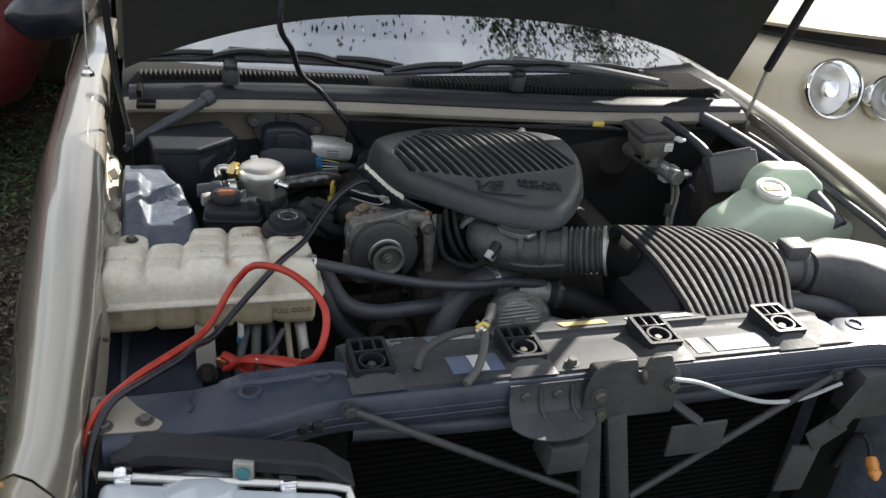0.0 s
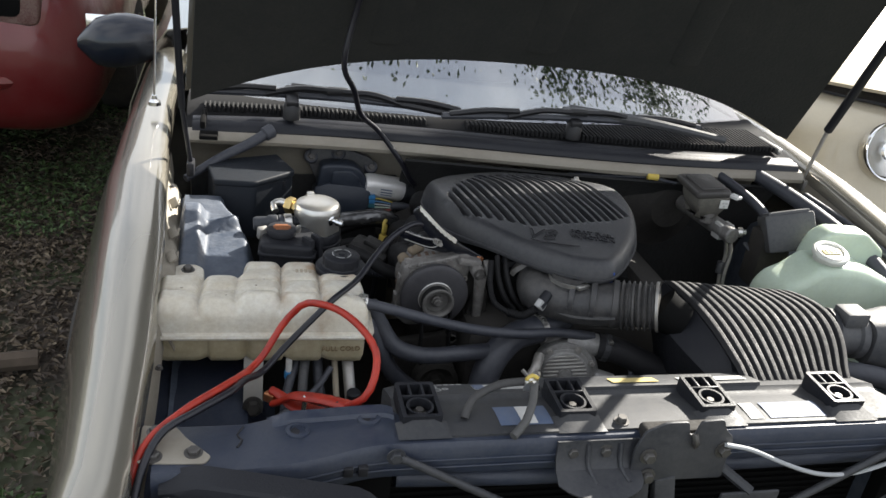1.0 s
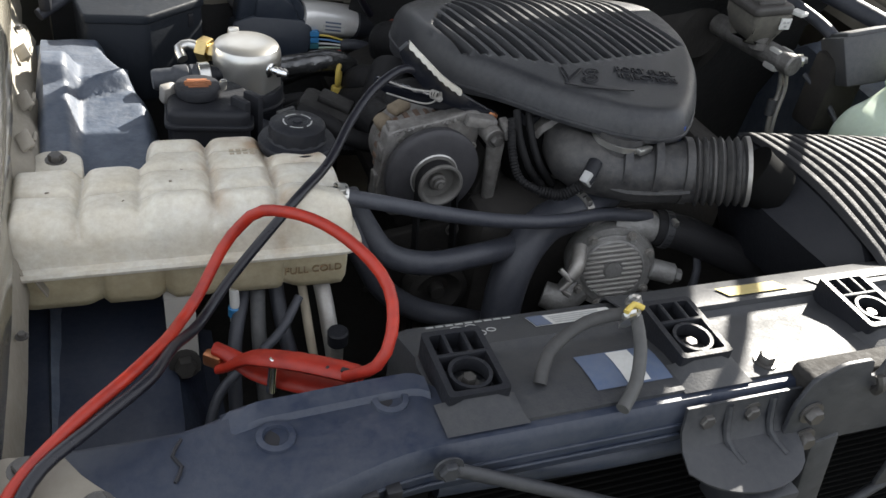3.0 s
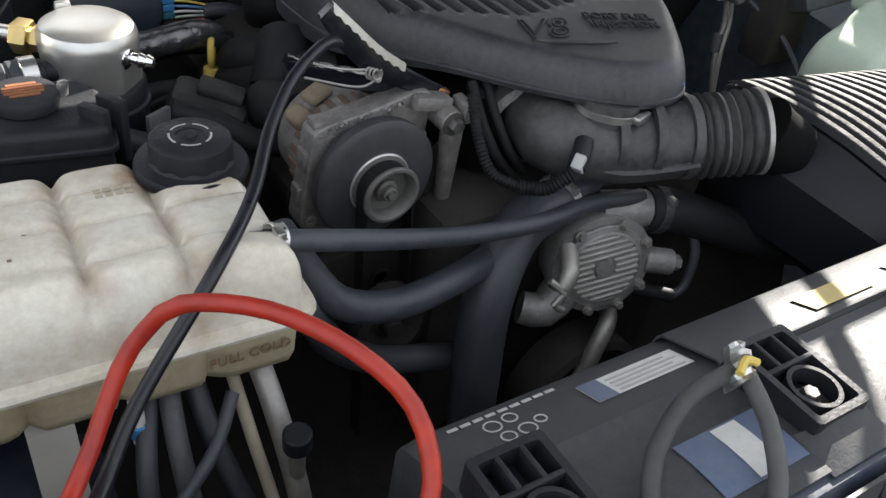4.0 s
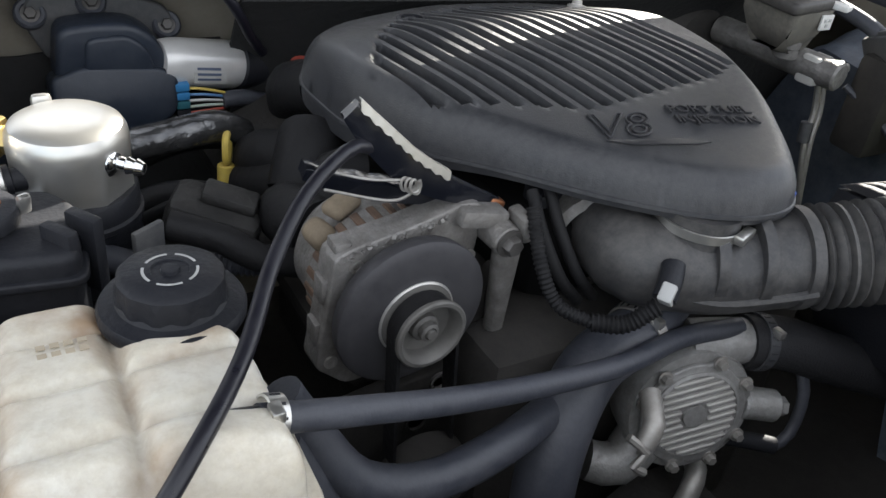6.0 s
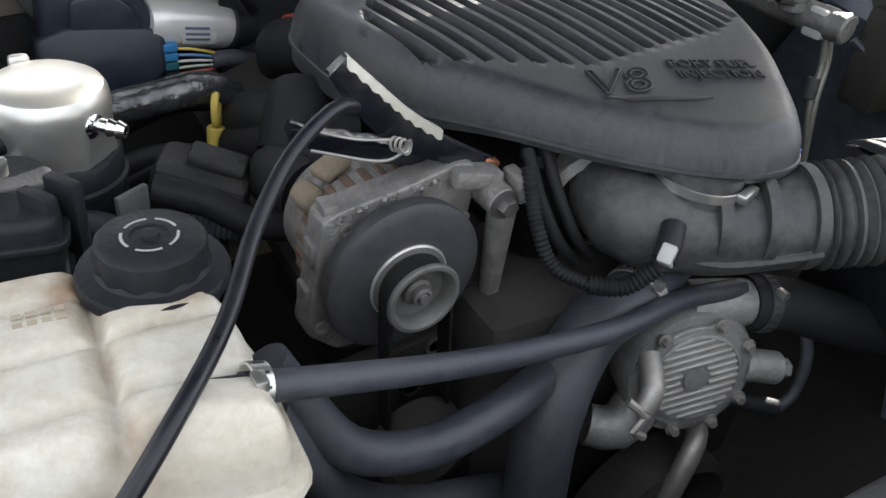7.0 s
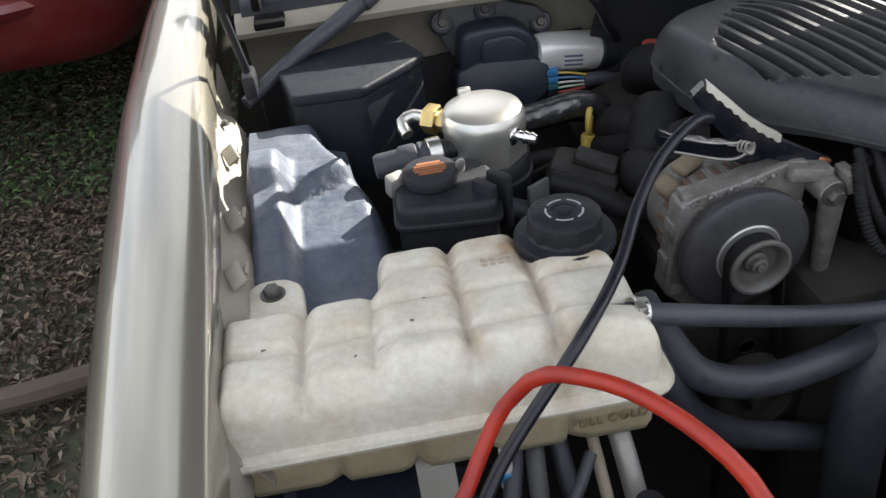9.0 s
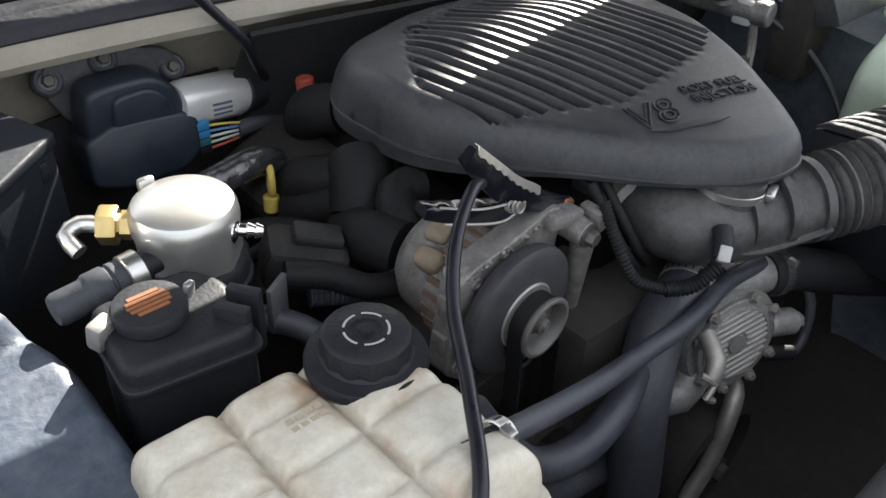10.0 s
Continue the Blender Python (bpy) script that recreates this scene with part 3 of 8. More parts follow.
bm = B()
rows = []
for x in np.linspace(-0.10, both(-0.10), 41):
    b = base_y(x)
    rows.append([Vector((x, seal_y(x) + 0.02, 0.915)), Vector((x, seal_y(x) + 0.05, 0.922)), Vector((x, seal_y(x) + 0.066, 0.930)), Vector((x, min(b - 0.02, 2.05), 0.945)), Vector((x, b + 0.01, 0.958))])
sheet(bm, rows, 0.003)
cowl = part("cowl_panel", bm, material("matt_cowl_plastic", (0.007, 0.007, 0.008), 0.9, dust=0.15, dust_colour=(0.03, 0.029, 0.027)), car, "black plastic cowl panel with louvres")
for lo, hi in ((-0.06, 0.47), (0.56, 1.38)):
    for i in range(int((hi - lo) / 0.0105)):
        x = lo + 0.0105 * i
        a, b = seal_y(x) + 0.070, min(base_y(x) - 0.005, 2.075)
        bm = B()
        box(bm, (x, (a + b) / 2, 0.947), (0.0048, b - a, 0.014), 0.001, None, 1)
        part("louvre", bm, bpy.data.materials["matt_cowl_plastic"], cowl)
bm = B()
grid = []
for i in range(60):
    x = -0.085 + (both(-0.085) + 0.085) * i / 59
    y, z = seal_y(x), 0.926 - 0.006 * ((x - MID) / 0.74) ** 4
    grid.append([Vector((x, y + dy, z + dz)) for dy, dz in ((0.004, -0.016), (0.0, -0.006), (0.003, 0.004), (0.010, 0.010), (0.024, 0.013), (0.029, 0.010), (0.034, 0.013), (0.052, 0.015), (0.060, 0.011), (0.064, 0.0), (0.064, -0.010))])
sheet(bm, grid, 0.003)
part("hood_seal", bm, SEAL, car, "broad black rubber seal on the cowl lip")

# wipers: an arm on a pivot, and a blade held by a two-stage bow
for px0, py0, xa, ya, xb, yb, tipx, tipy in ((0.135, 2.03, -0.07, 2.05, 0.545, 1.985, 0.50, 1.985), (0.815, 1.985, 0.48, 1.955, 1.16, 1.965, 1.19, 1.885)):
    bm = B()
    revolve(bm, (px0, py0 - 0.03, 0.945), (0, 0, 1), [(0.020, 0), (0.020, 0.030), (0.014, 0.040), (0.001, 0.042)], 18)
    box(bm, (px0, py0 - 0.005, 0.988), (0.030, 0.085, 0.022), 0.006, pose(0, 0, 0, 12, 0, 0))
    wiper = part("wiper", bm, WIPER, car, "black wiper parked at the foot of the glass")
    bm = B()
    tube(bm, [(px0, py0 + 0.02, 1.000), ((px0 + tipx) / 2, (py0 + tipy) / 2 + 0.012, 0.998), (tipx, tipy, 0.982)], (0.015, 0.009), 8)
    part("wiper_arm", bm, WIPER if px0 < 0.5 else GREYP, wiper)
    bm = B()
    mx, my = (xa + xb) / 2, (ya + yb) / 2
    tube(bm, [(xa, ya, 0.985), ((xa + mx) / 2, (ya + my) / 2 + 0.004, 0.990), (mx, my + 0.006, 0.992), ((xb + mx) / 2, (yb + my) / 2 + 0.004, 0.990), (xb, yb, 0.985)], (0.0085, 0.0085), 6)
    part("wiper_blade", bm, RUBBER, wiper)
    for s in (-1, 1):
        for lo, hi, h in ((0.05, 0.52, 0.022), (0.45, 0.95, 0.013)):
            bm = B()
            p0, p1 = Vector((mx + s * (xb - mx) * lo, my + s * (yb - my) * lo - 0.004, 0.998 + h * 0.6)), Vector((mx + s * (xb - mx) * hi, my + s * (yb - my) * hi - 0.002, 0.991))
            tube(bm, [p0, (p0 + p1) / 2 + Vector((0, 0, h * 0.4)), p1], 0.0075, 6)
            part("blade_bow", bm, WIPER, wiper)
    bm = B()
    box(bm, (mx, my, 1.010), (0.05, 0.02, 0.018), 0.005)
    part("blade_clip", bm, WIPER, wiper)

# hood, raised
OPEN = Vector((0, -0.508, 0.861))


def hood_point(x, s, lift=0.0):
    e = (x - MID) / 0.76
    base = Vector((x, 1.955, 0.975)) + OPEN * s
    bow = 0.03 * (1 - e * e)
    return base + Vector((0, 0.861, 0.508)) * (lift + bow)


def hood_grid(inset_x, s0, s1, lift, n=41, k=14):
    rows = []
    for i in range(k):
        t = i / (k - 1)
        row = []
        half = (0.758 - inset_x) * (1 - 0.11 * t)
        for x in np.linspace(MID - half, MID + half, n):
            e = (x - MID) / 0.76
            lo = s0 + max(0.0, 0.172 * (1 - abs(e) ** 2.7) - 0.02 * e)
            row.append(hood_point(x, lo + (s1 - lo) * t, lift))
        rows.append(row)
    return rows


bm = B()
sheet(bm, hood_grid(0, 0.0, 1.22, 0.03), 0.004)
hood = part("hood", bm, PAINT, car, "raised champagne hood")
bm = B()
sheet(bm, hood_grid(0.012, 0.005, 1.20, 0.0), 0.012)
liner = part("hood_liner", bm, HOODIN, hood, "dark soot-grey hood underside")
for dx in (-0.35, 0.0, 0.35):
    bm = B()
    loops = []
    for t in np.linspace(0, 1, 12):
        c = hood_point(MID + dx * (1 - 0.2 * t), 0.22 + 0.9 * t, -0.004)
        loops.append([c + Vector((0.045 * math.cos(a), 0, 0)) + Vector((0, -0.861, -0.508)) * 0.014 * max(0, math.sin(a)) for a in [math.pi * j / 8 for j in range(9)]])
    rings(bm, loops, False, False, False)
    part("stiffener", bm, HOODIN, liner)

# gas struts
for a, b, c in (((-0.082, 1.85, 0.885), (-0.095, 1.805, 1.02), (-0.10, 1.62, 1.49)), ((1.445, 1.885, 0.885), (1.445, 1.853, 1.03), (1.41, 1.615, 1.52))):
    bm = B()
    rod(bm, a, b, 0.005)
    strut = part("gas_strut", bm, STEEL if a[0] > 1 else BLACK, car, "thin hood strut rod")
    bm = B()
    rod(bm, b, c, 0.011 if a[0] > 1 else 0.007)
    part("strut_cylinder", bm, BLACK, strut)
    bm = B()
    box(bm, Vector(a) - Vector((0, 0, 0.01)), (0.016, 0.04, 0.03), 0.004)
    part("strut_foot", bm, STEEL if a[0] > 1 else BLACK, strut)

# hinges at the hood's corners
for s in (0, 1):
    bm = B()
    x = -0.06 if not s else both(-0.06)
    box(bm, (x, 1.97, 0.945), (0.012, 0.10, 0.018), 0.004)
    box(bm, (x + (0.012 if not s else -0.012), 1.935, 0.918), (0.04, 0.04, 0.010), 0.003)
    part("hood_hinge", bm, VOID if not s else ZINC, car)

# antenna
bm = B()
revolve(bm, (-0.170, 2.04, 0.948), (0, 0, 1), [(0.014, 0), (0.013, 0.008), (0.006, 0.014), (0.005, 0.022)], 16)
rod(bm, (-0.170, 2.04, 0.965), (-0.145, 2.06, 1.62), 0.0022, seg=8)
part("antenna", bm, CHROME, car)

# firewall with its stepped upper lip
bm = B()
rows = []
for x in np.linspace(-0.095, both(-0.095), 50):
    w = 0.004 * noise.noise((x * 7, 0, 2))
    f = seal_y(x)
    rows.append([Vector((x, f + 0.015, 0.915)), Vector((x, f - 0.002, 0.913)), Vector((x, f - 0.009, 0.907 + w)), Vector((x, f - 0.012, 0.900)), Vector((x, f - 0.008 + w, 0.893)), Vector((x, f + 0.012, 0.888)), Vector((x, f + 0.03 + w, 0.880)), Vector((x, max(2.030 + w, f + 0.04), 0.862)), Vector((x, 2.046, 0.83)), Vector((x, 2.052, 0.78)), Vector((x, 2.056, 0.70)), Vector((x, 2.08, 0.35))])
sheet(bm, rows, 0.003)
firewall = part("firewall", bm, CREAM, car, "dusty cream-painted firewall")
# insulating mat on the right half; its dark colour also takes in the shadow
bm = B()
rows = []
for x in np.linspace(0.40, 1.36, 30):
    f = seal_y(x)
    rows.append([Vector((x, f - 0.012, 0.882)), Vector((x, f + 0.006 + 0.006 * noise.noise((x * 11, 1, 0)), 0.866)), Vector((x, f + 0.045, 0.80)), Vector((x, f + 0.05, 0.5))])
sheet(bm, rows, 0.006)
part("insulation_shade_mat", bm, material("insulation_shade_felt", (0.018, 0.018, 0.018), 0.95, bump=0.6, bump_scale=90), firewall)

# dark sheet added where the lower firewall is lost in shade
bm = B()
rows = []
for x in np.linspace(-0.09, 0.40, 20):
    rows.append([Vector((x, 2.030 - 0.02 * smooth01((0.80 - z) / 0.1) + 0.005 * noise.noise((x * 12, z * 12, 6)), z + 0.010 * noise.noise((x * 9, 4, 0)) * (z > 0.78))) for z in (0.800, 0.785, 0.74, 0.66, 0.5, 0.36)])
sheet(bm, rows, 0.006)
part("insulation_shade_mat", bm, bpy.data.materials["insulation_shade_felt"], firewall)

# inner panels beside the wheels
for flip in (False, True):
    bm = B()
    rows = []
    for i in range(40):
        y = 0.95 + 0.027 * i
        top = crown(y) - 0.075
        hump = smooth01((y - 1.40) / 0.08) * smooth01((1.92 - y) / 0.10)
        row = []
        for j in range(9):
            k = j / 8
            x = edge_x(y) + 0.018 + 0.17 * k
            z = top - 0.02 - 0.02 * k + hump * (-0.005) - (1 - hump) * (0.10 + 0.10 * k) - 0.35 * smooth01((k - 0.72) / 0.28)
            z += 0.006 * hump * math.sin(k * 9)
            row.append(Vector((both(x) if flip else x, y, z)))
        rows.append(row)
    sheet(bm, rows, 0.003)
    panel = part("wheelhouse", bm, LINER, car, "scuffed blue-grey wheelhouse panel")

# underside so that the bay is closed
bm = B()
box(bm, (MID, 1.5, 0.27), (1.5, 1.15, 0.02), 0.004)
part("splash_pan", bm, DARK, car)

# ---- the front of the car ----


def wing(x):
    """Front, back and height of the tie bar at x."""
    e = abs(x - MID)
    k = smooth01((e - 0.44) / 0.14)
    k2 = smooth01((e - 0.56) / 0.08)
    return 0.982 - 0.022 * k, 1.03 + 0.045 * smooth01((e - 0.38) / 0.06) - 0.012 * k2, 0.826 - 0.006 * k - 0.006 * k2


bm = B()
loops = []
for x in np.linspace(-0.085, both(-0.085), 80):
    f, b, z = wing(x)
    d = 0.055
    loops.append([Vector((x, f + 0.004, z - d)), Vector((x, f, z - d + 0.01)), Vector((x, f, z - 0.008)), Vector((x, f + 0.006, z)), Vector((x, b - 0.01, z + 0.001)), Vector((x, b - 0.002, z - 0.004)), Vector((x, b, z - 0.02)), Vector((x, b, z - d))])
rings(bm, loops)
bar = part("tie_bar", bm, NAVY, car, "blue-black painted radiator tie bar, dusty on top")
for x, y in ((0.200, 1.045), (both(0.200), 1.045), (0.10, 1.03)):
    bm = B()
    z = wing(x)[2]
    revolve(bm, (x, y, z), (0, 0, 1), [(0.017, -0.002), (0.016, 0.003), (0.011, 0.004), (0.0095, -0.002), (0.001, -0.003)], 24)
    part("boss", bm, NAVY, bar)
    bm = B()
    revolve(bm, (x, y, z), (0, 0, 1), [(0.009, 0.0005), (0.001, 0.0008)], 18)
    part("hole", bm, EMBOSS, bar)
for x in (0.165, 0.185):
    bm = B()
    box(bm, (x, 0.975, 0.795), (0.013, 0.012, 0.014), 0.001)
    part("slot", bm, EMBOSS, bar)
for s in (0, 1):
    bm = B()
    fx2 = (lambda x: both(x)) if s else (lambda x: x)
    o = [(fx2(-0.104), 0.985), (fx2(-0.02), 0.978), (fx2(-0.012), 0.992), (fx2(-0.045), 1.03), (fx2(-0.06), 1.055), (fx2(-0.104), 1.06)]
    slab(bm, rounded(o, 0.006), 0.8135, 0.8165, 0.001)
    plate = part("end_plate", bm, CREAM, bar, "cream bolted end plate")
    for x, y in ((-0.085, 1.045), (-0.035, 1.0), (-0.085, 0.995)):
        bm = B()
        bolt(bm, (fx2(x), y, 0.8155), (0, 0, 1), 0.0085, 0.006)
        part("bolt", bm, BOLT, plate)

# creases, a weld seam and a torn slit in the tie bar
for z, y in ((0.800, 0.0), (0.788, -0.001)):
    bm = B()
    tube(bm, [(x, wing(x)[0] - 0.0005 + y, z - 0.012 * smooth01((0.20 - x) / 0.25)) for x in np.linspace(-0.06, 1.3, 40)], 0.0016, 6)
    part("crease", bm, NAVY, bar)
bm = B()
tube(bm, [(0.02, 1.008, wing(0.02)[2] + 0.0015), (0.026, 1.022, wing(0.02)[2] + 0.0018), (0.020, 1.034, wing(0.02)[2] + 0.0015), (0.028, 1.05, wing(0.02)[2] + 0.001)], 0.0016, 6)
part("slit", bm, EMBOSS, bar)
bm = B()
loops = []
for x in np.linspace(0.06, 0.235, 24):
    f, b, z = wing(x)
    e = smooth01((x - 0.06) / 0.03)
    loops.append([Vector((x, b - 0.030, z)), Vector((x, b - 0.026, z + 0.006 * e)), Vector((x, b - 0.008, z + 0.007 * e)), Vector((x, b - 0.002, z))])
rings(bm, loops)
part("raised_bead", bm, NAVY, bar)

# the plastic sight shield over the radiator
radiator_shield = thing("radiator_shield", (MID, 1.08, 0.72), "dusty grey plastic radiator shield with labels and clips", "radiator shield")


def shield_z(y):
    """Height of the shield's top, which falls towards the engine behind a small step."""
    if y < 1.088:
        return 0.830 - 0.9 * max(0, y - 1.03) ** 1.5
    return 0.823 - 0.40 * (y - 1.098) if y > 1.098 else 0.8165 + 0.65 * (y - 1.088)


bm = B()
loops = []
X0, X1 = 0.240, both(0.240)
prof = [(0.994, 0.80)] + [(y, shield_z(y)) for y in (0.996, 1.02, 1.045, 1.07, 1.086, 1.092, 1.098, 1.12, 1.15)] + [(1.160, 0.796), (1.164, 0.786), (1.165, 0.72), (1.12, 0.72), (1.08, 0.79)]
for x in np.linspace(X0, X1, 60):
    e = smooth01((x - X0) / 0.015) * smooth01((X1 - x) / 0.015)
    loops.append([Vector((x, y, z - 0.004 * (1 - e))) for y, z in prof])
rings(bm, loops)
part("shield_body", bm, SIGHT, radiator_shield)
# raised rear cap in the middle stretch
bm = B()
rows = []
for x in np.linspace(0.475, 0.86, 12):
    rows.append([Vector((x, y, shield_z(y) + dz)) for y, dz in ((1.099, 0.0), (1.101, 0.006), (1.105, 0.008), (1.13, 0.008), (1.155, 0.008), (1.160, 0.004), (1.164, -0.012))])
sheet(bm, rows, 0.002)
part("raised_cap", bm, SIGHT, radiator_shield)


def shield_clip(x, y):
    """An open black frame with a bolt in a ring, and the gusset in front of it."""
    z = 0.846
    bm = B()
    outer, inner = rounded([(x - 0.029, y - 0.036), (x + 0.029, y - 0.036), (x + 0.029, y + 0.046), (x - 0.029, y + 0.046)], 0.004, 3), rounded([(x - 0.023, y - 0.030), (x + 0.023, y - 0.030), (x + 0.023, y + 0.040), (x - 0.023, y + 0.040)], 0.003, 3)
    loops = [[Vector((p.x, p.y, h)) for p in o] for o, h in ((outer, z - 0.026), (outer, z), (inner, z), (inner, z - 0.026))]
    rings(bm, loops, False, False)
    c = part("clip", bm, BLACK, radiator_shield, "open black retaining clip")
    bm = B()
    box(bm, (x, y + 0.004, z - 0.021), (0.05, 0.074, 0.004), 0.001)
    part("clip_floor", bm, BLACK, c)
    for dx, dy, sx, sy in ((0, 0.014, 0.048, 0.004), (-0.009, 0.028, 0.004, 0.026), (0.010, 0.028, 0.004, 0.026)):
        bm = B()
        box(bm, (x + dx, y + dy, z - 0.009), (sx, sy, 0.018), 0.001)
        part("clip_rib", bm, BLACK, c)
    bm = B()
    revolve(bm, (x, y - 0.009, z - 0.019), (0, 0, 1), [(0.020, 0), (0.020, 0.018), (0.0165, 0.018), (0.0165, 0.004)], 24, True, False)
    part("clip_ring", bm, BLACK, c)
    bm = B()
    bolt(bm, (x, y - 0.009, z - 0.017), (0, 0, 1), 0.007, 0.008)
    part("bolt", bm, BOLT, c)
    bm = B()
    top = [Vector((x - 0.014, y - 0.034, z - 0.004)), Vector((x + 0.014, y - 0.034, z - 0.004))]
    foot = [Vector((x - 0.038, 0.992, 0.829)), Vector((x + 0.038, 0.992, 0.829))]
    back = [Vector((x - 0.038, y - 0.026, 0.829)), Vector((x + 0.038, y - 0.026, 0.829))]
    vs = [bm.verts.new(p) for p in top + foot + back]
    for f in ((0, 1, 3, 2), (0, 2, 4), (1, 5, 3), (0, 4, 5, 1), (2, 3, 5, 4)):
        bm.faces.new([vs[i] for i in f])
    part("gusset", bm, SIGHT, radiator_shield)


for x in (0.272, 0.505, 0.735, 0.968):
    shield_clip(x, 1.055)
bm = B()
bolt(bm, (0.572, 1.012, 0.829), (0, 0, 1), 0.008, 0.008)
part("bolt", bm, BOLT, radiator_shield)


def label_plate(name, x0, y0, x1, y1, lift, mat, parent):
    bm = B()
    sheet(bm, [[Vector((x, y, shield_z(y) + lift)) for y in np.linspace(y0, y1, 4)] for x in np.linspace(x0, x1, 3)], 0.0004)
    return part(name, bm, mat, parent)


lab = label_plate("label", 0.375, 1.118, 0.470, 1.142, 0.0012, WHITE, radiator_shield)
label_plate("label_head", 0.375, 1.118, 0.393, 1.142, 0.0020, BLUELABEL, lab)
for i in range(4):
    label_plate("print_bar", 0.398, 1.1205 + 0.005 * i, 0.464 - 0.008 * (i % 2), 1.1225 + 0.005 * i, 0.0020, PRINT, lab)
label_plate("label", 0.60, 1.110, 0.68, 1.134, 0.0102, YLABEL, radiator_shield)
label_plate("label", 0.72, 1.110, 0.84, 1.130, 0.0102, WHITE, radiator_shield)
lab = label_plate("label", 0.385, 1.012, 0.465, 1.060, 0.0012, BLUELABEL, radiator_shield)
label_plate("label_window", 0.418, 1.014, 0.442, 1.058, 0.0020, WHITE, lab)
label_plate("label", 0.785, 1.005, 0.808, 1.045, 0.0012, WHITE, radiator_shield)
label_plate("label", 0.82, 1.005, 0.92, 1.045, 0.0012, BLUELABEL, radiator_shield)
# printed belt diagram: small rings and a row of bars
for x, y, r in ((0.298, 1.138, 0.007), (0.314, 1.140, 0.006), (0.300, 1.123, 0.006), (0.316, 1.123, 0.007), (0.330, 1.127, 0.005)):
    bm = B()
    revolve(bm, (x, y, shield_z(y) + 0.0004), (0, 0.37, 0.93), [(r, 0), (r, 0.0006), (r - 0.0012, 0.0006), (r - 0.0012, 0)], 20, False, False)
    part("diagram_ring", bm, PRINT, radiator_shield)
for i in range(9):
    label_plate("print_bar", 0.270 + 0.0105 * i, 1.149, 0.278 + 0.0105 * i, 1.152, 0.0008, PRINT, radiator_shield)

# cut cable on the shield with a foil-wrapped end
short_cable = thing("cut_cable", (0.44, 1.05, 0.835), "cut grey cable pair with foil-wrapped bare end", "cable")
bm = B()
tube(bm, [(0.335, 1.030, 0.832), (0.350, 1.050, 0.850), (0.395, 1.070, 0.860), (0.444, 1.074, 0.862)], 0.0062)
part("cable", bm, material("grey_cable", (0.035, 0.035, 0.035), 0.55, dust=0.4, dust_colour=(0.10, 0.095, 0.09)), short_cable)
bm = B()
tube(bm, [(0.395, 0.985, 0.833), (0.418, 1.005, 0.842), (0.436, 1.035, 0.855), (0.447, 1.066, 0.862)], 0.0062)
part("cable", bm, material("grey_cable_sleeve", (0.07, 0.07, 0.068), 0.55, dust=0.4, dust_colour=(0.13, 0.125, 0.12)), short_cable)
bm = B()
loops = []
rnd = random.Random(4)
for i in range(9):
    c = Vector((0.438, 1.062, 0.862)).lerp(Vector((0.456, 1.090, 0.866)), i / 8)
    loops.append([c + Vector((math.cos(a) * 0.9, -math.sin(a) * 0.4, math.sin(a))) * 0.012 * rnd.uniform(0.6, 1.25) * (1 - 0.5 * (i / 8) ** 3) for a in [2 * math.pi * j / 9 for j in range(9)]])
rings(bm, loops)
part("foil", bm, ZINC, short_cable, "crumpled foil", 20)
bm = B()
tube(bm, [(0.432, 1.064, 0.872), (0.443, 1.070, 0.875), (0.452, 1.066, 0.872)], 0.003, 8)
part("yellow_tape", bm, YELLOW, short_cable)

# hood latch and the brackets under the tie bar
latch = thing("hood_latch", (0.652, 0.96, 0.74), "grey steel hood latch with notch and bolts", "hood latch")
F = frame_of((0.652, 0.966, 0.812), (1, 0, 0), (0, -1, 0.06))
bm = B()
o = [(-0.078, -0.05), (0.075, -0.052), (0.078, 0.02), (0.062, 0.035), (0.056, 0.052), (0.02, 0.05), (0.014, 0.028), (0.004, 0.028), (0.0, 0.05), (-0.035, 0.05), (-0.066, 0.036), (-0.078, 0.005)]
slab(bm, rounded(o, 0.006, 4), 0, 0.005, 0.001, F)
part("latch_plate", bm, DARKSTEEL, latch)
bm = B()
slab(bm, rounded([(-0.06, -0.045), (0.06, -0.045), (0.06, 0.03), (-0.06, 0.03)], 0.008), -0.03, -0.004, 0.002, F)
part("latch_case", bm, DARK, latch)
for x, y in ((-0.055, -0.005), (-0.05, -0.04), (0.065, 0.0)):
    bm = B()
    bolt(bm, F @ Vector((x, y, 0.005)), (0, -1, 0), 0.009, 0.008)
    part("bolt", bm, BOLT, latch)
bm = B()
tube(bm, [(0.660, 0.957, 0.846), (0.662, 0.952, 0.836), (0.666, 0.958, 0.824)], 0.005, 8)
part("pawl", bm, BOLT, latch)

striker = thing("bumper_bracket", (0.526, 0.955, 0.75), "rounded grey steel bracket bolted to the tie bar", "bracket")
bm = B()
grid = []
for i in range(15):
    u = -0.065 + 0.13 * i / 14
    grid.append([Vector((0.526 + u, 0.979, 0.826)), Vector((0.526 + u, 0.975, 0.798)), Vector((0.526 + u, 0.965, 0.782)), Vector((0.526 + u, 0.965 - 0.05 * math.sqrt(max(0, 1 - (u / 0.068) ** 2)) - 0.004, 0.772))])
sheet(bm, grid, 0.003)
part("bracket_plate", bm, DARKSTEEL, striker)
for u in (-0.018, 0.032):
    bm = B()
    tube(bm, [(0.526 + u, 0.976, 0.822), (0.528 + u, 0.964, 0.787), (0.534 + u, 0.94, 0.778)], 0.004, 8)
    part("rib", bm, DARKSTEEL, striker)
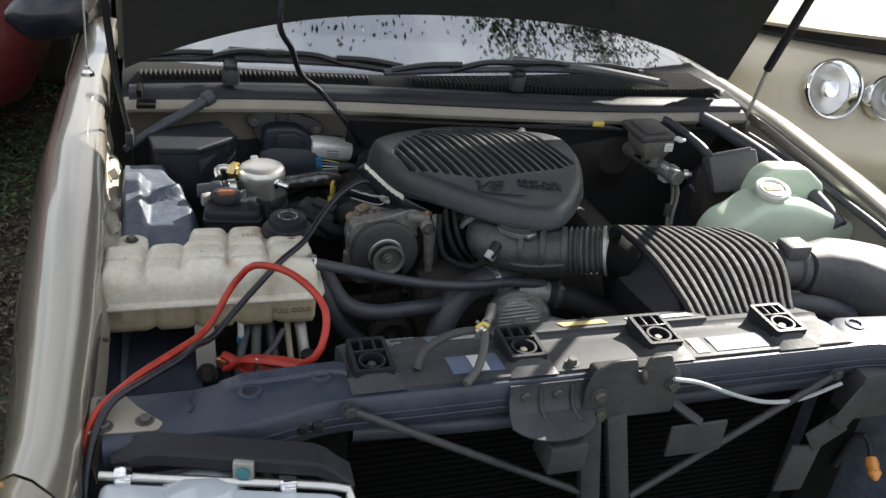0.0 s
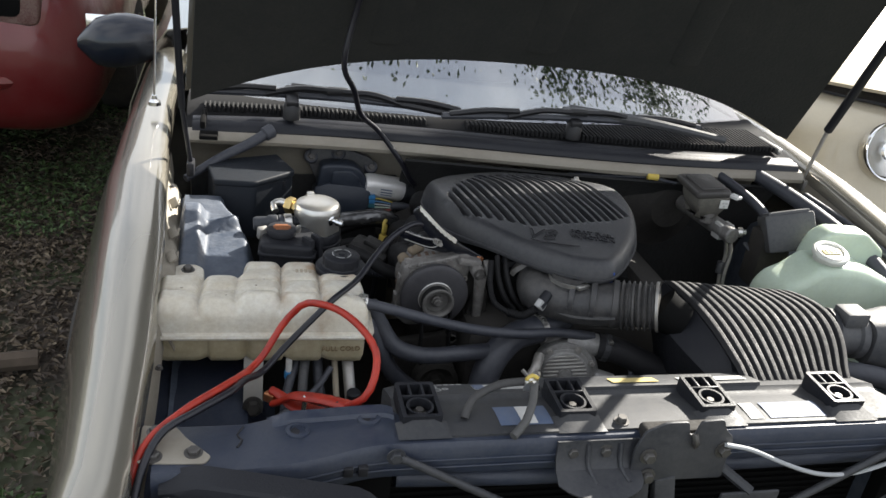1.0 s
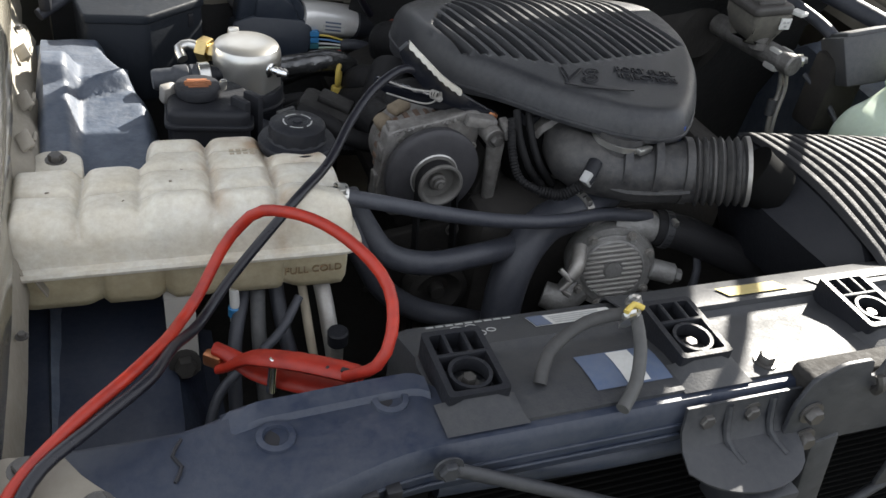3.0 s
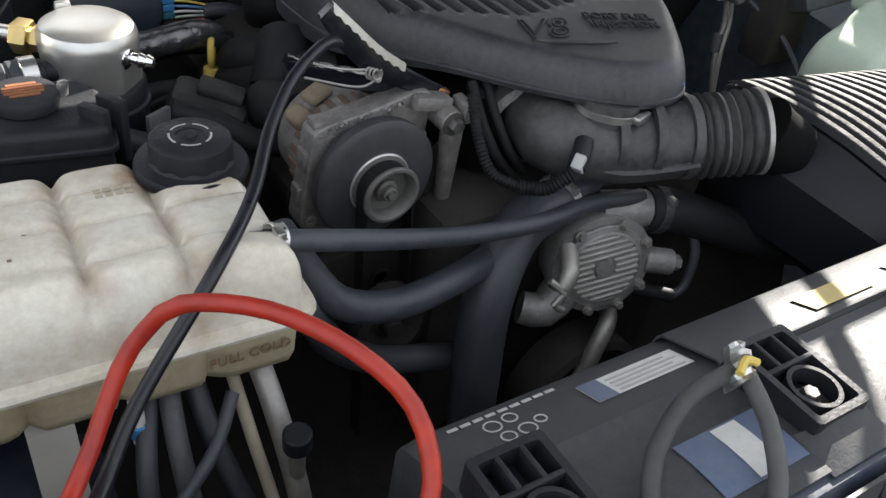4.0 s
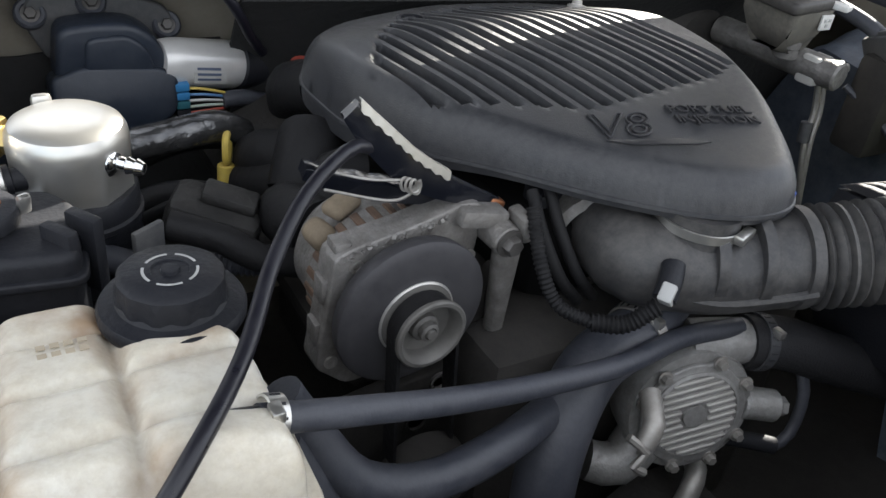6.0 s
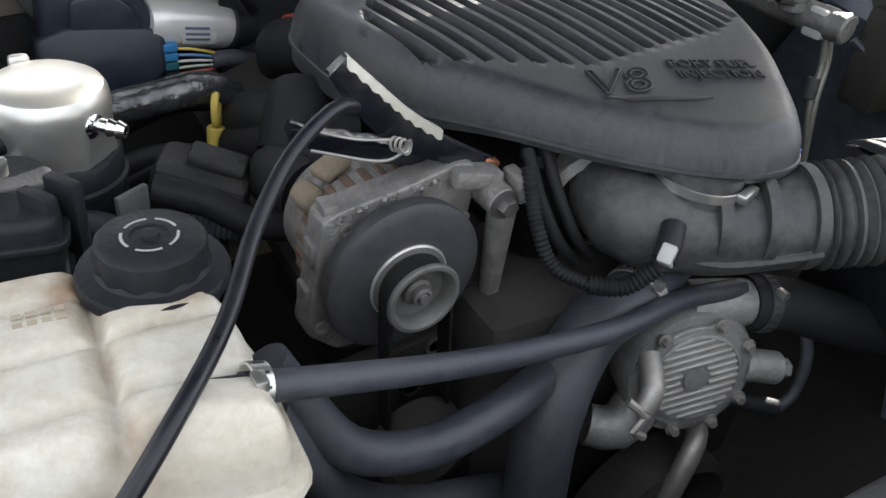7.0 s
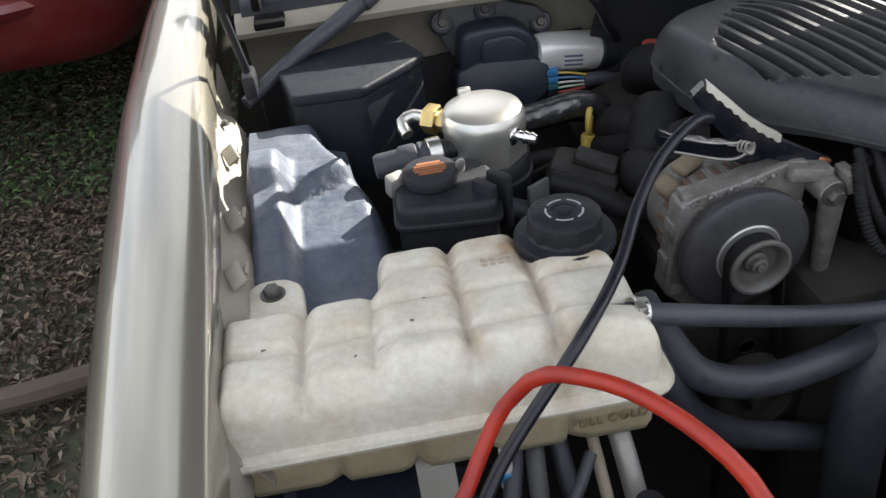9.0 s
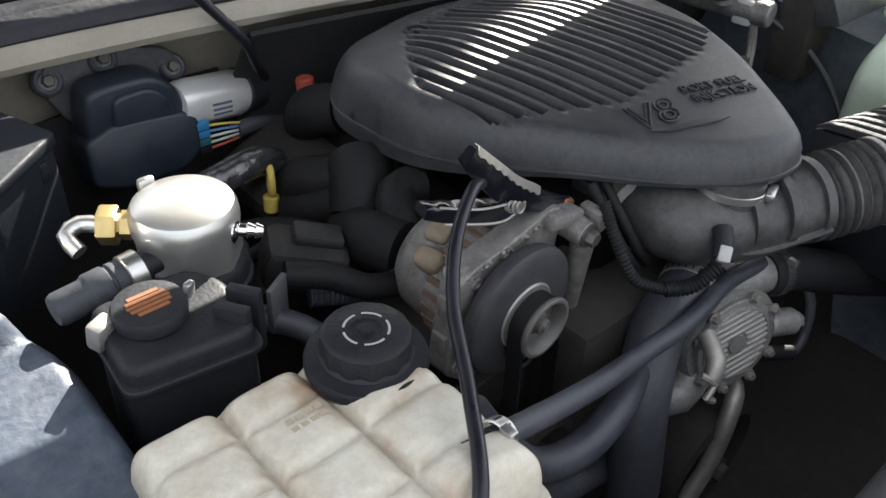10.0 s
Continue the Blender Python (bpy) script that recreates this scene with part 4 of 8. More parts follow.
for x, y, z in ((0.486, 0.977, 0.808), (0.536, 0.976, 0.808)):
    bm = B()
    bolt(bm, (x, y, z), (0, -1, 0), 0.008, 0.006)
    part("bolt", bm, BOLT, striker)

for label, c, s in (("short grey steel stop bracket", (0.538, 0.94, 0.735), (0.06, 0.06, 0.05)), ("folded grey steel grille bracket", (0.772, 0.94, 0.716), (0.10, 0.006, 0.06))):
    br = thing("grille_bracket", c, label, "bracket")
    bm = B()
    box(bm, c, s, 0.004)
    part("bracket_face", bm, DARKSTEEL, br)
    bm = B()
    p, q = Vector(c) + Vector((0, 0.0, s[2] / 2)), Vector((c[0] - 0.05, 0.98, 0.775))
    tube(bm, [p, (p + q) / 2, q], 0.008, 6)
    part("bracket_arm", bm, DARKSTEEL, br)

centre_support = thing("centre_support", (0.62, 0.96, 0.30), "upright grey steel supports below the latch", "support")
for x0, x1 in ((0.590, 0.650), (0.632, 0.712)):
    bm = B()
    box(bm, ((x0 + x1) / 2, 0.965, 0.60), (0.034, 0.02, 0.34), 0.004, pose(0, 0, 0, 0, math.degrees(math.atan((x0 - x1) / 0.34)), 0))
    part("upright", bm, DARKSTEEL, centre_support)

for a, b in (((0.227, 0.968, 0.822), (0.614, 0.965, 0.603)), ((1.033, 0.968, 0.788), (0.698, 0.965, 0.582))):
    bm = B()
    tube(bm, [a, (Vector(a) + Vector(b)) / 2, b], 0.0062, 10)
    bolt(bm, a, (0, -1, 0), 0.009, 0.006)
    single("brace_rod", bm, DARKSTEEL, "grey steel brace rod bolted to the tie bar", "rod", "brace rods")

bm = B()
tube(bm, [(0.715, 0.955, 0.826), (0.763, 0.955, 0.813), (0.832, 0.958, 0.780), (0.89, 0.96, 0.757), (0.94, 0.965, 0.745), (0.992, 0.97, 0.744), (1.06, 0.975, 0.76)], 0.0035, 8)
single("release_cable", bm, material("pale_cable_sleeve", (0.40, 0.41, 0.42), 0.5), "pale grey hood release cable", "cable")

# radiator and condenser with their fins
radiator = thing("radiator", (MID, 1.03, 0.35), "black radiator and condenser behind the open grille", "radiator")
# near-black colour stands in for the dark depth behind the open grille
bm = B()
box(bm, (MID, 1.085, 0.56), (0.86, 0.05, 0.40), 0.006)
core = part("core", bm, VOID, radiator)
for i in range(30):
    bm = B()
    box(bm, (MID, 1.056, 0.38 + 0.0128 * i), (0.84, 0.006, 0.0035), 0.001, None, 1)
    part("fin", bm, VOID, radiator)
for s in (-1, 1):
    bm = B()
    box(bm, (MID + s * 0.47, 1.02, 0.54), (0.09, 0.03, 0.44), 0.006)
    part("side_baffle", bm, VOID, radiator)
bm = B()
tube(bm, [(0.24, 1.015, 0.745), (0.45, 1.01, 0.74), (0.66, 1.015, 0.74), (1.08, 1.015, 0.745)], 0.016, 12)
part("lower_rail", bm, NAVY, radiator)

# headlamp and the black bar over it
headlamp = thing("headlamp", (0.06, 0.79, 0.68), "rectangular headlamp with hazy clear lens and steel clips", "headlamp")
bm = B()
slab(bm, rounded([(-0.088, 0.900), (0.202, 0.826), (0.208, 0.77), (0.200, 0.72), (-0.095, 0.79)], 0.02), 0.67, 0.818, 0.010)
part("lens", bm, LAMP, headlamp, "hazy clear lens")
bm = B()
line = [(-0.088, 0.904, 0.820), (0.05, 0.870, 0.820), (0.190, 0.834, 0.820), (0.207, 0.82, 0.814), (0.210, 0.77, 0.80)]
tube(bm, line, 0.006, 10)
part("bezel", bm, ZINC, headlamp)
for x, y in ((-0.060, 0.897), (0.134, 0.850)):
    bm = B()
    box(bm, (x, y, 0.824), (0.022, 0.02, 0.012), 0.002)
    box(bm, (x, y - 0.012, 0.818), (0.018, 0.006, 0.014), 0.0015)
    part("clip", bm, CHROME, headlamp)
bm = B()
revolve(bm, (0.03, 0.868, 0.795), (0, 0.3, 1), [(0.055, 0), (0.045, 0.022), (0.02, 0.030)], 28)
part("reflector_back", bm, LAMP, headlamp)
headlamp.location = headlamp.location + Vector((0, 0.031, -0.029))
header = thing("header_bar", (0.06, 0.92, 0.83), "black plastic header bar with a bright adjuster screw", "header bar")
bm = B()
loops = []
for x in np.linspace(-0.075, 0.215, 20):
    y = 0.967 - 0.286 * (x + 0.075)
    z = 0.822 - 0.03 * smooth01((x - 0.17) / 0.05) - 0.02 * smooth01((-0.02 - x) / 0.06)
    loops.append([Vector((x, y - 0.022, z - 0.02)), Vector((x, y - 0.022, z - 0.004)), Vector((x, y - 0.018, z)), Vector((x, y + 0.015, z + 0.002)), Vector((x, y + 0.018, z - 0.03))])
rings(bm, loops)
part("bar", bm, BLACK, header)
bm = B()
box(bm, (0.082, 0.898, 0.806), (0.026, 0.01, 0.028), 0.002, pose(0, 0, 0, 0, 0, -16))
part("adjuster_block", bm, STEEL, header)
bm = B()
revolve(bm, (0.081, 0.8935, 0.806), (-0.27, -1, 0), [(0.009, 0), (0.009, 0.004), (0.004, 0.005)], 16)
part("adjuster_screw", bm, material("teal_anodised", (0.10, 0.28, 0.30), 0.35, 0.7), header)

# what is left of the other headlamp mounting
mount = thing("lamp_mount", (1.12, 0.93, 0.62), "bent grey lamp mounting plates with a hanging amber bulb", "lamp mount")
for c, s, r in (((1.075, 0.95, 0.725), (0.05, 0.004, 0.08), (0, 35, 10)), ((1.04, 0.95, 0.68), (0.07, 0.004, 0.05), (0, -35, 0)), ((1.01, 0.955, 0.60), (0.06, 0.006, 0.10), (0, 5, 0)), ((1.13, 0.98, 0.74), (0.09, 0.05, 0.09), (0, 0, 0))):
    bm = B()
    box(bm, c, s, 0.0015, pose(0, 0, 0, *r))
    part("mount_plate", bm, DARKSTEEL, mount)
bm = B()
revolve(bm, (1.165, 0.95, 0.600), (-0.2, -0.6, -0.3), [(0.010, 0), (0.012, 0.012), (0.010, 0.02), (0.012, 0.028), (0.004, 0.04)], 16)
part("bulb", bm, AMBER, mount)
bm = B()
tube(bm, [(1.165, 0.95, 0.600), (1.17, 0.97, 0.62), (1.16, 0.99, 0.62), (1.15, 1.0, 0.54)], 0.006, 8)
part("wire", bm, BLACK, mount)

# ---- coolant tank ----
tank = thing("coolant_tank", (0.07, 1.38, 0.74), "aged translucent white coolant tank with quilted top and brown stains", "coolant tank")
TANK_OUT = rounded([(-0.113, 1.308), (0.236, 1.296), (0.238, 1.40), (0.222, 1.480), (0.20, 1.492), (0.026, 1.494), (0.024, 1.43), (-0.113, 1.428)], 0.016, 6)


def edge_distance(x, y, outline):
    """How far inside the outline a place lies; negative outside."""
    best, inside = 9.0, False
    m = len(outline)
    for i in range(m):
        ax, ay = outline[i - 1]
        bx, by = outline[i]
        dx, dy = bx - ax, by - ay
        t = max(0, min(1, ((x - ax) * dx + (y - ay) * dy) / (dx * dx + dy * dy + 1e-12)))
        best = min(best, math.hypot(x - ax - t * dx, y - ay - t * dy))
        if (ay > y) != (by > y) and x < (bx - ax) * (y - ay) / (by - ay) + ax:
            inside = not inside
    return best if inside else -best


def pulled_in(x, y, outline):
    """The place itself, or the nearest one on the outline for a place outside."""
    if edge_distance(x, y, outline) >= 0:
        return x, y
    best, at = 9.0, (x, y)
    for i in range(len(outline)):
        ax, ay = outline[i - 1]
        dx, dy = outline[i][0] - ax, outline[i][1] - ay
        t = max(0, min(1, ((x - ax) * dx + (y - ay) * dy) / (dx * dx + dy * dy + 1e-12)))
        d = math.hypot(x - ax - t * dx, y - ay - t * dy)
        if d < best:
            best, at = d, (ax + t * dx, ay + t * dy)
    return at


def tank_top(x, y):
    d = edge_distance(x, y, TANK_OUT)
    if d <= 0:
        return 0.798
    right = smooth01((x - 0.012) / 0.026)
    low = 0.859 - 0.07 * (y - 1.31)
    high = 0.871 - 0.155 * (y - 1.31) - 0.012 * smooth01((x - 0.175) / 0.05) * smooth01((1.41 - y) / 0.06)
    top = low + (high - low) * right
    shape = math.sqrt(max(0.0, 1 - (1 - min(d / 0.017, 1)) ** 2)) ** 0.75
    front = min(1.0, max(0.0, (y - 1.302 + 0.012 * (x + 0.11) / 0.35) / 0.030))
    shape = min(shape, 0.10 + 0.90 * math.sin(front * math.pi / 2) ** 0.7) if front < 1 else shape
    z = 0.798 + (top - 0.798) * shape
    groove = 0.0
    for gx in (-0.040, 0.018, 0.091, 0.157):
        deep = 0.55 if gx == 0.018 else 1.0
        groove = max(groove, deep * math.exp(-abs((x - gx - 0.05 * (y - 1.40)) / 0.0058) ** 1.2))
    wander = 0.003 * math.sin(38 * x)
    gy = (1.368,) if x < 0.02 else (1.345, 1.398, 1.450)
    for g in gy:
        groove = max(groove, 0.72 * math.exp(-abs((y - g - wander) / 0.0052) ** 1.2))
    return z - 0.0145 * groove * min(1, d / 0.008)


bm = B()
xs, ys = np.linspace(-0.116, 0.241, 150), np.linspace(1.290, 1.498, 112)
vs = {}
for i, x in enumerate(xs):
    for j, y in enumerate(ys):
        if edge_distance(x, y, TANK_OUT) > -0.0036:
            px, py = pulled_in(x, y, TANK_OUT)
            vs[i, j] = bm.verts.new((px, py, tank_top(px, py)))
for i, j in list(vs):
    q = [(i, j), (i + 1, j), (i + 1, j + 1), (i, j + 1)]
    if all(k in vs for k in q):
        bm.faces.new([vs[k] for k in q])
bmesh.ops.smooth_vert(bm, verts=[v for v in bm.verts if not v.is_boundary], factor=0.5, use_axis_x=True, use_axis_y=True, use_axis_z=True)
part("upper_shell", bm, TANK, tank, "", 180)
bm = B()
skins = []
for d, z in ((0.002, 0.792), (-0.0085, 0.7945), (-0.0098, 0.7985), (-0.008, 0.8025), (0.002, 0.804)):
    skins.append([Vector((p.x, p.y, z + 0.004 * smooth01((p.x - 0.08) / 0.03))) for p in inset(TANK_OUT, d)])
rings(bm, skins)
part("weld_rim", bm, TANK, tank)
bm = B()
dense = []
for i in range(len(TANK_OUT)):
    a, b = TANK_OUT[i - 1], TANK_OUT[i]
    n = max(1, int((b - a).length / 0.006))
    for k in range(n):
        dense.append(a.lerp(b, k / n))
skins = []
for d, z in ((0.006, 0.796), (0.005, 0.78), (0.006, 0.755), (0.010, 0.744), (0.02, 0.739), (0.05, 0.738)):
    ring = []
    for p, q in zip(dense, inset(dense, d)):
        g = max(math.exp(-((p.x - gx) / 0.006) ** 2) for gx in (-0.035, 0.032, 0.10, 0.165))
        c = Vector((0.06, 1.39))
        q = q + (c - q).normalized() * 0.008 * g if z < 0.79 else q
        ring.append(Vector((q.x, q.y, z + 0.004 * g)))
    skins.append(ring)
rings(bm, skins)
part("lower_shell", bm, TANK_LOW, tank, "brown-stained lower shell", 60)
bm = B()
slab(bm, rounded([(-0.096, 1.42), (-0.038, 1.42), (-0.040, 1.474), (-0.055, 1.488), (-0.082, 1.488), (-0.094, 1.474)], 0.012), 0.820, 0.834, 0.004)
tab = part("mounting_tab", bm, TANK, tank)
bm = B()
bolt(bm, (-0.067, 1.465, 0.833), (0, 0, 1), 0.008, 0.007)
part("bolt", bm, BOLT, tab)
CAPX, CAPY = 0.200, 1.452
bm = B()
revolve(bm, (CAPX, CAPY, 0.842), (0, 0, 1), [(0.037, -0.024), (0.040, -0.004), (0.0445, 0.0), (0.0462, 0.0035), (0.0462, 0.0085), (0.0445, 0.0115), (0.039, 0.0125), (0.035, 0.0135), (0.032, 0.018)], 48)
neck = part("filler_neck", bm, BLACK, tank, "black rubber neck ring")
bm = B()
loops = []
for r, z in ((0.0335, 0.850), (0.0335, 0.868), (0.0325, 0.873), (0.029, 0.8755), (0.012, 0.8765), (0.0115, 0.8755), (0.006, 0.8755), (0.0055, 0.8775), (0.0005, 0.878)):
    k = 1.0 if z < 0.870 else 0.4
    loops.append([Vector((CAPX + math.cos(a) * r * (1 + k * 0.018 * math.cos(a * 12)), CAPY + math.sin(a) * r * (1 + k * 0.018 * math.cos(a * 12)), z)) for a in [2 * math.pi * j / 80 for j in range(80)]])
rings(bm, loops)
cap = part("cap", bm, BLACK, tank, "black scalloped pressure cap")
for k in range(5):
    bm = B()
    a0 = 2 * math.pi * k / 5 + 0.2
    arc = [(CAPX + 0.0165 * math.cos(a), CAPY + 0.0165 * math.sin(a), 0.8766) for a in np.linspace(a0, a0 + 0.95, 12)]
    for p, q in zip(arc, arc[1:]):
        p, q = Vector(p), Vector(q)
        o = Vector((CAPX, CAPY, 0.8766))
        u, v = (p - o).normalized() * 0.0009, (q - o).normalized() * 0.0009
        f = [bm.verts.new(w) for w in (p - u, q - v, q + v, p + u)]
        bm.faces.new(f)
    part("print_arc", bm, PRINT, cap)
for z in (0.0, 0.006):
    bm = B()
    for k in range(4):
        box(bm, (0.120 + 0.0075 * k, 1.424 + z * 1.3, tank_top(0.135, 1.424) + 0.0003), (0.0052, 0.0042, 0.0006))
    part("moulded_print", bm, material("faint_print", (0.40, 0.34, 0.25), 0.6), tank)
SCUFF = material("dark_scuff", (0.17, 0.14, 0.10), 0.7)
for x, y, lx, ly, a in ((-0.072, 1.372, 0.004, 0.0025, 20), (0.062, 1.392, 0.003, 0.0015, -15), (0.048, 1.36, 0.003, 0.003, 0), (0.0, 1.338, 0.003, 0.0015, 50)):
    bm = B()
    box(bm, (x, y, tank_top(x, y) + 0.0001), (lx, ly * 0.8, 0.0008), 0.0, pose(0, 0, 0, 0, 0, a))
    part("scuff", bm, SCUFF, tank)
lettering("full_cold_mark", "FULL COLD", 0.0125, frame_of((0.190, 1.2985, 0.770), (1, -0.03, 0), (0, -1, 0)), material("mark_print", (0.22, 0.155, 0.085), 0.6), tank, 0.0008)
bm = B()
rod(bm, (0.196, 1.341, 0.848), (0.226, 1.341, 0.842), 0.0078)
rod(bm, (0.204, 1.341, 0.815), (0.204, 1.341, 0.848), 0.0105)
part("hose_barb", bm, BLACK, tank)
bm = B()
tube(bm, [(0.105, 1.315, 0.745), (0.105, 1.312, 0.725), (0.105, 1.312, 0.70)], 0.0055, 10)
drain = part("drain_nipple", bm, WHITE, tank)
bm = B()
rod(bm, (0.105, 1.312, 0.722), (0.105, 1.312, 0.708), 0.0075, seg=12)
part("drain_clip", bm, BLUE, drain)

strap = thing("tank_bracket", (0.045, 1.30, 0.62), "dusty grey steel strap bracket holding the tank", "bracket")
bm = B()
sheet(bm, [[Vector((x, y, z)) for x in (0.030, 0.046, 0.062)] for y, z in ((1.33, 0.75), (1.312, 0.742), (1.302, 0.72), (1.297, 0.69), (1.285, 0.655))], 0.004)
part("strap", bm, material("dusty_bracket_paint", (0.30, 0.29, 0.27), 0.6, dust=0.4), strap)
bm = B()
bolt(bm, (0.046, 1.287, 0.668), (0, -1, 0.3), 0.012, 0.014)
part("bolt", bm, DARK, strap)


def hose(name, pts, r, label, mat=RUBBER, category="hose", clamps=(), group="", seg=16):
    """A hose with worm-drive clamps at the given (place, axis) ends."""
    ob = thing(name, pts[0], label, category, group)
    bm = B()
    tube(bm, pts, r, seg)
    part("hose_wall", bm, mat, ob)
    for at, axis, rr, *band in clamps:
        bm = B()
        a = Vector(axis).normalized()
        revolve(bm, Vector(at) - a * 0.006, a, [(rr, 0), (rr + 0.0015, 0.0005), (rr + 0.0015, 0.0115), (rr, 0.012)], 28, False, False)
        c = part("clamp", bm, band[0] if band else STEEL, ob, "" if band else "dull steel hose clamp")
        e1, e2 = basis(a)[1], basis(a)[2]
        bm = B()
        for k in range(int(rr * 900)):
            q = 2 * math.pi * k / int(rr * 900)
            out = e1 * math.cos(q) + e2 * math.sin(q)
            box(bm, (0, 0, 0), (0.0010, 0.0016, 0.0065), 0.0, Matrix.Translation(Vector(at) + out * (rr + 0.0015)) @ frame_of((0, 0, 0), out, a))
        part("band_slots", bm, EMBOSS, c)
        bm = B()
        u = basis(a)[2]
        box(bm, Vector(at) + Vector((0, -0.6, 0.8)) * (rr + 0.003), (0.008, 0.012, 0.008), 0.0015)
        part("clamp_screw", bm, ZINC, c)
    return ob


hose("coolant_hose", [(0.218, 1.341, 0.843), (0.281, 1.344, 0.823), (0.362, 1.353, 0.794), (0.447, 1.366, 0.766), (0.537, 1.372, 0.752), (0.617, 1.386, 0.745), (0.695, 1.388, 0.733)], 0.0095,
     "slim black rubber hose from the tank to the pump", clamps=[((0.226, 1.341, 0.842), (1, 0.05, -0.3), 0.0122, ZINC)])
hose("lower_hose", [(0.247, 1.386, 0.812), (0.265, 1.377, 0.779), (0.295, 1.357, 0.739), (0.349, 1.350, 0.722), (0.420, 1.362, 0.717), (0.497, 1.395, 0.700)], 0.0155, "thick black rubber coolant hose", group="lower hoses")
hose("lower_hose", [(0.241, 1.370, 0.784), (0.268, 1.362, 0.732), (0.300, 1.368, 0.672), (0.357, 1.378, 0.619), (0.430, 1.383, 0.587), (0.480, 1.385, 0.565)], 0.0155, "thick black rubber coolant hose", group="lower hoses")
hose("radiator_hose", [(0.648, 1.440, 0.748), (0.592, 1.414, 0.738), (0.532, 1.402, 0.722), (0.485, 1.374, 0.671), (0.470, 1.352, 0.582), (0.480, 1.342, 0.46), (0.50, 1.29, 0.37)], 0.0275, "wide black radiator hose bending downwards",
     clamps=[((0.592, 1.414, 0.738), (1, 0.35, 0.2), 0.0278)], seg=24)
hose("radiator_hose", [(0.705, 1.386, 0.714), (0.750, 1.373, 0.708), (0.818, 1.346, 0.684), (0.917, 1.311, 0.652), (1.033, 1.274, 0.628), (1.138, 1.206, 0.588)], 0.026, "wide black radiator hose towards the radiator", LIDP,
     clamps=[((0.722, 1.381, 0.712), (1, -0.3, -0.13), 0.0265, DARKSTEEL)], seg=24)
hose("heater_pipe", [(0.70, 1.40, 0.56), (0.675, 1.36, 0.575), (0.652, 1.345, 0.55), (0.63, 1.34, 0.49), (0.60, 1.34, 0.44)], 0.011, "bent bright steel coolant pipe", STEEL, "pipe")

# lines that drop into the bay beside the tank
for pts, r, mat, label in (
        ([(0.135, 1.34, 0.74), (0.128, 1.29, 0.70), (0.13, 1.25, 0.62), (0.14, 1.2, 0.45)], 0.0085, GREYP, "dusty grey vertical line"),
        ([(0.155, 1.36, 0.74), (0.16, 1.30, 0.68), (0.185, 1.25, 0.58), (0.20, 1.2, 0.45)], 0.009, RUBBER, "dusty black vertical hose"),
        ([(0.185, 1.35, 0.74), (0.186, 1.29, 0.69), (0.195, 1.24, 0.60), (0.20, 1.2, 0.45)], 0.0055, material("tan_line", (0.36, 0.31, 0.23), 0.6, dust=0.3), "tan painted steel line"),
        ([(0.205, 1.36, 0.75), (0.208, 1.30, 0.71), (0.215, 1.25, 0.62), (0.22, 1.2, 0.45)], 0.010, STEEL, "dull aluminium refrigerant line"),
        ([(0.12, 1.335, 0.73), (0.10, 1.28, 0.69), (0.095, 1.24, 0.60), (0.09, 1.2, 0.45)], 0.008, RUBBER, "dusty black corrugated sleeve")):
    ln_ob = thing("service_line", pts[0], label, "pipe", "service lines")
    bm = B()
    tube(bm, pts, r, 12)
    part("line", bm, mat, ln_ob)
bm = B()
tube(bm, [(0.175, 1.30, 0.735), (0.15, 1.27, 0.715), (0.115, 1.245, 0.70), (0.075, 1.22, 0.68), (0.05, 1.18, 0.62)], 0.0055, 10)
single("wiring_branch", bm, RUBBER, "thin black taped wiring branch", "wire")
port = thing("service_port", (0.214, 1.26, 0.64), "black capped refrigerant service port", "service port")
bm = B()
rod(bm, (0.214, 1.262, 0.65), (0.212, 1.258, 0.70), 0.007)
part("port_stem", bm, STEEL, port)
bm = B()
rod(bm, (0.212, 1.258, 0.695), (0.211, 1.257, 0.715), 0.012)
part("port_cap", bm, BLACK, port)

# ---- alternator ----
alternator = thing("alternator", (0.385, 1.50, 0.70), "dusty cast-aluminium alternator with grooved pulley and steel fan", "alternator")
AC = Vector((0.3855, 1.462, 0.781))  # middle of the fan disc
AXIS = Vector((0.05, -1, 0.0)).normalized()
bm = B()
revolve(bm, AC - AXIS * 0.128, AXIS, [(0.030, 0), (0.046, 0.006), (0.055, 0.02), (0.057, 0.055), (0.061, 0.058), (0.061, 0.088), (0.055, 0.092)], 48)
part("rear_housing", bm, CAST, alternator)
for k in range(26):
    a = 2 * math.pi * k / 26
    u, v = basis(AXIS)[1:]
    bm = B()
    c = AC - AXIS * 0.056 + (u * math.cos(a) + v * math.sin(a)) * 0.0605
    box(bm, c, (0.007, 0.028, 0.004), 0.001, frame_of((0, 0, 0), AXIS.cross(u * math.cos(a) + v * math.sin(a)), u * math.cos(a) + v * math.sin(a)), 1)
    part("stator_slot", bm, RUST, alternator)
FR = frame_of(AC - AXIS * 0.032, (1, 0.05, 0), AXIS)
bm = B()
o = [(-0.060, 0.054), (-0.044, 0.060), (0.0, 0.066), (0.052, 0.078), (0.070, 0.075), (0.071, 0.050), (0.064, -0.012), (0.052, -0.058), (0.0, -0.076), (-0.045, -0.076), (-0.073, -0.050), (-0.066, 0.0)]
slab(bm, rounded(o, 0.006, 3), -0.016, 0.010, 0.002, FR)
part("front_bracket", bm, CAST, alternator, "dusty cast front bracket")
rnd = random.Random(21)
bm = B()
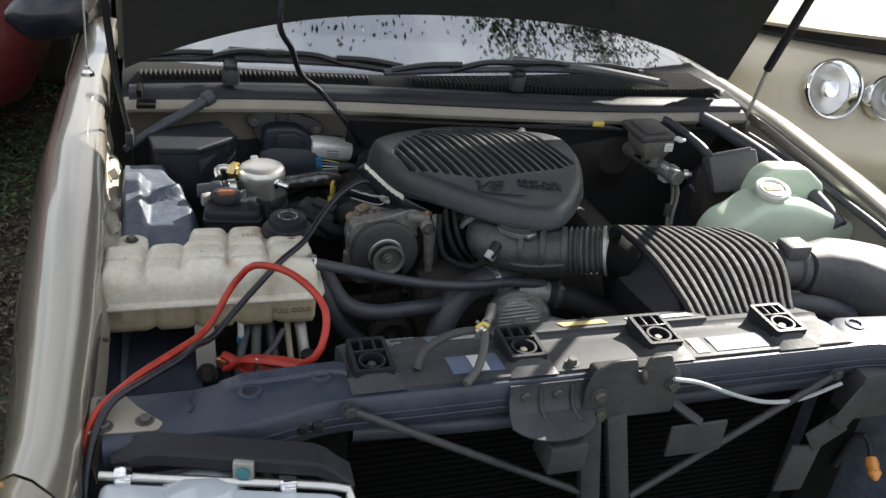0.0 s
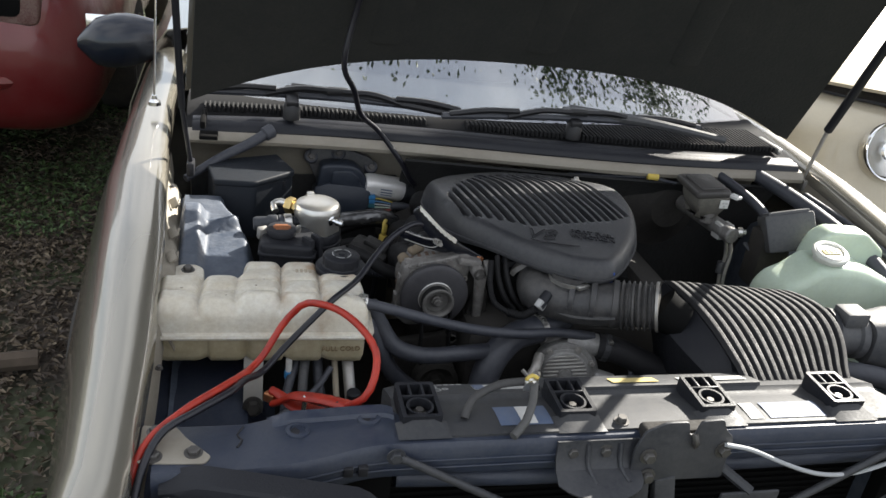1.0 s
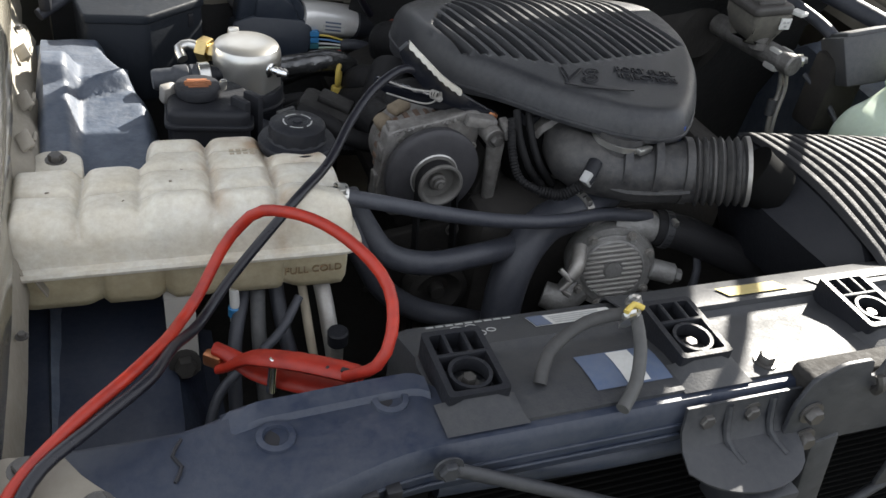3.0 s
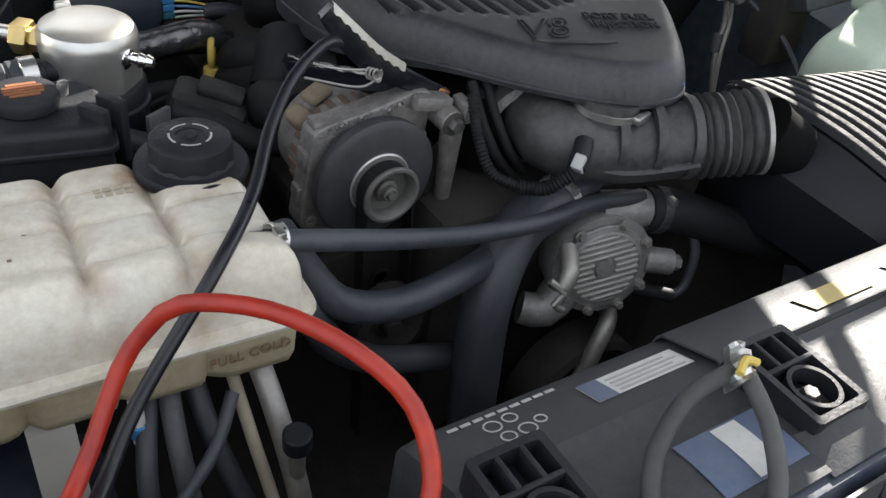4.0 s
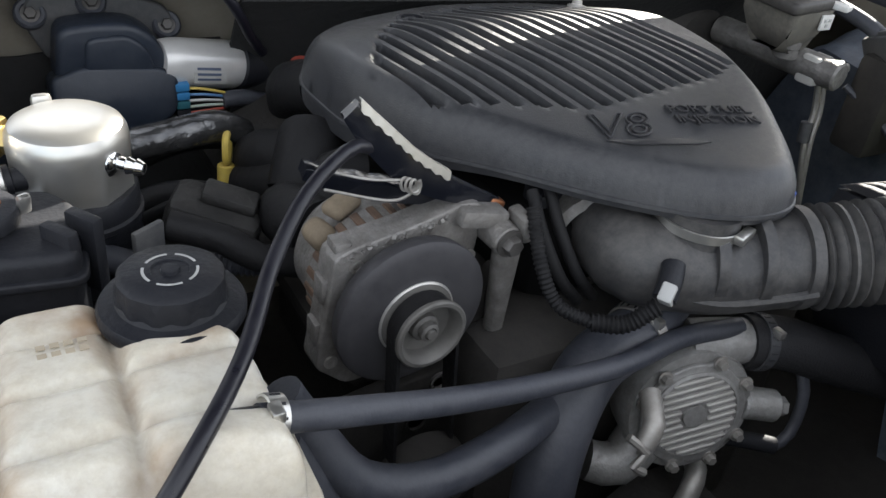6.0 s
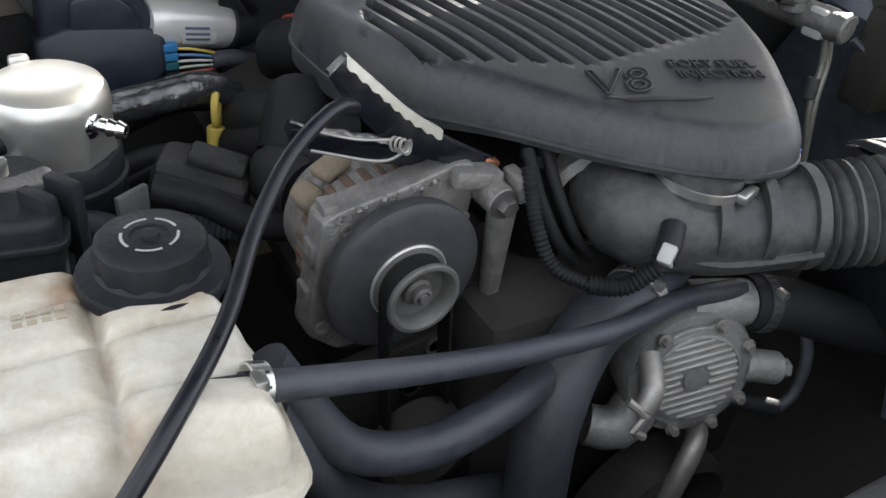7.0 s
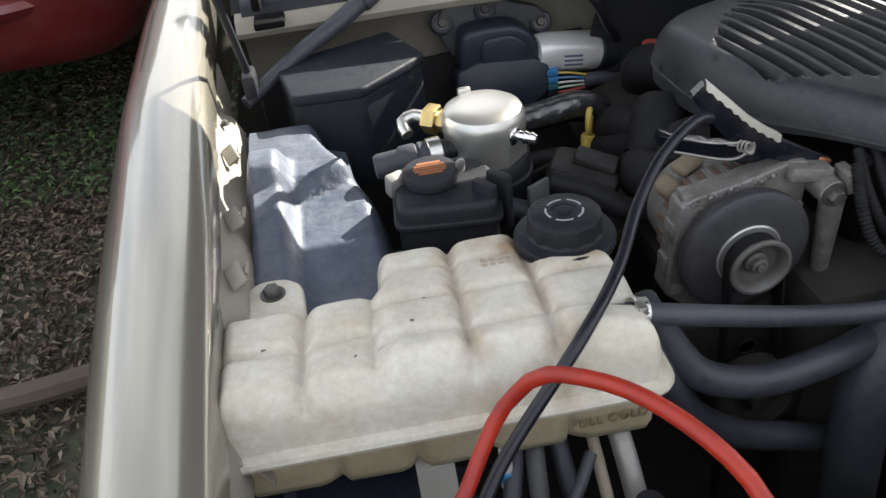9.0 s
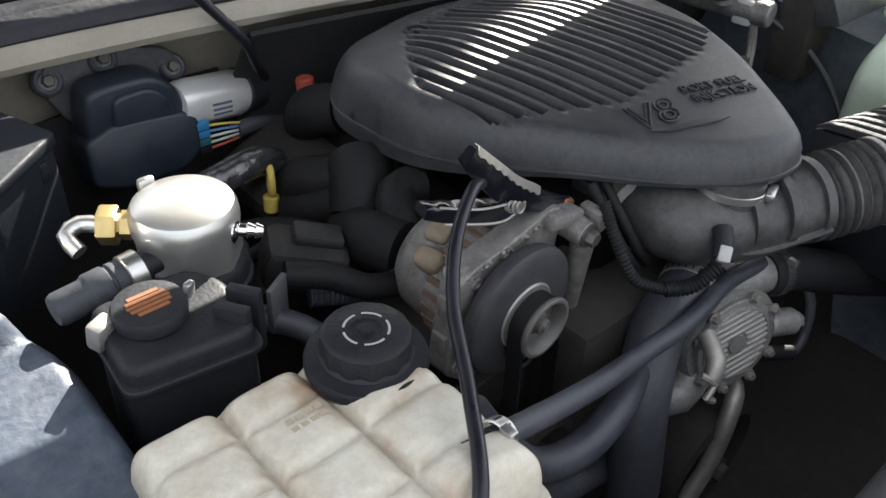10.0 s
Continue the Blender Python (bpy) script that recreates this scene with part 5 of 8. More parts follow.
for k in range(70):
    t = rnd.random()
    q = FR @ Vector((-0.056 + 0.115 * t, 0.056 + 0.021 * t + rnd.uniform(-0.010, -0.001), 0.010 + rnd.uniform(-0.002, 0.001)))
    s = rnd.uniform(0.0015, 0.004)
    box(bm, q, (s, s, s), 0.0, pose(0, 0, 0, rnd.uniform(0, 90), rnd.uniform(0, 90), rnd.uniform(0, 90)))
part("corrosion_crust", bm, CAST, alternator, "grainy corrosion crust")
for x0, y0, sx, sy in ((-0.064, 0.02, 0.006, 0.022), (-0.069, -0.02, 0.006, 0.022), (-0.050, 0.056, 0.014, 0.012)):
    bm = B()
    box(bm, FR @ Vector((x0, y0, -0.004)), (sx, 0.018, sy), 0.002)
    part("cast_lug", bm, CAST, alternator)
for x, y in ((-0.042, 0.043), (0.063, 0.026), (-0.060, -0.046)):
    bm = B()
    p = FR @ Vector((x, y, 0.010))
    revolve(bm, p, AXIS, [(0.006, 0), (0.006, 0.002), (0.0035, 0.002), (0.003, -0.001)], 14)
    part("screw", bm, STEEL, alternator)
bm = B()
revolve(bm, AC, AXIS, [(0.062, -0.016), (0.0655, -0.012), (0.067, -0.003), (0.0665, 0.0), (0.064, 0.0018), (0.058, 0.0035), (0.040, 0.0045), (0.034, 0.0042), (0.030, 0.006)], 64)
part("fan", bm, FANMETAL, alternator, "dark steel fan disc")
bm = B()
prof = [(0.0300, 0.004), (0.0322, 0.005), (0.0322, 0.0066), (0.0265, 0.0075)]
for k in range(5):
    prof += [(0.0262, 0.0085 + 0.0032 * k), (0.0280, 0.0101 + 0.0032 * k)]
prof += [(0.0300, 0.0250), (0.0312, 0.0262), (0.0312, 0.0290), (0.0300, 0.0302), (0.0272, 0.0302), (0.0250, 0.0280), (0.0232, 0.0160), (0.0150, 0.0135), (0.0120, 0.0140)]
revolve(bm, AC, AXIS, prof, 48)
DULL = material("dull_pulley_steel", (0.17, 0.165, 0.155), 0.5, 0.45, second=(0.09, 0.085, 0.08), scale=60, amount=0.7, dust=0.35, dust_colour=(0.13, 0.125, 0.115))
pulley = part("pulley", bm, DULL, alternator, "worn grooved pulley")
bm = B()
revolve(bm, AC + AXIS * 0.0135, AXIS, [(0.0120, 0), (0.0115, 0.006), (0.0095, 0.008), (0.0085, 0.008), (0.0080, 0.013), (0.0055, 0.014), (0.0045, 0.012), (0.0040, 0.016), (0.001, 0.016)], 6 * 4)
part("pulley_nut", bm, DULL, pulley)
bm = B()
revolve(bm, AC + AXIS * 0.0046, AXIS, [(0.0322, 0), (0.0339, 0.0002), (0.0337, 0.0010), (0.0318, 0.0020)], 48, False, False)
part("bright_rim", bm, material("polished_rim", (0.50, 0.49, 0.47), 0.3, 0.6), pulley, "polished inner rim")
# flat belt around the pulley going down
bm = B()
u, v = basis(AXIS)[1:]
down = Vector((0, 0, -1))
side = Vector((1, 0.05, 0)).normalized()
c0 = AC + AXIS * 0.0085
path = []
low = Vector((0.02, 0, -0.36))
path.append(c0 - side * 0.0285 * 1.0 + low)
for k in range(13):
    a = math.pi * k / 12
    path.append(c0 - side * 0.0285 * math.cos(a) + Vector((0, 0, 1)) * 0.0285 * math.sin(a))
path.append(c0 + side * 0.0285 + low + side * 0.01)
grid = []
for p in path:
    grid.append([p, p + AXIS * 0.009, p + AXIS * 0.0175])
sheet(bm, grid, 0.003)
single("drive_belt", bm, OILY, "black ribbed drive belt on the alternator pulley", "belt")
bracket = thing("alternator_bracket", (0.48, 1.475, 0.66), "dusty cast alternator mounting arm with bolt", "bracket")
bm = B()
rod(bm, (0.464, 1.520, 0.834), (0.469, 1.464, 0.829), 0.0150, 0.0135, 24)
loops = []
for k in range(9):
    t = k / 8
    c = Vector((0.474 + 0.010 * t, 1.472 + 0.012 * t, 0.822 - 0.150 * t))
    w, h = 0.0125 - 0.006 * t, 0.012 - 0.004 * t
    loops.append([c + Vector((w * math.cos(q), h * math.sin(q), 0)) for q in [2 * math.pi * j / 12 for j in range(12)]])
rings(bm, loops)
box(bm, (0.452, 1.486, 0.846), (0.046, 0.022, 0.016), 0.004, pose(0, 0, 0, 0, 12, 0))
box(bm, (0.486, 1.474, 0.838), (0.012, 0.026, 0.024), 0.003, pose(0, 0, 0, 0, -10, 0))
part("arm", bm, CAST, bracket)
bm = B()
bolt(bm, (0.469, 1.464, 0.829), (0.05, -1, 0.0), 0.0085, 0.008)
part("bolt", bm, BOLT, bracket)
bm = B()
box(bm, (0.336, 1.535, 0.820), (0.022, 0.030, 0.028), 0.009, pose(0, 0, 0, 0, -35, 12), 3)
box(bm, (0.358, 1.548, 0.838), (0.030, 0.022, 0.012), 0.005, pose(0, 0, 0, 0, -12, 25), 3)
part("tan_insulator", bm, material("tan_insulator", (0.24, 0.19, 0.13), 0.7, dust=0.5, dust_colour=(0.07, 0.06, 0.05)), alternator, "tan terminal insulator")
plate = thing("accessory_bracket", (0.45, 1.49, 0.6), "dark cast accessory bracket with round openings", "bracket")
bm = B()
FP = frame_of((0.47, 1.50, 0.68), (1, 0, 0), (0, -1, 0))
slab(bm, rounded([(-0.16, -0.12), (0.02, -0.12), (0.035, 0.03), (0.03, 0.10), (0.01, 0.10), (-0.02, 0.0), (-0.14, -0.02)], 0.012), -0.01, 0.008, 0.003, FP)
part("casting", bm, DARK, plate)
for x, z, r in ((0.468, 0.715, 0.012), (0.44, 0.665, 0.010), (0.42, 0.62, 0.012)):
    bm = B()
    revolve(bm, (x, 1.492, z), (0, -1, 0), [(r, 0), (r, 0.003), (r * 0.75, 0.003), (r * 0.7, -0.004)], 20)
    part("boss", bm, CAST if r < 0.011 else DARK, plate)

# ---- water pump ----
pump = thing("water_pump", (0.645, 1.40, 0.58), "cast-aluminium water pump with round finned cover plate", "water pump")
PC = Vector((0.642, 1.368, 0.662))
PN = Vector((-0.28, -0.93, 0.20)).normalized()
FP2 = frame_of(PC, (1, 0, 0.16), PN)
bm = B()
revolve(bm, PC, -PN, [(0.062, 0), (0.066, 0.01), (0.06, 0.05), (0.05, 0.08)], 40)
tube(bm, [(0.65, 1.405, 0.715), (0.68, 1.394, 0.716), (0.712, 1.384, 0.714)], 0.0225, 18)
tube(bm, [(0.63, 1.42, 0.69), (0.622, 1.425, 0.72), (0.612, 1.422, 0.742)], 0.024, 18)
tube(bm, [(0.62, 1.39, 0.63), (0.585, 1.385, 0.60), (0.56, 1.40, 0.60)], (0.025, 0.02), 14)
part("pump_body", bm, PUMP, pump)
bm = B()
ring = []
lugs = [20, 60, 118, 150, 205, 245, 285, 320]
for j in range(144):
    a = 360 * j / 144
    r = 0.053
    for g in lugs:
        d = abs((a - g + 180) % 360 - 180)
        r = max(r, 0.053 + 0.008 * math.exp(-(d / 5.0) ** 2))
    ring.append(Vector((r * math.cos(radians(a)), r * math.sin(radians(a)))))
slab(bm, ring, 0.0, 0.006, 0.0015, FP2)
cover_plate = part("cover_plate", bm, PUMP, pump, "round grey cover plate with louvre fins")
bm = B()
revolve(bm, FP2 @ Vector((0, 0, 0.006)), PN, [(0.046, 0), (0.046, 0.002), (0.043, 0.003), (0.0425, 0.0005), (0.012, 0.0005), (0.0115, 0.0035), (0.001, 0.004)], 48)
part("plate_ring", bm, PUMP, cover_plate)
for k in range(11):
    yy = -0.0375 + 0.0075 * k
    half = math.sqrt(max(0, 0.0425 ** 2 - yy ** 2))
    gap = math.sqrt(max(0, 0.0145 ** 2 - yy ** 2)) if abs(yy) < 0.0145 else 0
    for x0, x1 in (((-half, -gap), (gap, half)) if gap else ((-half, half),)):
        if x1 - x0 < 0.006:
            continue
        bm = B()
        box(bm, FP2 @ Vector(((x0 + x1) / 2, yy, 0.0075)), (x1 - x0, 0.0036, 0.005), 0.0012, FP2.to_3x3().to_4x4(), 1)
        part("louvre", bm, material("bright_cast_fin", (0.42, 0.41, 0.39), 0.5, 0.4, dust=0.3) if k == 0 and x0 < 0 and not bpy.data.materials.get("bright_cast_fin") else bpy.data.materials["bright_cast_fin"], cover_plate)
for g in lugs:
    bm = B()
    bolt(bm, FP2 @ Vector((0.0565 * math.cos(radians(g)), 0.0565 * math.sin(radians(g)), 0.006)), PN, 0.0048, 0.006)
    part("bolt", bm, STEEL, cover_plate)
bm = B()
rod(bm, (0.70, 1.36, 0.66), (0.735, 1.345, 0.655), 0.016)
rod(bm, (0.735, 1.345, 0.655), (0.745, 1.341, 0.654), 0.010, seg=6)
part("side_plug", bm, PUMP, pump)
bm = B()
tube(bm, [(0.695, 1.36, 0.615), (0.725, 1.345, 0.61), (0.745, 1.335, 0.605)], 0.009, 12)
part("sensor", bm, BLACK, pump)
bm = B()
tube(bm, [(0.745, 1.335, 0.605), (0.765, 1.335, 0.615), (0.775, 1.345, 0.66), (0.77, 1.37, 0.70)], 0.006, 10)
part("sensor_wire", bm, RUBBER, pump)
bm = B()
tube(bm, [(0.585, 1.375, 0.70), (0.572, 1.35, 0.69), (0.562, 1.345, 0.675)], 0.010, 12)
part("bright_elbow", bm, STEEL, pump)
bm = B()
tube(bm, [(0.545, 1.35, 0.685), (0.558, 1.338, 0.672), (0.548, 1.338, 0.66), (0.56, 1.335, 0.65)], 0.004, 8)
part("spring_clip", bm, STEEL, pump)
crank = thing("crank_pulley", (0.64, 1.36, 0.38), "dark grooved crank pulley", "pulley")
bm = B()
revolve(bm, (0.66, 1.40, 0.45), (0, -1, 0), [(0.09, 0), (0.09, 0.05), (0.08, 0.055), (0.05, 0.04), (0.03, 0.04)], 40)
part("pulley_body", bm, DARK, crank)
bm = B()
revolve(bm, (0.66, 1.36, 0.45), (0, -1, 0), [(0.030, 0), (0.028, 0.02), (0.001, 0.02)], 24)
hub = part("hub", bm, DARK, crank)
bm = B()
bolt(bm, (0.66, 1.34, 0.45), (0, -1, 0), 0.013, 0.010)
part("bolt", bm, BOLT, hub)
idler = thing("belt_tensioner", (0.40, 1.42, 0.55), "dark belt tensioner pulley", "pulley")
bm = B()
revolve(bm, (0.40, 1.45, 0.61), (0, -1, 0), [(0.042, 0), (0.045, 0.003), (0.045, 0.03), (0.035, 0.033), (0.02, 0.02), (0.012, 0.02), (0.01, 0.034), (0.001, 0.034)], 36)
part("pulley_body", bm, DARK, idler)

# ---- intake elbow, bellows and air box ----
SENSORBLUE = material("deep_blue_plastic", (0.012, 0.07, 0.36), 0.4)
elbow = thing("intake_elbow", (0.62, 1.43, 0.76), "ribbed black rubber intake elbow with bellows", "intake duct")
E0, E1, E2, E3 = Vector((0.590, 1.430, 0.806)), Vector((0.645, 1.404, 0.802)), Vector((0.695, 1.386, 0.808)), Vector((0.728, 1.370, 0.816))
bm = B()
tube(bm, [(0.612, 1.520, 0.805), (0.596, 1.485, 0.806), (0.586, 1.456, 0.807), E0, E1, E2, E3], (0.038, 0.043), 32)
part("elbow_body", bm, ELBOW, elbow)
for t in (0.36, 0.63, 0.90):
    c = E0.lerp(E3, t)
    ax = (E3 - E0).normalized()
    bm = B()
    revolve(bm, c - ax * 0.005, ax, [(0.034, 0), (0.0425 + 0.004 * t, 0.001), (0.0425 + 0.004 * t, 0.011), (0.034, 0.012)], 36, False, False)
    part("rib_band", bm, ELBOW, elbow)
bm = B()
tube(bm, [E3, E3.lerp(Vector((0.790, 1.336, 0.831)), 0.5), (0.788, 1.337, 0.831)], 0.044, 32, rib=0.004, pitch=0.0105)
part("bellows", bm, ELBOW, elbow)
bm = B()
tube(bm, [(0.630, 1.420, 0.822), (0.632, 1.421, 0.84), (0.633, 1.422, 0.857)], 0.036, 24)
riser = part("riser", bm, ELBOW, elbow)
# moulded ridge along the elbow's flank
bm = B()
tube(bm, [E0 + Vector((-0.012, -0.030, -0.008)), E1 + Vector((-0.018, -0.034, -0.010)), E2 + Vector((-0.022, -0.036, -0.010)), E3 + Vector((-0.026, -0.036, -0.008))], 0.0045, 8)
part("flank_ridge", bm, ELBOW, elbow)
bm = B()
revolve(bm, (0.632, 1.421, 0.841), (0.05, 0.0, 1), [(0.0365, 0), (0.0380, 0.0005), (0.0380, 0.008), (0.0365, 0.0085)], 40, False, False)
clampr = part("clamp", bm, ZINC, riser)
bm = B()
box(bm, (0.648, 1.383, 0.847), (0.026, 0.009, 0.009), 0.002, pose(0, 0, 0, 0, 0, 20))
part("clamp_screw", bm, ZINC, clampr)
bm = B()
revolve(bm, (0.783, 1.339, 0.830), (0.07, -0.04, 0.018), [(0.0465, 0), (0.0478, 0.0005), (0.0478, 0.0055), (0.0465, 0.006)], 40, False, False)
part("clamp", bm, STEEL, elbow)
bm = B()
rod(bm, (0.707, 1.398, 0.846), (0.709, 1.397, 0.872), 0.0046)
part("blue_sensor", bm, SENSORBLUE, elbow, "blue sensor plug")
sensor = thing("air_temperature_sensor", (0.575, 1.40, 0.79), "black air sensor with grey plug clip and ribbed wire", "sensor")
bm = B()
tube(bm, [(0.600, 1.405, 0.815), (0.590, 1.395, 0.808), (0.580, 1.388, 0.798)], 0.010, 12)
part("sensor_body", bm, BLACK, sensor)
bm = B()
box(bm, (0.583, 1.388, 0.802), (0.022, 0.012, 0.016), 0.002, pose(0, 0, 0, 0, 40, 30))
part("plug_clip", bm, PRINT, sensor)
bm = B()
tube(bm, [(0.575, 1.387, 0.793), (0.553, 1.395, 0.775), (0.53, 1.41, 0.772)], 0.0075, 12, rib=0.0008, pitch=0.004)
tube(bm, [(0.53, 1.41, 0.772), (0.508, 1.43, 0.782), (0.50, 1.45, 0.81), (0.505, 1.48, 0.845)], 0.0056, 10, rib=0.0006, pitch=0.004)
part("wire_loom", bm, OILY, sensor)
sensor.location = sensor.location + Vector((-0.016, -0.013, 0.012))
for dx in (0.0, 0.018):
    bm = B()
    tube(bm, [(0.512 + dx, 1.50, 0.85), (0.508 + dx, 1.470, 0.825), (0.52 + dx, 1.450, 0.79), (0.545 + dx, 1.45, 0.76)], 0.0055, 10)
    single("wire_loom", bm, OILY, "black ribbed wire loom", "wire", "wire looms")
module = thing("ignition_module", (0.535, 1.50, 0.80), "small black module with white label", "module")
bm = B()
box(bm, (0.560, 1.527, 0.795), (0.05, 0.03, 0.075), 0.004)
part("case", bm, BLACK, module)
bm = B()
box(bm, (0.566, 1.5115, 0.795), (0.012, 0.0012, 0.022))
part("label", bm, WHITE, module)

airbox = thing("air_cleaner_box", (0.96, 1.25, 0.72), "black ribbed air cleaner box, sunlit on top", "air cleaner")
C00, C10, C01, C11 = Vector((0.845, 1.438, 0.832)), Vector((1.065, 1.368, 0.848)), Vector((0.850, 1.132, 0.815)), Vector((1.060, 1.128, 0.812))


def lid(u, v):
    p = C00.lerp(C10, u).lerp(C01.lerp(C11, u), v)
    p.x += 0.035 * u * math.sin(math.pi * v) + 0.0 * v
    p.z += 0.026 * math.sin(math.pi * min(1, v * 1.05)) * (0.6 + 0.4 * u)
    return p


bm = B()
RIBS = 14
nu, nv = RIBS * 10 + 1, 26
grid = []
for j in range(nv):
    v = j / (nv - 1)
    row = []
    for i in range(nu):
        u = i / (nu - 1)
        p = lid(u, v)
        ph = (u * RIBS) % 1.0
        rise = 0.0075 * smooth01(min(ph, 1 - ph) / 0.28) * smooth01(v / 0.06)
        roll = smooth01((v - 0.93) / 0.07)
        row.append(p + Vector((0, -0.010 * roll - rise * roll, rise * (1 - 0.6 * roll) - 0.008 * roll)))
    grid.append(row)
for k in range(1, 5):
    row = []
    for i in range(nu):
        u = i / (nu - 1)
        ph = (u * RIBS) % 1.0
        rise = 0.0075 * smooth01(min(ph, 1 - ph) / 0.28) * (1 - k / 4.5)
        p = lid(u, 1.0)
        row.append(p + Vector((0, -0.012 - rise, -0.008 - 0.009 * k)))
    grid.append(row)
sheet(bm, grid)
part("ribbed_lid", bm, LIDP, airbox, "ribbed lid", 50)
bm = B()
loops = []
for z, d in ((0, 0.0), (-0.008, 0.0), (-0.02, 0.001), (-0.04, 0.002), (-0.09, 0.02), (-0.14, 0.04)):
    loop = []
    for u, v in [(0, t) for t in np.linspace(0, 1, 8)] + [(t, 1) for t in np.linspace(0.1, 1, 8)] + [(1, t) for t in np.linspace(0.9, 0, 8)] + [(t, 0) for t in np.linspace(0.9, 0.1, 6)]:
        p = lid(u, v)
        c = Vector((0.96, 1.25, p.z))
        q = p + (c - p).normalized() * (d + 0.001)
        q.z = p.z + z - 0.004
        if u == 0:
            q.x -= 0.052 * smooth01(-z / 0.04) * math.sin(math.pi * min(1.0, 0.15 + 0.8 * v))
        if v == 1:
            q.z -= 0.035
        loop.append(q)
    loops.append(loop)
rings(bm, loops)
part("box_body", bm, BLACK, airbox)
# near-black collar: the shaded side of the box is put into its colour
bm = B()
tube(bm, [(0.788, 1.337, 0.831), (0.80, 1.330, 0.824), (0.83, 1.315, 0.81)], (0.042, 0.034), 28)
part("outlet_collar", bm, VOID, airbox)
for z in (0.0, 0.028):
    bm = B()
    revolve(bm, (1.075 + z, 1.275 - z * 0.1, 0.815), (1, -0.1, -0.05), [(0.040, 0), (0.046, 0.002), (0.046, 0.012), (0.040, 0.014)], 32)
    part("inlet_ring", bm, BLACK, airbox)
maf = thing("air_flow_sensor", (1.15, 1.27, 0.76), "grey plastic air flow sensor between two ribbed sleeves", "sensor")
bm = B()
revolve(bm, (1.10, 1.272, 0.812), (1, -0.1, -0.05), [(0.036, 0), (0.042, 0.01), (0.042, 0.03), (0.038, 0.032), (0.038, 0.06), (0.044, 0.064), (0.044, 0.078), (0.04, 0.08)], 32)
part("barrel", bm, GREYP, maf)
bm = B()
box(bm, (1.145, 1.262, 0.855), (0.05, 0.045, 0.03), 0.005)
part("electronics_case", bm, GREYP, maf)
duct = thing("intake_duct", (1.28, 1.22, 0.70), "large dusty grey intake duct, sunlit", "intake duct")
bm = B()
loops = []
for k, (x, y, z, w, h) in enumerate(((1.18, 1.262, 0.808, 0.044, 0.044), (1.21, 1.258, 0.806, 0.05, 0.05), (1.25, 1.245, 0.803, 0.075, 0.058), (1.30, 1.215, 0.795, 0.105, 0.064), (1.36, 1.20, 0.78, 0.11, 0.07), (1.40, 1.20, 0.76, 0.095, 0.07))):
    loops.append([Vector((x, y + w * math.copysign(abs(math.cos(a)) ** 0.6, math.cos(a)), z + h * math.copysign(abs(math.sin(a)) ** 0.6, math.sin(a)))) for a in [2 * math.pi * j / 32 for j in range(32)]])
rings(bm, loops)
part("duct_shell", bm, GREYP, duct)
hose("drain_tube", [(1.08, 1.21, 0.765), (1.13, 1.19, 0.775), (1.18, 1.175, 0.772), (1.24, 1.17, 0.75)], 0.02, "short black rubber tube under the sensor")

# ---- the engine's top cover ----
cover = thing("engine_cover", (0.66, 1.62, 0.80), "black moulded plastic engine cover with slotted grille", "engine cover")
COV = rounded([(0.408, 1.790), (0.416, 1.670), (0.446, 1.582), (0.500, 1.514), (0.552, 1.454), (0.612, 1.404), (0.655, 1.384), (0.704, 1.384), (0.750, 1.430), (0.815, 1.520), (0.858, 1.620), (0.872, 1.720), (0.848, 1.820), (0.770, 1.880), (0.600, 1.894), (0.470, 1.862)], 0.040, 6)


def cover_z(x, y):
    d = edge_distance(x, y, COV)
    dome = 0.012 * (1 - ((x - 0.66) / 0.24) ** 2) + 0.014 * smooth01((y - 1.42) / 0.22) - 0.028 * smooth01((y - 1.72) / 0.16)
    top = 0.884 + dome
    shape = math.sqrt(max(0.0, 1 - (1 - min(max(d, 0) / 0.024, 1)) ** 2))
    base = 0.862 - 0.02 * smooth01((y - 1.5) / 0.2)
    return base + (top - base) * shape


SLOT_DIR = Vector((-0.17, 1.0)).normalized()
SLOT_X = Vector((SLOT_DIR.y, -SLOT_DIR.x))


def slot_depth(x, y):
    """How deep the grille is cut at a place on the cover."""
    p = Vector((x, y)) - Vector((0.645, 1.70))
    a, b = p.dot(SLOT_X), p.dot(SLOT_DIR)
    lo = -0.157 + 0.075 * max(0.0, (-a - 0.08) / 0.12) + 0.02 * max(0.0, (a - 0.10) / 0.06)
    hi = 0.150 - 0.12 * (a / 0.19) ** 2
    if a < -0.215 or a > 0.158 or b < lo or b > hi:
        return 0.0
    ph = (a / 0.0190) % 1.0
    side = smooth01((ph - 0.38) / 0.10) * smooth01((0.98 - ph) / 0.10)
    end = smooth01((b - lo) / 0.008) * smooth01((hi - b) / 0.008) * smooth01((edge_distance(x, y, COV) - 0.013) / 0.008)
    return side * end


bm = B()
step = 0.0030
us, ws = np.arange(-0.29, 0.29, step), np.arange(-0.40, 0.32, step * 2.2)
vs = {}
for i, a in enumerate(us):
    for j, b in enumerate(ws):
        q = Vector((0.645, 1.70)) + SLOT_X * a + SLOT_DIR * b
        d = edge_distance(q.x, q.y, COV)
        if d > -0.0075:
            px, py = pulled_in(q.x, q.y, COV)
            vs[i, j] = bm.verts.new((px, py, cover_z(px, py) - 0.032 * slot_depth(px, py)))
for i, j in list(vs):
    k = [(i, j), (i + 1, j), (i + 1, j + 1), (i, j + 1)]
    if all(c in vs for c in k) and not all(slot_depth(vs[c].co.x, vs[c].co.y) > 0.42 for c in k):
        bm.faces.new([vs[c] for c in k])
part("cover_top", bm, COVER, cover, "", 55)
bm = B()
skins = []
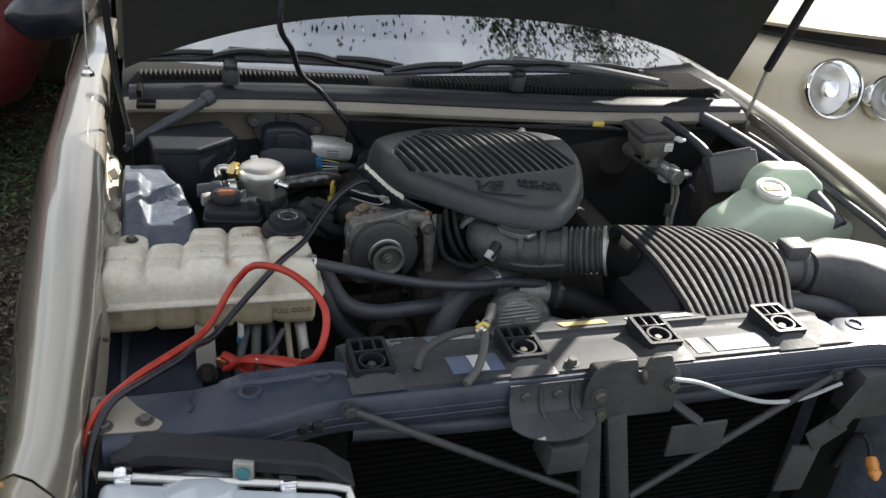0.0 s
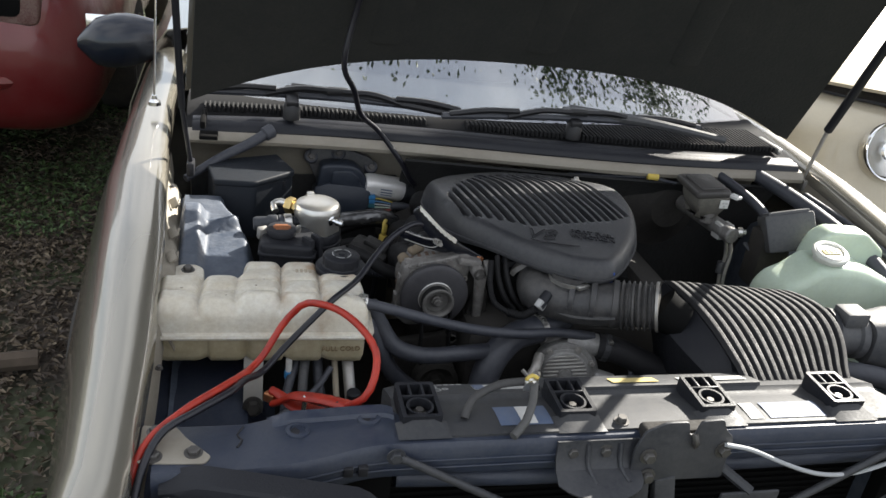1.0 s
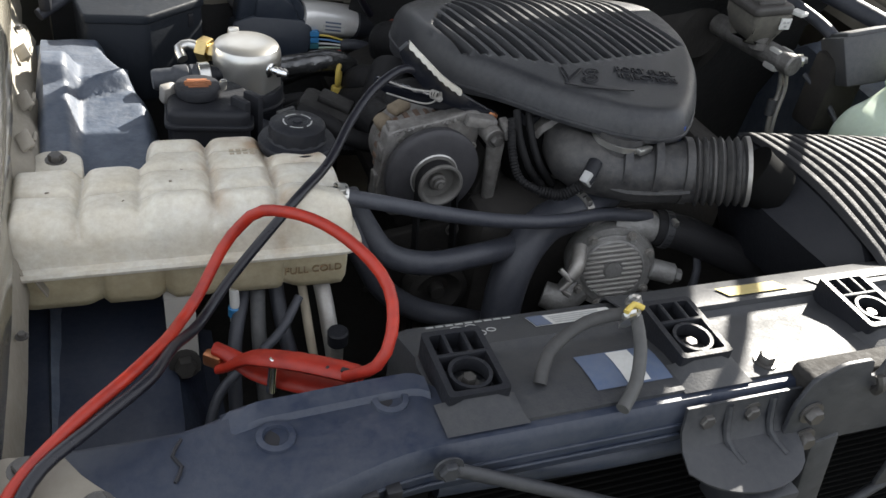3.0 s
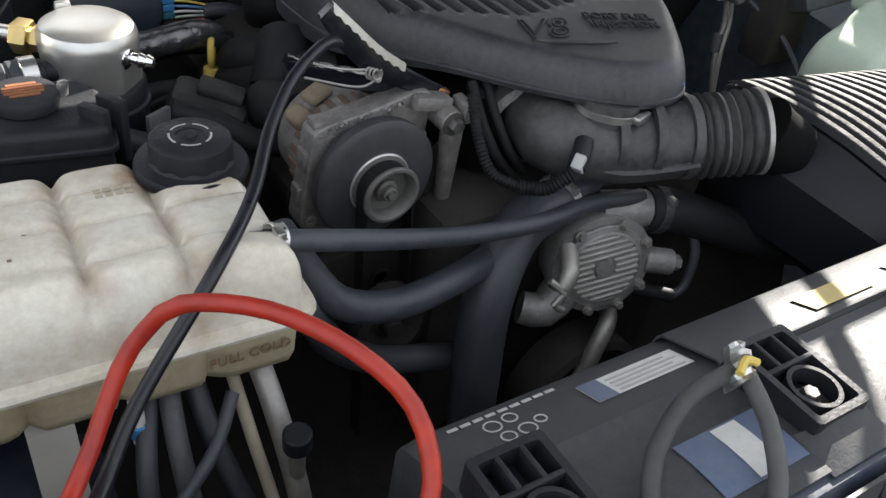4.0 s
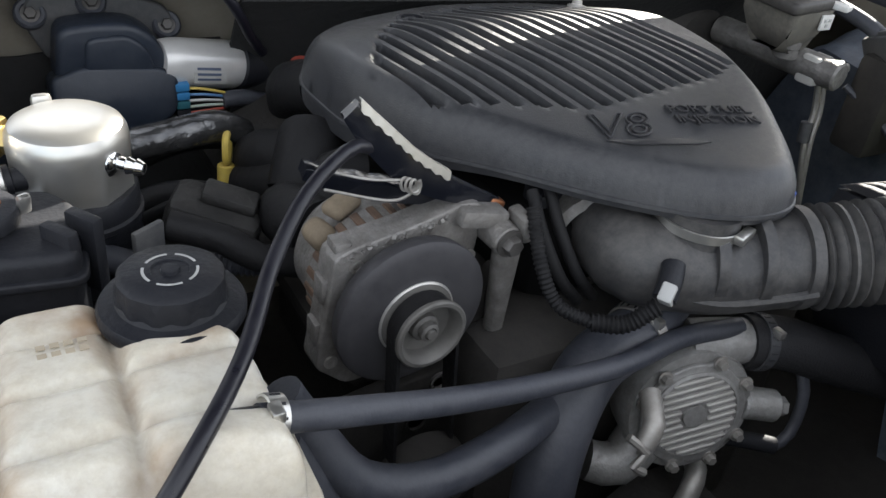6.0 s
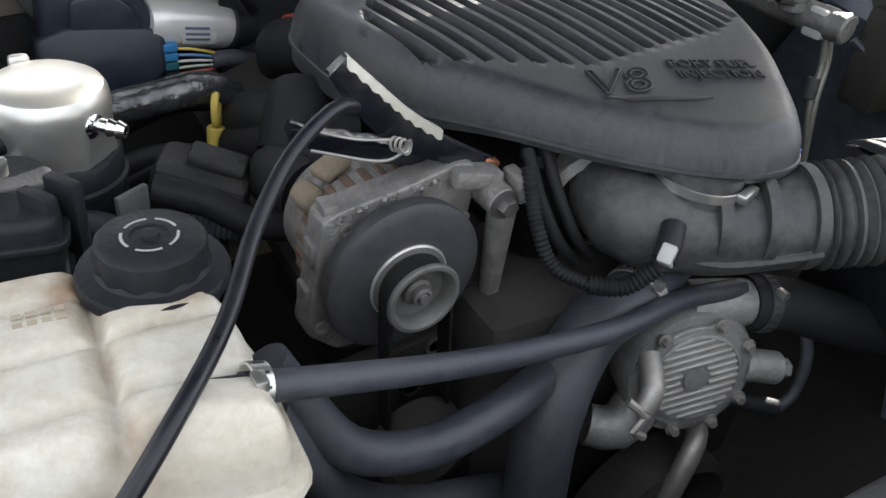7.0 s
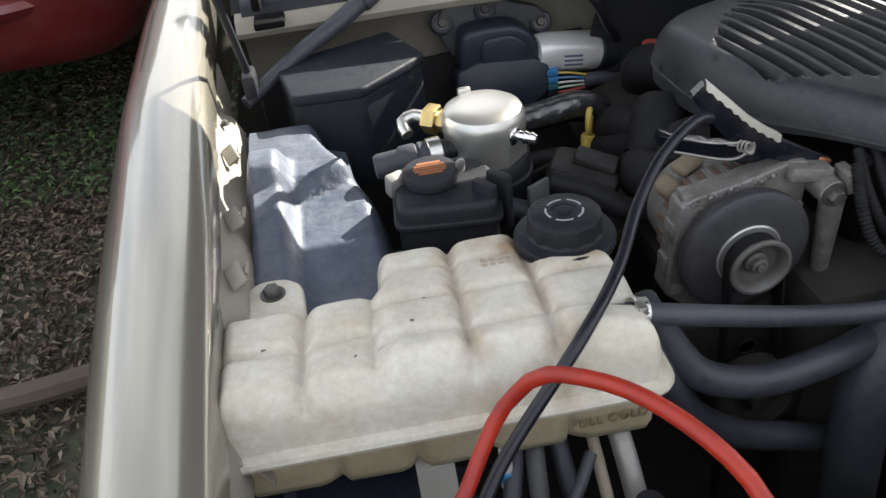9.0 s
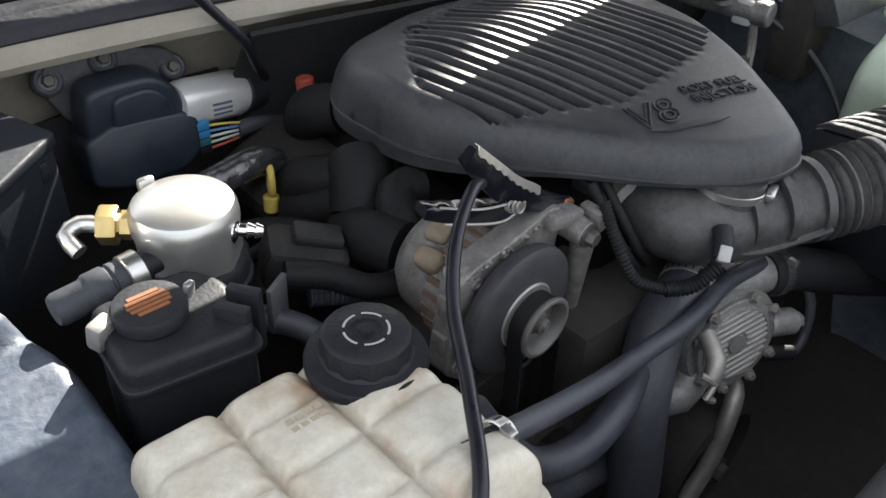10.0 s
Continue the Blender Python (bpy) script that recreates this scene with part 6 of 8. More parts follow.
for d, z in ((0.004, 0.865), (-0.0015, 0.863), (-0.002, 0.860), (0.0, 0.859), (0.001, 0.854), (0.006, 0.852), (0.03, 0.851)):
    skins.append([Vector((p.x, p.y, z - 0.02 * smooth01((p.y - 1.5) / 0.2) * (1.6 if z < 0.857 else 1.0))) for p in inset(COV, d)])
rings(bm, skins)
part("cover_skirt", bm, COVER, cover)


def on_cover(x, y, way, lift=0.0012):
    """A frame lying on the cover at a place, its x axis along the given direction."""
    e = 0.012
    dx, dy = (cover_z(x + e, y) - cover_z(x - e, y)) / (2 * e), (cover_z(x, y + e) - cover_z(x, y - e)) / (2 * e)
    up = Vector((-dx, -dy, 1)).normalized()
    w = Vector((way[0], way[1], way[0] * dx + way[1] * dy)).normalized()
    return frame_of(Vector((x, y, cover_z(x, y))) + up * lift, w, up)


V8 = on_cover(0.586, 1.484, (1.0, -0.20))
lettering("lettering", "V8", 0.054, V8, EMBOSS, cover, 0.0011, True)
PFI = on_cover(0.700, 1.497, (1.0, -0.22))
lettering("lettering", "PORT FUEL\nINJECTION", 0.0180, PFI, EMBOSS, cover, 0.001)
bm = B()
bar_pts = [(-0.020, -0.006), (0.05, -0.010), (0.075, -0.018), (0.060, -0.020), (0.0, -0.014)]
slab(bm, bar_pts, 0, 0.0012, 0.0003, V8)
part("emblem_bar", bm, EMBOSS, cover)
bm = B()
revolve(bm, (0.553, 1.81, cover_z(0.553, 1.81) - 0.004), (0, 0, 1), [(0.018, 0), (0.018, 0.003), (0.013, 0.004), (0.012, -0.004), (0.006, -0.004), (0.005, 0.004), (0.001, 0.004)], 28)
part("fastener", bm, BLACK, cover)
bm = B()
revolve(bm, (0.785, 1.815, cover_z(0.785, 1.815) - 0.002), (0.2, 0.3, 1), [(0.012, 0), (0.012, 0.004), (0.007, 0.005), (0.006, 0.010), (0.001, 0.011)], 20)
part("fastener", bm, STEEL, cover)

# ---- engine mass under the cover ----
DARKCAST = material("grimy_casting", (0.040, 0.039, 0.038), 0.5, 0.3, second=(0.014, 0.014, 0.014), scale=35, amount=1.0, dust=0.2, dust_colour=(0.08, 0.075, 0.07), bump=0.4)
engine = thing("engine", (0.66, 1.7, 0.35), "grimy dark engine block with valve covers and plenum", "engine")
bm = B()
box(bm, (0.66, 1.70, 0.55), (0.42, 0.55, 0.36), 0.03)
part("block", bm, DARK, engine)
# the dark seen through the cover's slots is put into the plenum's colour
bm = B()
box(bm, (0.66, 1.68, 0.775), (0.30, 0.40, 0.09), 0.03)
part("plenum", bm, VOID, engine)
for s in (-1, 1):
    bm = B()
    box(bm, (0.66 + s * 0.25, 1.74, 0.70), (0.13, 0.44, 0.09), 0.025, pose(0, 0, 0, 0, s * 25, 0))
    part("valve_cover", bm, DARK, engine)
bm = B()
revolve(bm, (0.60, 1.53, 0.795), (-0.3, -1, 0), [(0.05, 0), (0.05, 0.05), (0.042, 0.055), (0.04, 0.03)], 30)
part("throttle_body", bm, CAST, engine)
for pts, r in (([(0.40, 1.83, 0.70), (0.376, 1.808, 0.747), (0.395, 1.77, 0.765), (0.43, 1.76, 0.77)], 0.028), ([(0.36, 1.80, 0.72), (0.375, 1.76, 0.74), (0.40, 1.72, 0.76)], 0.024), ([(0.45, 1.90, 0.76), (0.435, 1.86, 0.80), (0.45, 1.82, 0.815)], 0.030), ([(0.43, 1.66, 0.80), (0.40, 1.66, 0.80), (0.375, 1.62, 0.78), (0.36, 1.58, 0.75)], 0.022), ([(0.41, 1.735, 0.80), (0.40, 1.72, 0.79), (0.385, 1.70, 0.76)], 0.036), ([(0.36, 1.60, 0.78), (0.35, 1.64, 0.775), (0.37, 1.70, 0.74)], 0.03)):
    bm = B()
    tube(bm, pts, r, 18)
    part("vacuum_elbow", bm, OILY, engine)
bm = B()
tube(bm, [(0.26, 1.62, 0.76), (0.31, 1.60, 0.755), (0.36, 1.575, 0.775), (0.39, 1.56, 0.78)], 0.010, 12, rib=0.001, pitch=0.005)
single("ribbed_loom", bm, RUBBER, "black ribbed loom beside the alternator", "wire")
bm = B()
box(bm, (0.285, 1.665, 0.765), (0.085, 0.06, 0.05), 0.012, pose(0, 0, 0, 0, 15, -28))
box(bm, (0.30, 1.66, 0.792), (0.05, 0.03, 0.012), 0.004, pose(0, 0, 0, 0, 15, -28))
part("head_casting", bm, DARKCAST, engine, "dull grey cylinder head casting")
dip = thing("dipstick", (0.345, 1.82, 0.60), "oil dipstick with yellow ring handle", "dipstick")
bm = B()
rod(bm, (0.325, 1.80, 0.56), (0.341, 1.816, 0.725), 0.006)
part("dipstick_tube", bm, BLACK, dip)
bm = B()
rod(bm, (0.3405, 1.815, 0.718), (0.342, 1.817, 0.738), 0.0095)
ringp = [(0.344 + 0.0045 * math.cos(a), 1.8185 + 0.010 * math.cos(a), 0.756 + 0.017 * math.sin(a)) for a in np.linspace(-1.4, 4.6, 18)]
tube(bm, ringp, 0.0042, 8)
part("handle", bm, YELLOW, dip)

# ---- things by the firewall and on the wheelhouse ----
HOSEGREY = material("slate_rubber", (0.030, 0.034, 0.042), 0.5, dust=0.4, dust_colour=(0.10, 0.10, 0.105), bump=0.1)
can = thing("aluminium_canister", (0.174, 1.672, 0.79), "polished aluminium canister with brass union and barbed nipple", "canister")
KX, KY = 0.174, 1.672
bm = B()
loops = []
for r, h, k in ((0.036, 0.0, 1), (0.044, 0.003, 1), (0.0455, 0.010, 1), (0.0455, 0.036, 1), (0.0458, 0.050, 0.55), (0.0465, 0.058, 0.1), (0.0465, 0.066, 0), (0.0455, 0.072, 0), (0.0425, 0.0775, 0), (0.037, 0.0808, 0), (0.026, 0.083, 0), (0.010, 0.084, 0), (0.001, 0.0842, 0)):
    loop = []
    for j in range(64):
        a = 2 * math.pi * j / 64
        b = (a + 0.32) % (2 * math.pi / 7) - math.pi / 7
        flat = math.cos(math.pi / 7) / math.cos(b)
        q = r * (1 + k * (max(flat, 0.915) * 1.035 - 1))
        loop.append(Vector((KX + q * math.cos(a), KY + q * math.sin(a), 0.80 + h)))
    loops.append(loop)
rings(bm, loops)
part("can", bm, SHINY, can, "", 30)
bm = B()
n0 = Vector((0.200, 1.640, 0.855))
nd = Vector((0.75, -0.55, -0.08)).normalized()
revolve(bm, n0, nd, [(0.0125, -0.01), (0.0125, 0.002), (0.0105, 0.004), (0.006, 0.006), (0.006, 0.012), (0.0075, 0.0135), (0.0055, 0.019), (0.0075, 0.0205), (0.0050, 0.0265), (0.0035, 0.0265), (0.0035, 0.018)], 20)
part("nipple", bm, CHROME, can, "bright barbed nipple")
bm = B()
bd = Vector((-0.80, 0.58, 0.02)).normalized()
b0 = Vector((KX, KY, 0.853)) + bd * 0.043
revolve(bm, b0, bd, [(0.013, 0), (0.013, 0.010), (0.010, 0.011), (0.010, 0.014)], 6)
revolve(bm, b0 + bd * 0.013, bd, [(0.0165, 0), (0.0175, 0.002), (0.0175, 0.014), (0.0165, 0.016), (0.010, 0.017)], 6)
part("brass_union", bm, BRASS, can, "brass hexagon union")
bm = B()
tube(bm, [b0 + bd * 0.028, b0 + bd * 0.045 + Vector((0, 0, 0.001)), b0 + bd * 0.058 + Vector((-0.004, -0.012, -0.003)), b0 + bd * 0.054 + Vector((-0.004, -0.026, -0.012))], 0.0075, 12)
part("bent_pipe", bm, ZINC, can)
bm = B()
f0 = Vector((KX - 0.040, KY - 0.016, 0.842))
fd = Vector((-0.97, -0.08, -0.03)).normalized()
revolve(bm, f0, fd, [(0.010, -0.005), (0.010, 0.006), (0.013, 0.007), (0.013, 0.014)], 16)
part("pipe_stub", bm, BLACK, can)
bm = B()
revolve(bm, f0 + fd * 0.012, fd, [(0.0165, 0), (0.0178, 0.001), (0.0178, 0.0145), (0.0165, 0.0155)], 28)
part("steel_collar", bm, ZINC, can, "zinc crimp collar")
bm = B()
prof = [(0.0150, 0), (0.0160, 0.002), (0.0160, 0.010), (0.0145, 0.011), (0.0145, 0.013), (0.0165, 0.0145), (0.0165, 0.030), (0.0150, 0.032), (0.0140, 0.034), (0.0140, 0.056), (0.0120, 0.060)]
revolve(bm, f0 + fd * 0.027, fd, prof, 22)
part("rubber_boot", bm, HOSEGREY, can)
bm = B()
box(bm, (KX - 0.012, KY + 0.042, 0.878), (0.016, 0.008, 0.014), 0.004)
part("top_lug", bm, SHINY, can)
bm = B()
revolve(bm, (KX, KY, 0.735), (0, 0, 1), [(0.048, 0), (0.050, 0.003), (0.050, 0.060), (0.0525, 0.062), (0.0525, 0.066), (0.050, 0.068), (0.050, 0.084), (0.0480, 0.087), (0.046, 0.087)], 44)
part("holder_cup", bm, BLACK, can)

ps = thing("power_steering_reservoir", (0.108, 1.585, 0.70), "black power steering reservoir with capped filler", "reservoir")
bm = B()
slab(bm, rounded([(0.057, 1.545), (0.157, 1.530), (0.168, 1.600), (0.150, 1.632), (0.066, 1.632)], 0.014), 0.70, 0.846, 0.008)
part("reservoir_body", bm, BLACK, ps)
bm = B()
slab(bm, rounded([(0.053, 1.540), (0.161, 1.525), (0.172, 1.602), (0.152, 1.637), (0.062, 1.637)], 0.014), 0.822, 0.829, 0.002)
part("seam", bm, BLACK, ps)
for x, y in ((0.148, 1.552), (0.166, 1.565)):
    bm = B()
    box(bm, (x, y, 0.826), (0.010, 0.028, 0.062), 0.002, pose(0, 0, 0, 0, 0, 35))
    part("rib", bm, BLACK, ps)
bm = B()
revolve(bm, (0.100, 1.590, 0.845), (0, 0, 1), [(0.024, 0), (0.028, 0.003), (0.029, 0.012), (0.027, 0.0155), (0.022, 0.0165), (0.001, 0.0165)], 32)
pcap = part("filler_cap", bm, BLACK, ps)
for k in range(5):
    w = 0.017 * math.sqrt(max(0.05, 1 - ((k - 2) / 2.9) ** 2))
    bm = B()
    box(bm, (0.100, 1.580 + 0.005 * k, 0.8617), (2 * w, 0.0038, 0.0008))
    part("warning_bar", bm, ORANGE, pcap, "rust-orange warning print")
for x, y, s in ((0.131, 1.586, 0.010), (0.064, 1.598, 0.020)):
    bm = B()
    box(bm, (x, y, 0.860 if s < 0.015 else 0.845), (s, s * 0.7, 0.016 if s < 0.015 else 0.024), 0.003, pose(0, 0, 0, 10, 0, 25))
    part("cap_tab", bm, ZINC if s < 0.015 else STEEL, ps)
bm = B()
box(bm, (0.215, 1.60, 0.79), (0.03, 0.006, 0.05), 0.002, pose(0, 0, 0, 0, 0, 30))
part("holder_ear", bm, GREYP, ps)
bm = B()
tube(bm, [(0.15, 1.64, 0.78), (0.20, 1.61, 0.775), (0.235, 1.575, 0.76), (0.25, 1.54, 0.72)], 0.012, 14)
single("steering_hose", bm, RUBBER, "black power steering hose", "hose")

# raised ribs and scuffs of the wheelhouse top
tower = thing("wheelhouse_cover", (-0.03, 1.62, 0.76), "scuffed blue-grey plastic wheelhouse cover with raised rib", "wheelhouse cover")
def cover_rise(x, y):
    """Height of the wheelhouse cover: a panel, a raised rib along the fender and a step up at the back."""
    z = 0.812 + 0.014 * smooth01((y - 1.44) / 0.22)
    step_y = 1.628 + 0.42 * max(x + 0.041, -0.01)
    z += 0.017 * smooth01((y - step_y + 0.004) / 0.012) * smooth01((0.030 - x) / 0.02)
    arm = math.exp(-((y - step_y - 0.012) / 0.010) ** 2) * smooth01((x + 0.05) / 0.02) * smooth01((0.026 - x) / 0.016)
    z += 0.007 * arm
    rib = smooth01((x + 0.093) / 0.012) * smooth01((-0.038 - x) / 0.020) * smooth01((y - 1.445) / 0.05) * smooth01((1.700 - y) / 0.018)
    z += rib * (0.012 + 0.022 * smooth01((y - 1.45) / 0.22) - 0.010 * smooth01((y - 1.66) / 0.02))
    edge = 0.058 - 0.052 * smooth01((y - 1.60) / 0.17)
    z -= 0.19 * smooth01((x - edge + 0.030) / 0.050) ** 1.4
    z -= 0.03 * smooth01((-0.090 - x) / 0.008) + 0.06 * smooth01((y - 1.775) / 0.03)
    return z


bm = B()
grid = []
for y in np.linspace(1.435, 1.805, 62):
    grid.append([Vector((x, y, cover_rise(x, y) + 0.0012 * noise.noise((x * 30, y * 30, 4)))) for x in np.linspace(-0.098, 0.068, 40)])
sheet(bm, grid, 0.003)
part("cover_shell", bm, LINER, tower, "", 60)
bm = B()
sheet(bm, [[Vector((x, y, 0.645 + 0.10 * (y - 1.05) + 0.004 * noise.noise((x * 20, y * 20, 0)) - 0.12 * smooth01((x - 0.03) / 0.05))) for x in np.linspace(-0.135, 0.09, 14)] for y in np.linspace(1.04, 1.45, 16)], 0.004)
single("inner_fender_panel", bm, NAVY, "dark blue-black inner fender panel below the tank", "panel", kind="structure")

FUSE = material("slate_black_plastic", (0.010, 0.013, 0.018), 0.5, dust=0.2, dust_colour=(0.035, 0.037, 0.042), bump=0.1, gloss=0.25)
# cream lip of the inner apron between fender and wheelhouse, with bent tabs
bm = B()
rows = []
for i in range(40):
    y = 1.30 + 0.0135 * i
    x0 = edge_x(y) + 0.003
    w = 0.026 + 0.008 * noise.noise((y * 17, 5.0, 0))
    z = 0.850 + 0.010 * noise.noise((y * 11, 8.0, 0)) - 0.05 * smooth01((1.44 - y) / 0.05)
    rows.append([Vector((x0, y, z + 0.012)), Vector((x0 + 0.006, y, z)), Vector((x0 + w * 0.6, y, z - 0.006 + 0.004 * noise.noise((y * 31, 2, 0)))), Vector((x0 + w, y, z - 0.030))])
sheet(bm, rows, 0.002)
part("apron_lip", bm, CREAM, car, "cream painted apron lip")
for y in (1.47, 1.565, 1.70):
    bm = B()
    x0 = edge_x(y) + 0.016
    box(bm, (x0, y, 0.858), (0.016, 0.026, 0.004), 0.0015, pose(0, 0, 0, 18, -30, 10))
    box(bm, (x0 + 0.006, y + 0.012, 0.850), (0.004, 0.016, 0.018), 0.0015, pose(0, 0, 0, 10, 25, 0))
    part("apron_tab", bm, CREAM, car)

fuse = thing("fuse_box", (0.04, 1.84, 0.74), "black plastic fuse box with sloped lid", "fuse box")
FZ = pose(0, 0, 0, 0, 0, 20)
bm = B()
o = [(-0.095, -0.035), (-0.02, -0.07), (0.085, -0.03), (0.085, 0.07), (-0.075, 0.07)]
M = Matrix.Translation((0.045, 1.855, 0)) @ FZ
slab(bm, rounded(o, 0.008), 0.74, 0.862, 0.004, M)
part("box_body", bm, FUSE, fuse)
bm = B()
o2 = [(-0.098, -0.037), (-0.02, -0.073), (0.088, -0.033), (0.088, 0.072), (-0.078, 0.072)]
slab(bm, rounded(o2, 0.008), 0.860, 0.874, 0.004, M)
part("lid", bm, FUSE, fuse, "dusty sloped lid")
for dx in (0.0, 0.06):
    bm = B()
    box(bm, M @ Vector((dx, -0.058 + 0.3 * dx if dx > -0.02 else -0.055, 0.845)), (0.010, 0.005, 0.022), 0.002, FZ)
    part("latch", bm, BLACK, fuse)
bm = B()
tube(bm, [(0.082, 1.962, 0.921), (0.035, 1.935, 0.899), (-0.022, 1.900, 0.880), (-0.093, 1.845, 0.850)], (0.0125, 0.0085), 14)
rod(bm, (0.072, 1.956, 0.917), (0.092, 1.968, 0.926), 0.0165)
single("drain_pipe", bm, RUBBER, "black rubber cowl drain pipe", "pipe")

motor = thing("wiper_motor", (0.28, 1.99, 0.76), "blue-black wiper motor housing with bright steel motor barrel", "wiper motor")
HOUSING = material("blue_black_housing", (0.014, 0.020, 0.032), 0.30, second=(0.010, 0.014, 0.022), scale=30, dust=0.2, dust_colour=(0.07, 0.075, 0.085), bump=0.06)
WU = frame_of((0, 1.968, 0), (1, 0, 0), (0, -1, 0))
bm = B()
slab(bm, rounded([(0.196, 0.785), (0.205, 0.848), (0.240, 0.852), (0.284, 0.850), (0.308, 0.832), (0.320, 0.803), (0.326, 0.775)], 0.014, 5), -0.035, 0.012, 0.008, WU, 4)
part("housing", bm, HOUSING, motor)
bm = B()
slab(bm, rounded([(0.226, 0.790), (0.232, 0.838), (0.276, 0.840), (0.296, 0.824), (0.308, 0.782)], 0.012, 5), 0.008, 0.018, 0.005, WU, 3)
part("housing_lid", bm, HOUSING, motor, "smooth blue-black lid")
WL = frame_of((0, 1.946, 0), (1, 0, 0), (0, -0.97, 0.24))
bm = B()
slab(bm, rounded([(0.188, 0.735), (0.190, 0.788), (0.226, 0.800), (0.312, 0.792), (0.328, 0.778), (0.322, 0.738), (0.296, 0.722), (0.225, 0.722)], 0.010, 5), -0.05, 0.006, 0.006, WL @ Matrix.Translation((0, -0.0, 0)) @ Matrix.Scale(1.0, 4), 3)
bmesh.ops.translate(bm, verts=bm.verts, vec=Vector((0, 0, 0.0)))
low = sum((v.co.z for v in bm.verts), 0.0) / len(bm.verts)
bmesh.ops.translate(bm, verts=bm.verts, vec=Vector((0, 1.968 - sum(v.co.y for v in bm.verts) / len(bm.verts), 0.762 - low)))
part("gear_case", bm, HOUSING, motor, "lower gear case with light ridge")
bm = B()
a0, a1 = Vector((0.3226, 1.976, 0.794)), Vector((0.408, 1.999, 0.775))
md = (a1 - a0).normalized()
ml = (a1 - a0).length
revolve(bm, a0, md, [(0.026, -0.015), (0.0295, 0.0), (0.030, 0.01), (0.030, ml - 0.006), (0.0285, ml)], 36)
mbarrel = part("motor_barrel", bm, SILVER, motor, "bright steel motor barrel")
bm = B()
sheet(bm, [[a0 + md * (0.025 + 0.045 * k) + Vector((0, -math.cos(q), math.sin(q))) * 0.0306 for q in np.linspace(-0.5, 0.35, 6)] for k in (0, 0.5, 1)], 0.0004)
mlabel = part("label", bm, WHITE, mbarrel)
for k in range(3):
    bm = B()
    sheet(bm, [[a0 + md * (0.030 + 0.032 * j) + Vector((0, -math.cos(q), math.sin(q))) * 0.0312 for q in (-0.32 + 0.22 * k, -0.22 + 0.22 * k)] for j in (0, 0.5, 1)], 0.0004)
    part("print_bar", bm, BLUELABEL, mlabel)
bm = B()
rod(bm, a1 - md * 0.002, a1 + md * 0.048, 0.0312, 0.029, 28)
part("end_cap", bm, BLACK, motor)
for x, z in ((0.186, 0.852), (0.331, 0.830), (0.250, 0.862)):
    bm = B()
    p = Vector((x, 2.004, z))
    revolve(bm, p + Vector((0, 0.012, -0.006)), (0, -0.85, 0.5), [(0.017, 0), (0.017, 0.010), (0.0145, 0.013), (0.011, 0.012), (0.009, 0.008)], 24)
    ear = part("mount_grommet", bm, RUBBER, motor)
    bm = B()
    bolt(bm, p + Vector((0, 0.004, -0.002)), (0, -0.85, 0.5), 0.0070, 0.006)
    part("bolt", bm, BOLT, ear)
bm = B()
slab(bm, rounded([(0.176, 0.84), (0.186, 0.872), (0.25, 0.878), (0.335, 0.85), (0.345, 0.81), (0.30, 0.79), (0.20, 0.79)], 0.016), -0.055, -0.040, 0.004, WU)
part("mount_plate", bm, GREYP, motor, "grey mounting plate")
for k in range(4):
    bm = B()
    box(bm, (0.330, 1.950, 0.742 + 0.011 * k), (0.016, 0.016, 0.009), 0.001)
    part("plug", bm, (BLACK, material("teal_plug", (0.03, 0.13, 0.16), 0.45), BLUE, BLUE)[k], motor, "blue and teal wire plug")
for k, m2 in enumerate((REDPLUG, GREEN, WHITE, material("wire_blue", (0.10, 0.22, 0.42), 0.45), YELLOW)):
    bm = B()
    p = Vector((0.336, 1.948, 0.740 + 0.008 * k))
    tube(bm, [p, p + Vector((0.018, -0.006, 0.004 - 0.001 * k)), p + Vector((0.045, 0.0, 0.002 - 0.003 * k))], 0.0017, 6)
    part("wire", bm, m2, motor)
bm = B()
tube(bm, [(0.378, 1.948, 0.752), (0.405, 1.95, 0.752), (0.45, 1.96, 0.735)], 0.010, 12)
part("loom", bm, RUBBER, motor)
bm = B()
rod(bm, (0.474, 1.93, 0.760), (0.472, 1.935, 0.803), 0.0120, seg=8)
box(bm, (0.456, 1.928, 0.772), (0.02, 0.008, 0.008), 0.002)
single("red_plug", bm, REDPLUG, "red electrical plug beside the engine cover", "plug")
bm = B()
tube(bm, [(0.21, 1.835, 0.760), (0.28, 1.83, 0.772), (0.335, 1.835, 0.776), (0.37, 1.85, 0.755)], 0.018, 16)
single("foil_sleeve", bm, material("black_foil", (0.20, 0.20, 0.20), 0.22, 0.75, second=(0.03, 0.03, 0.032), scale=55, amount=1.0, bump=1.0, bump_scale=55), "crinkled black foil heat sleeve", "sleeve")
for pts, r in (([(0.20, 1.80, 0.70), (0.27, 1.78, 0.735), (0.33, 1.75, 0.735), (0.38, 1.70, 0.72)], 0.012), ([(0.24, 1.90, 0.70), (0.31, 1.88, 0.735), (0.37, 1.87, 0.735), (0.44, 1.86, 0.72)], 0.009), ([(0.22, 1.72, 0.74), (0.27, 1.70, 0.77), (0.33, 1.69, 0.765)], 0.007), ([(0.235, 1.62, 0.80), (0.275, 1.60, 0.79), (0.30, 1.585, 0.775), (0.345, 1.58, 0.76)], 0.013)):
    bm = B()
    tube(bm, pts, r, 12)
    single("bay_hose", bm, OILY, "grimy black hose deep in the bay", "hose", "bay hoses")
bm = B()
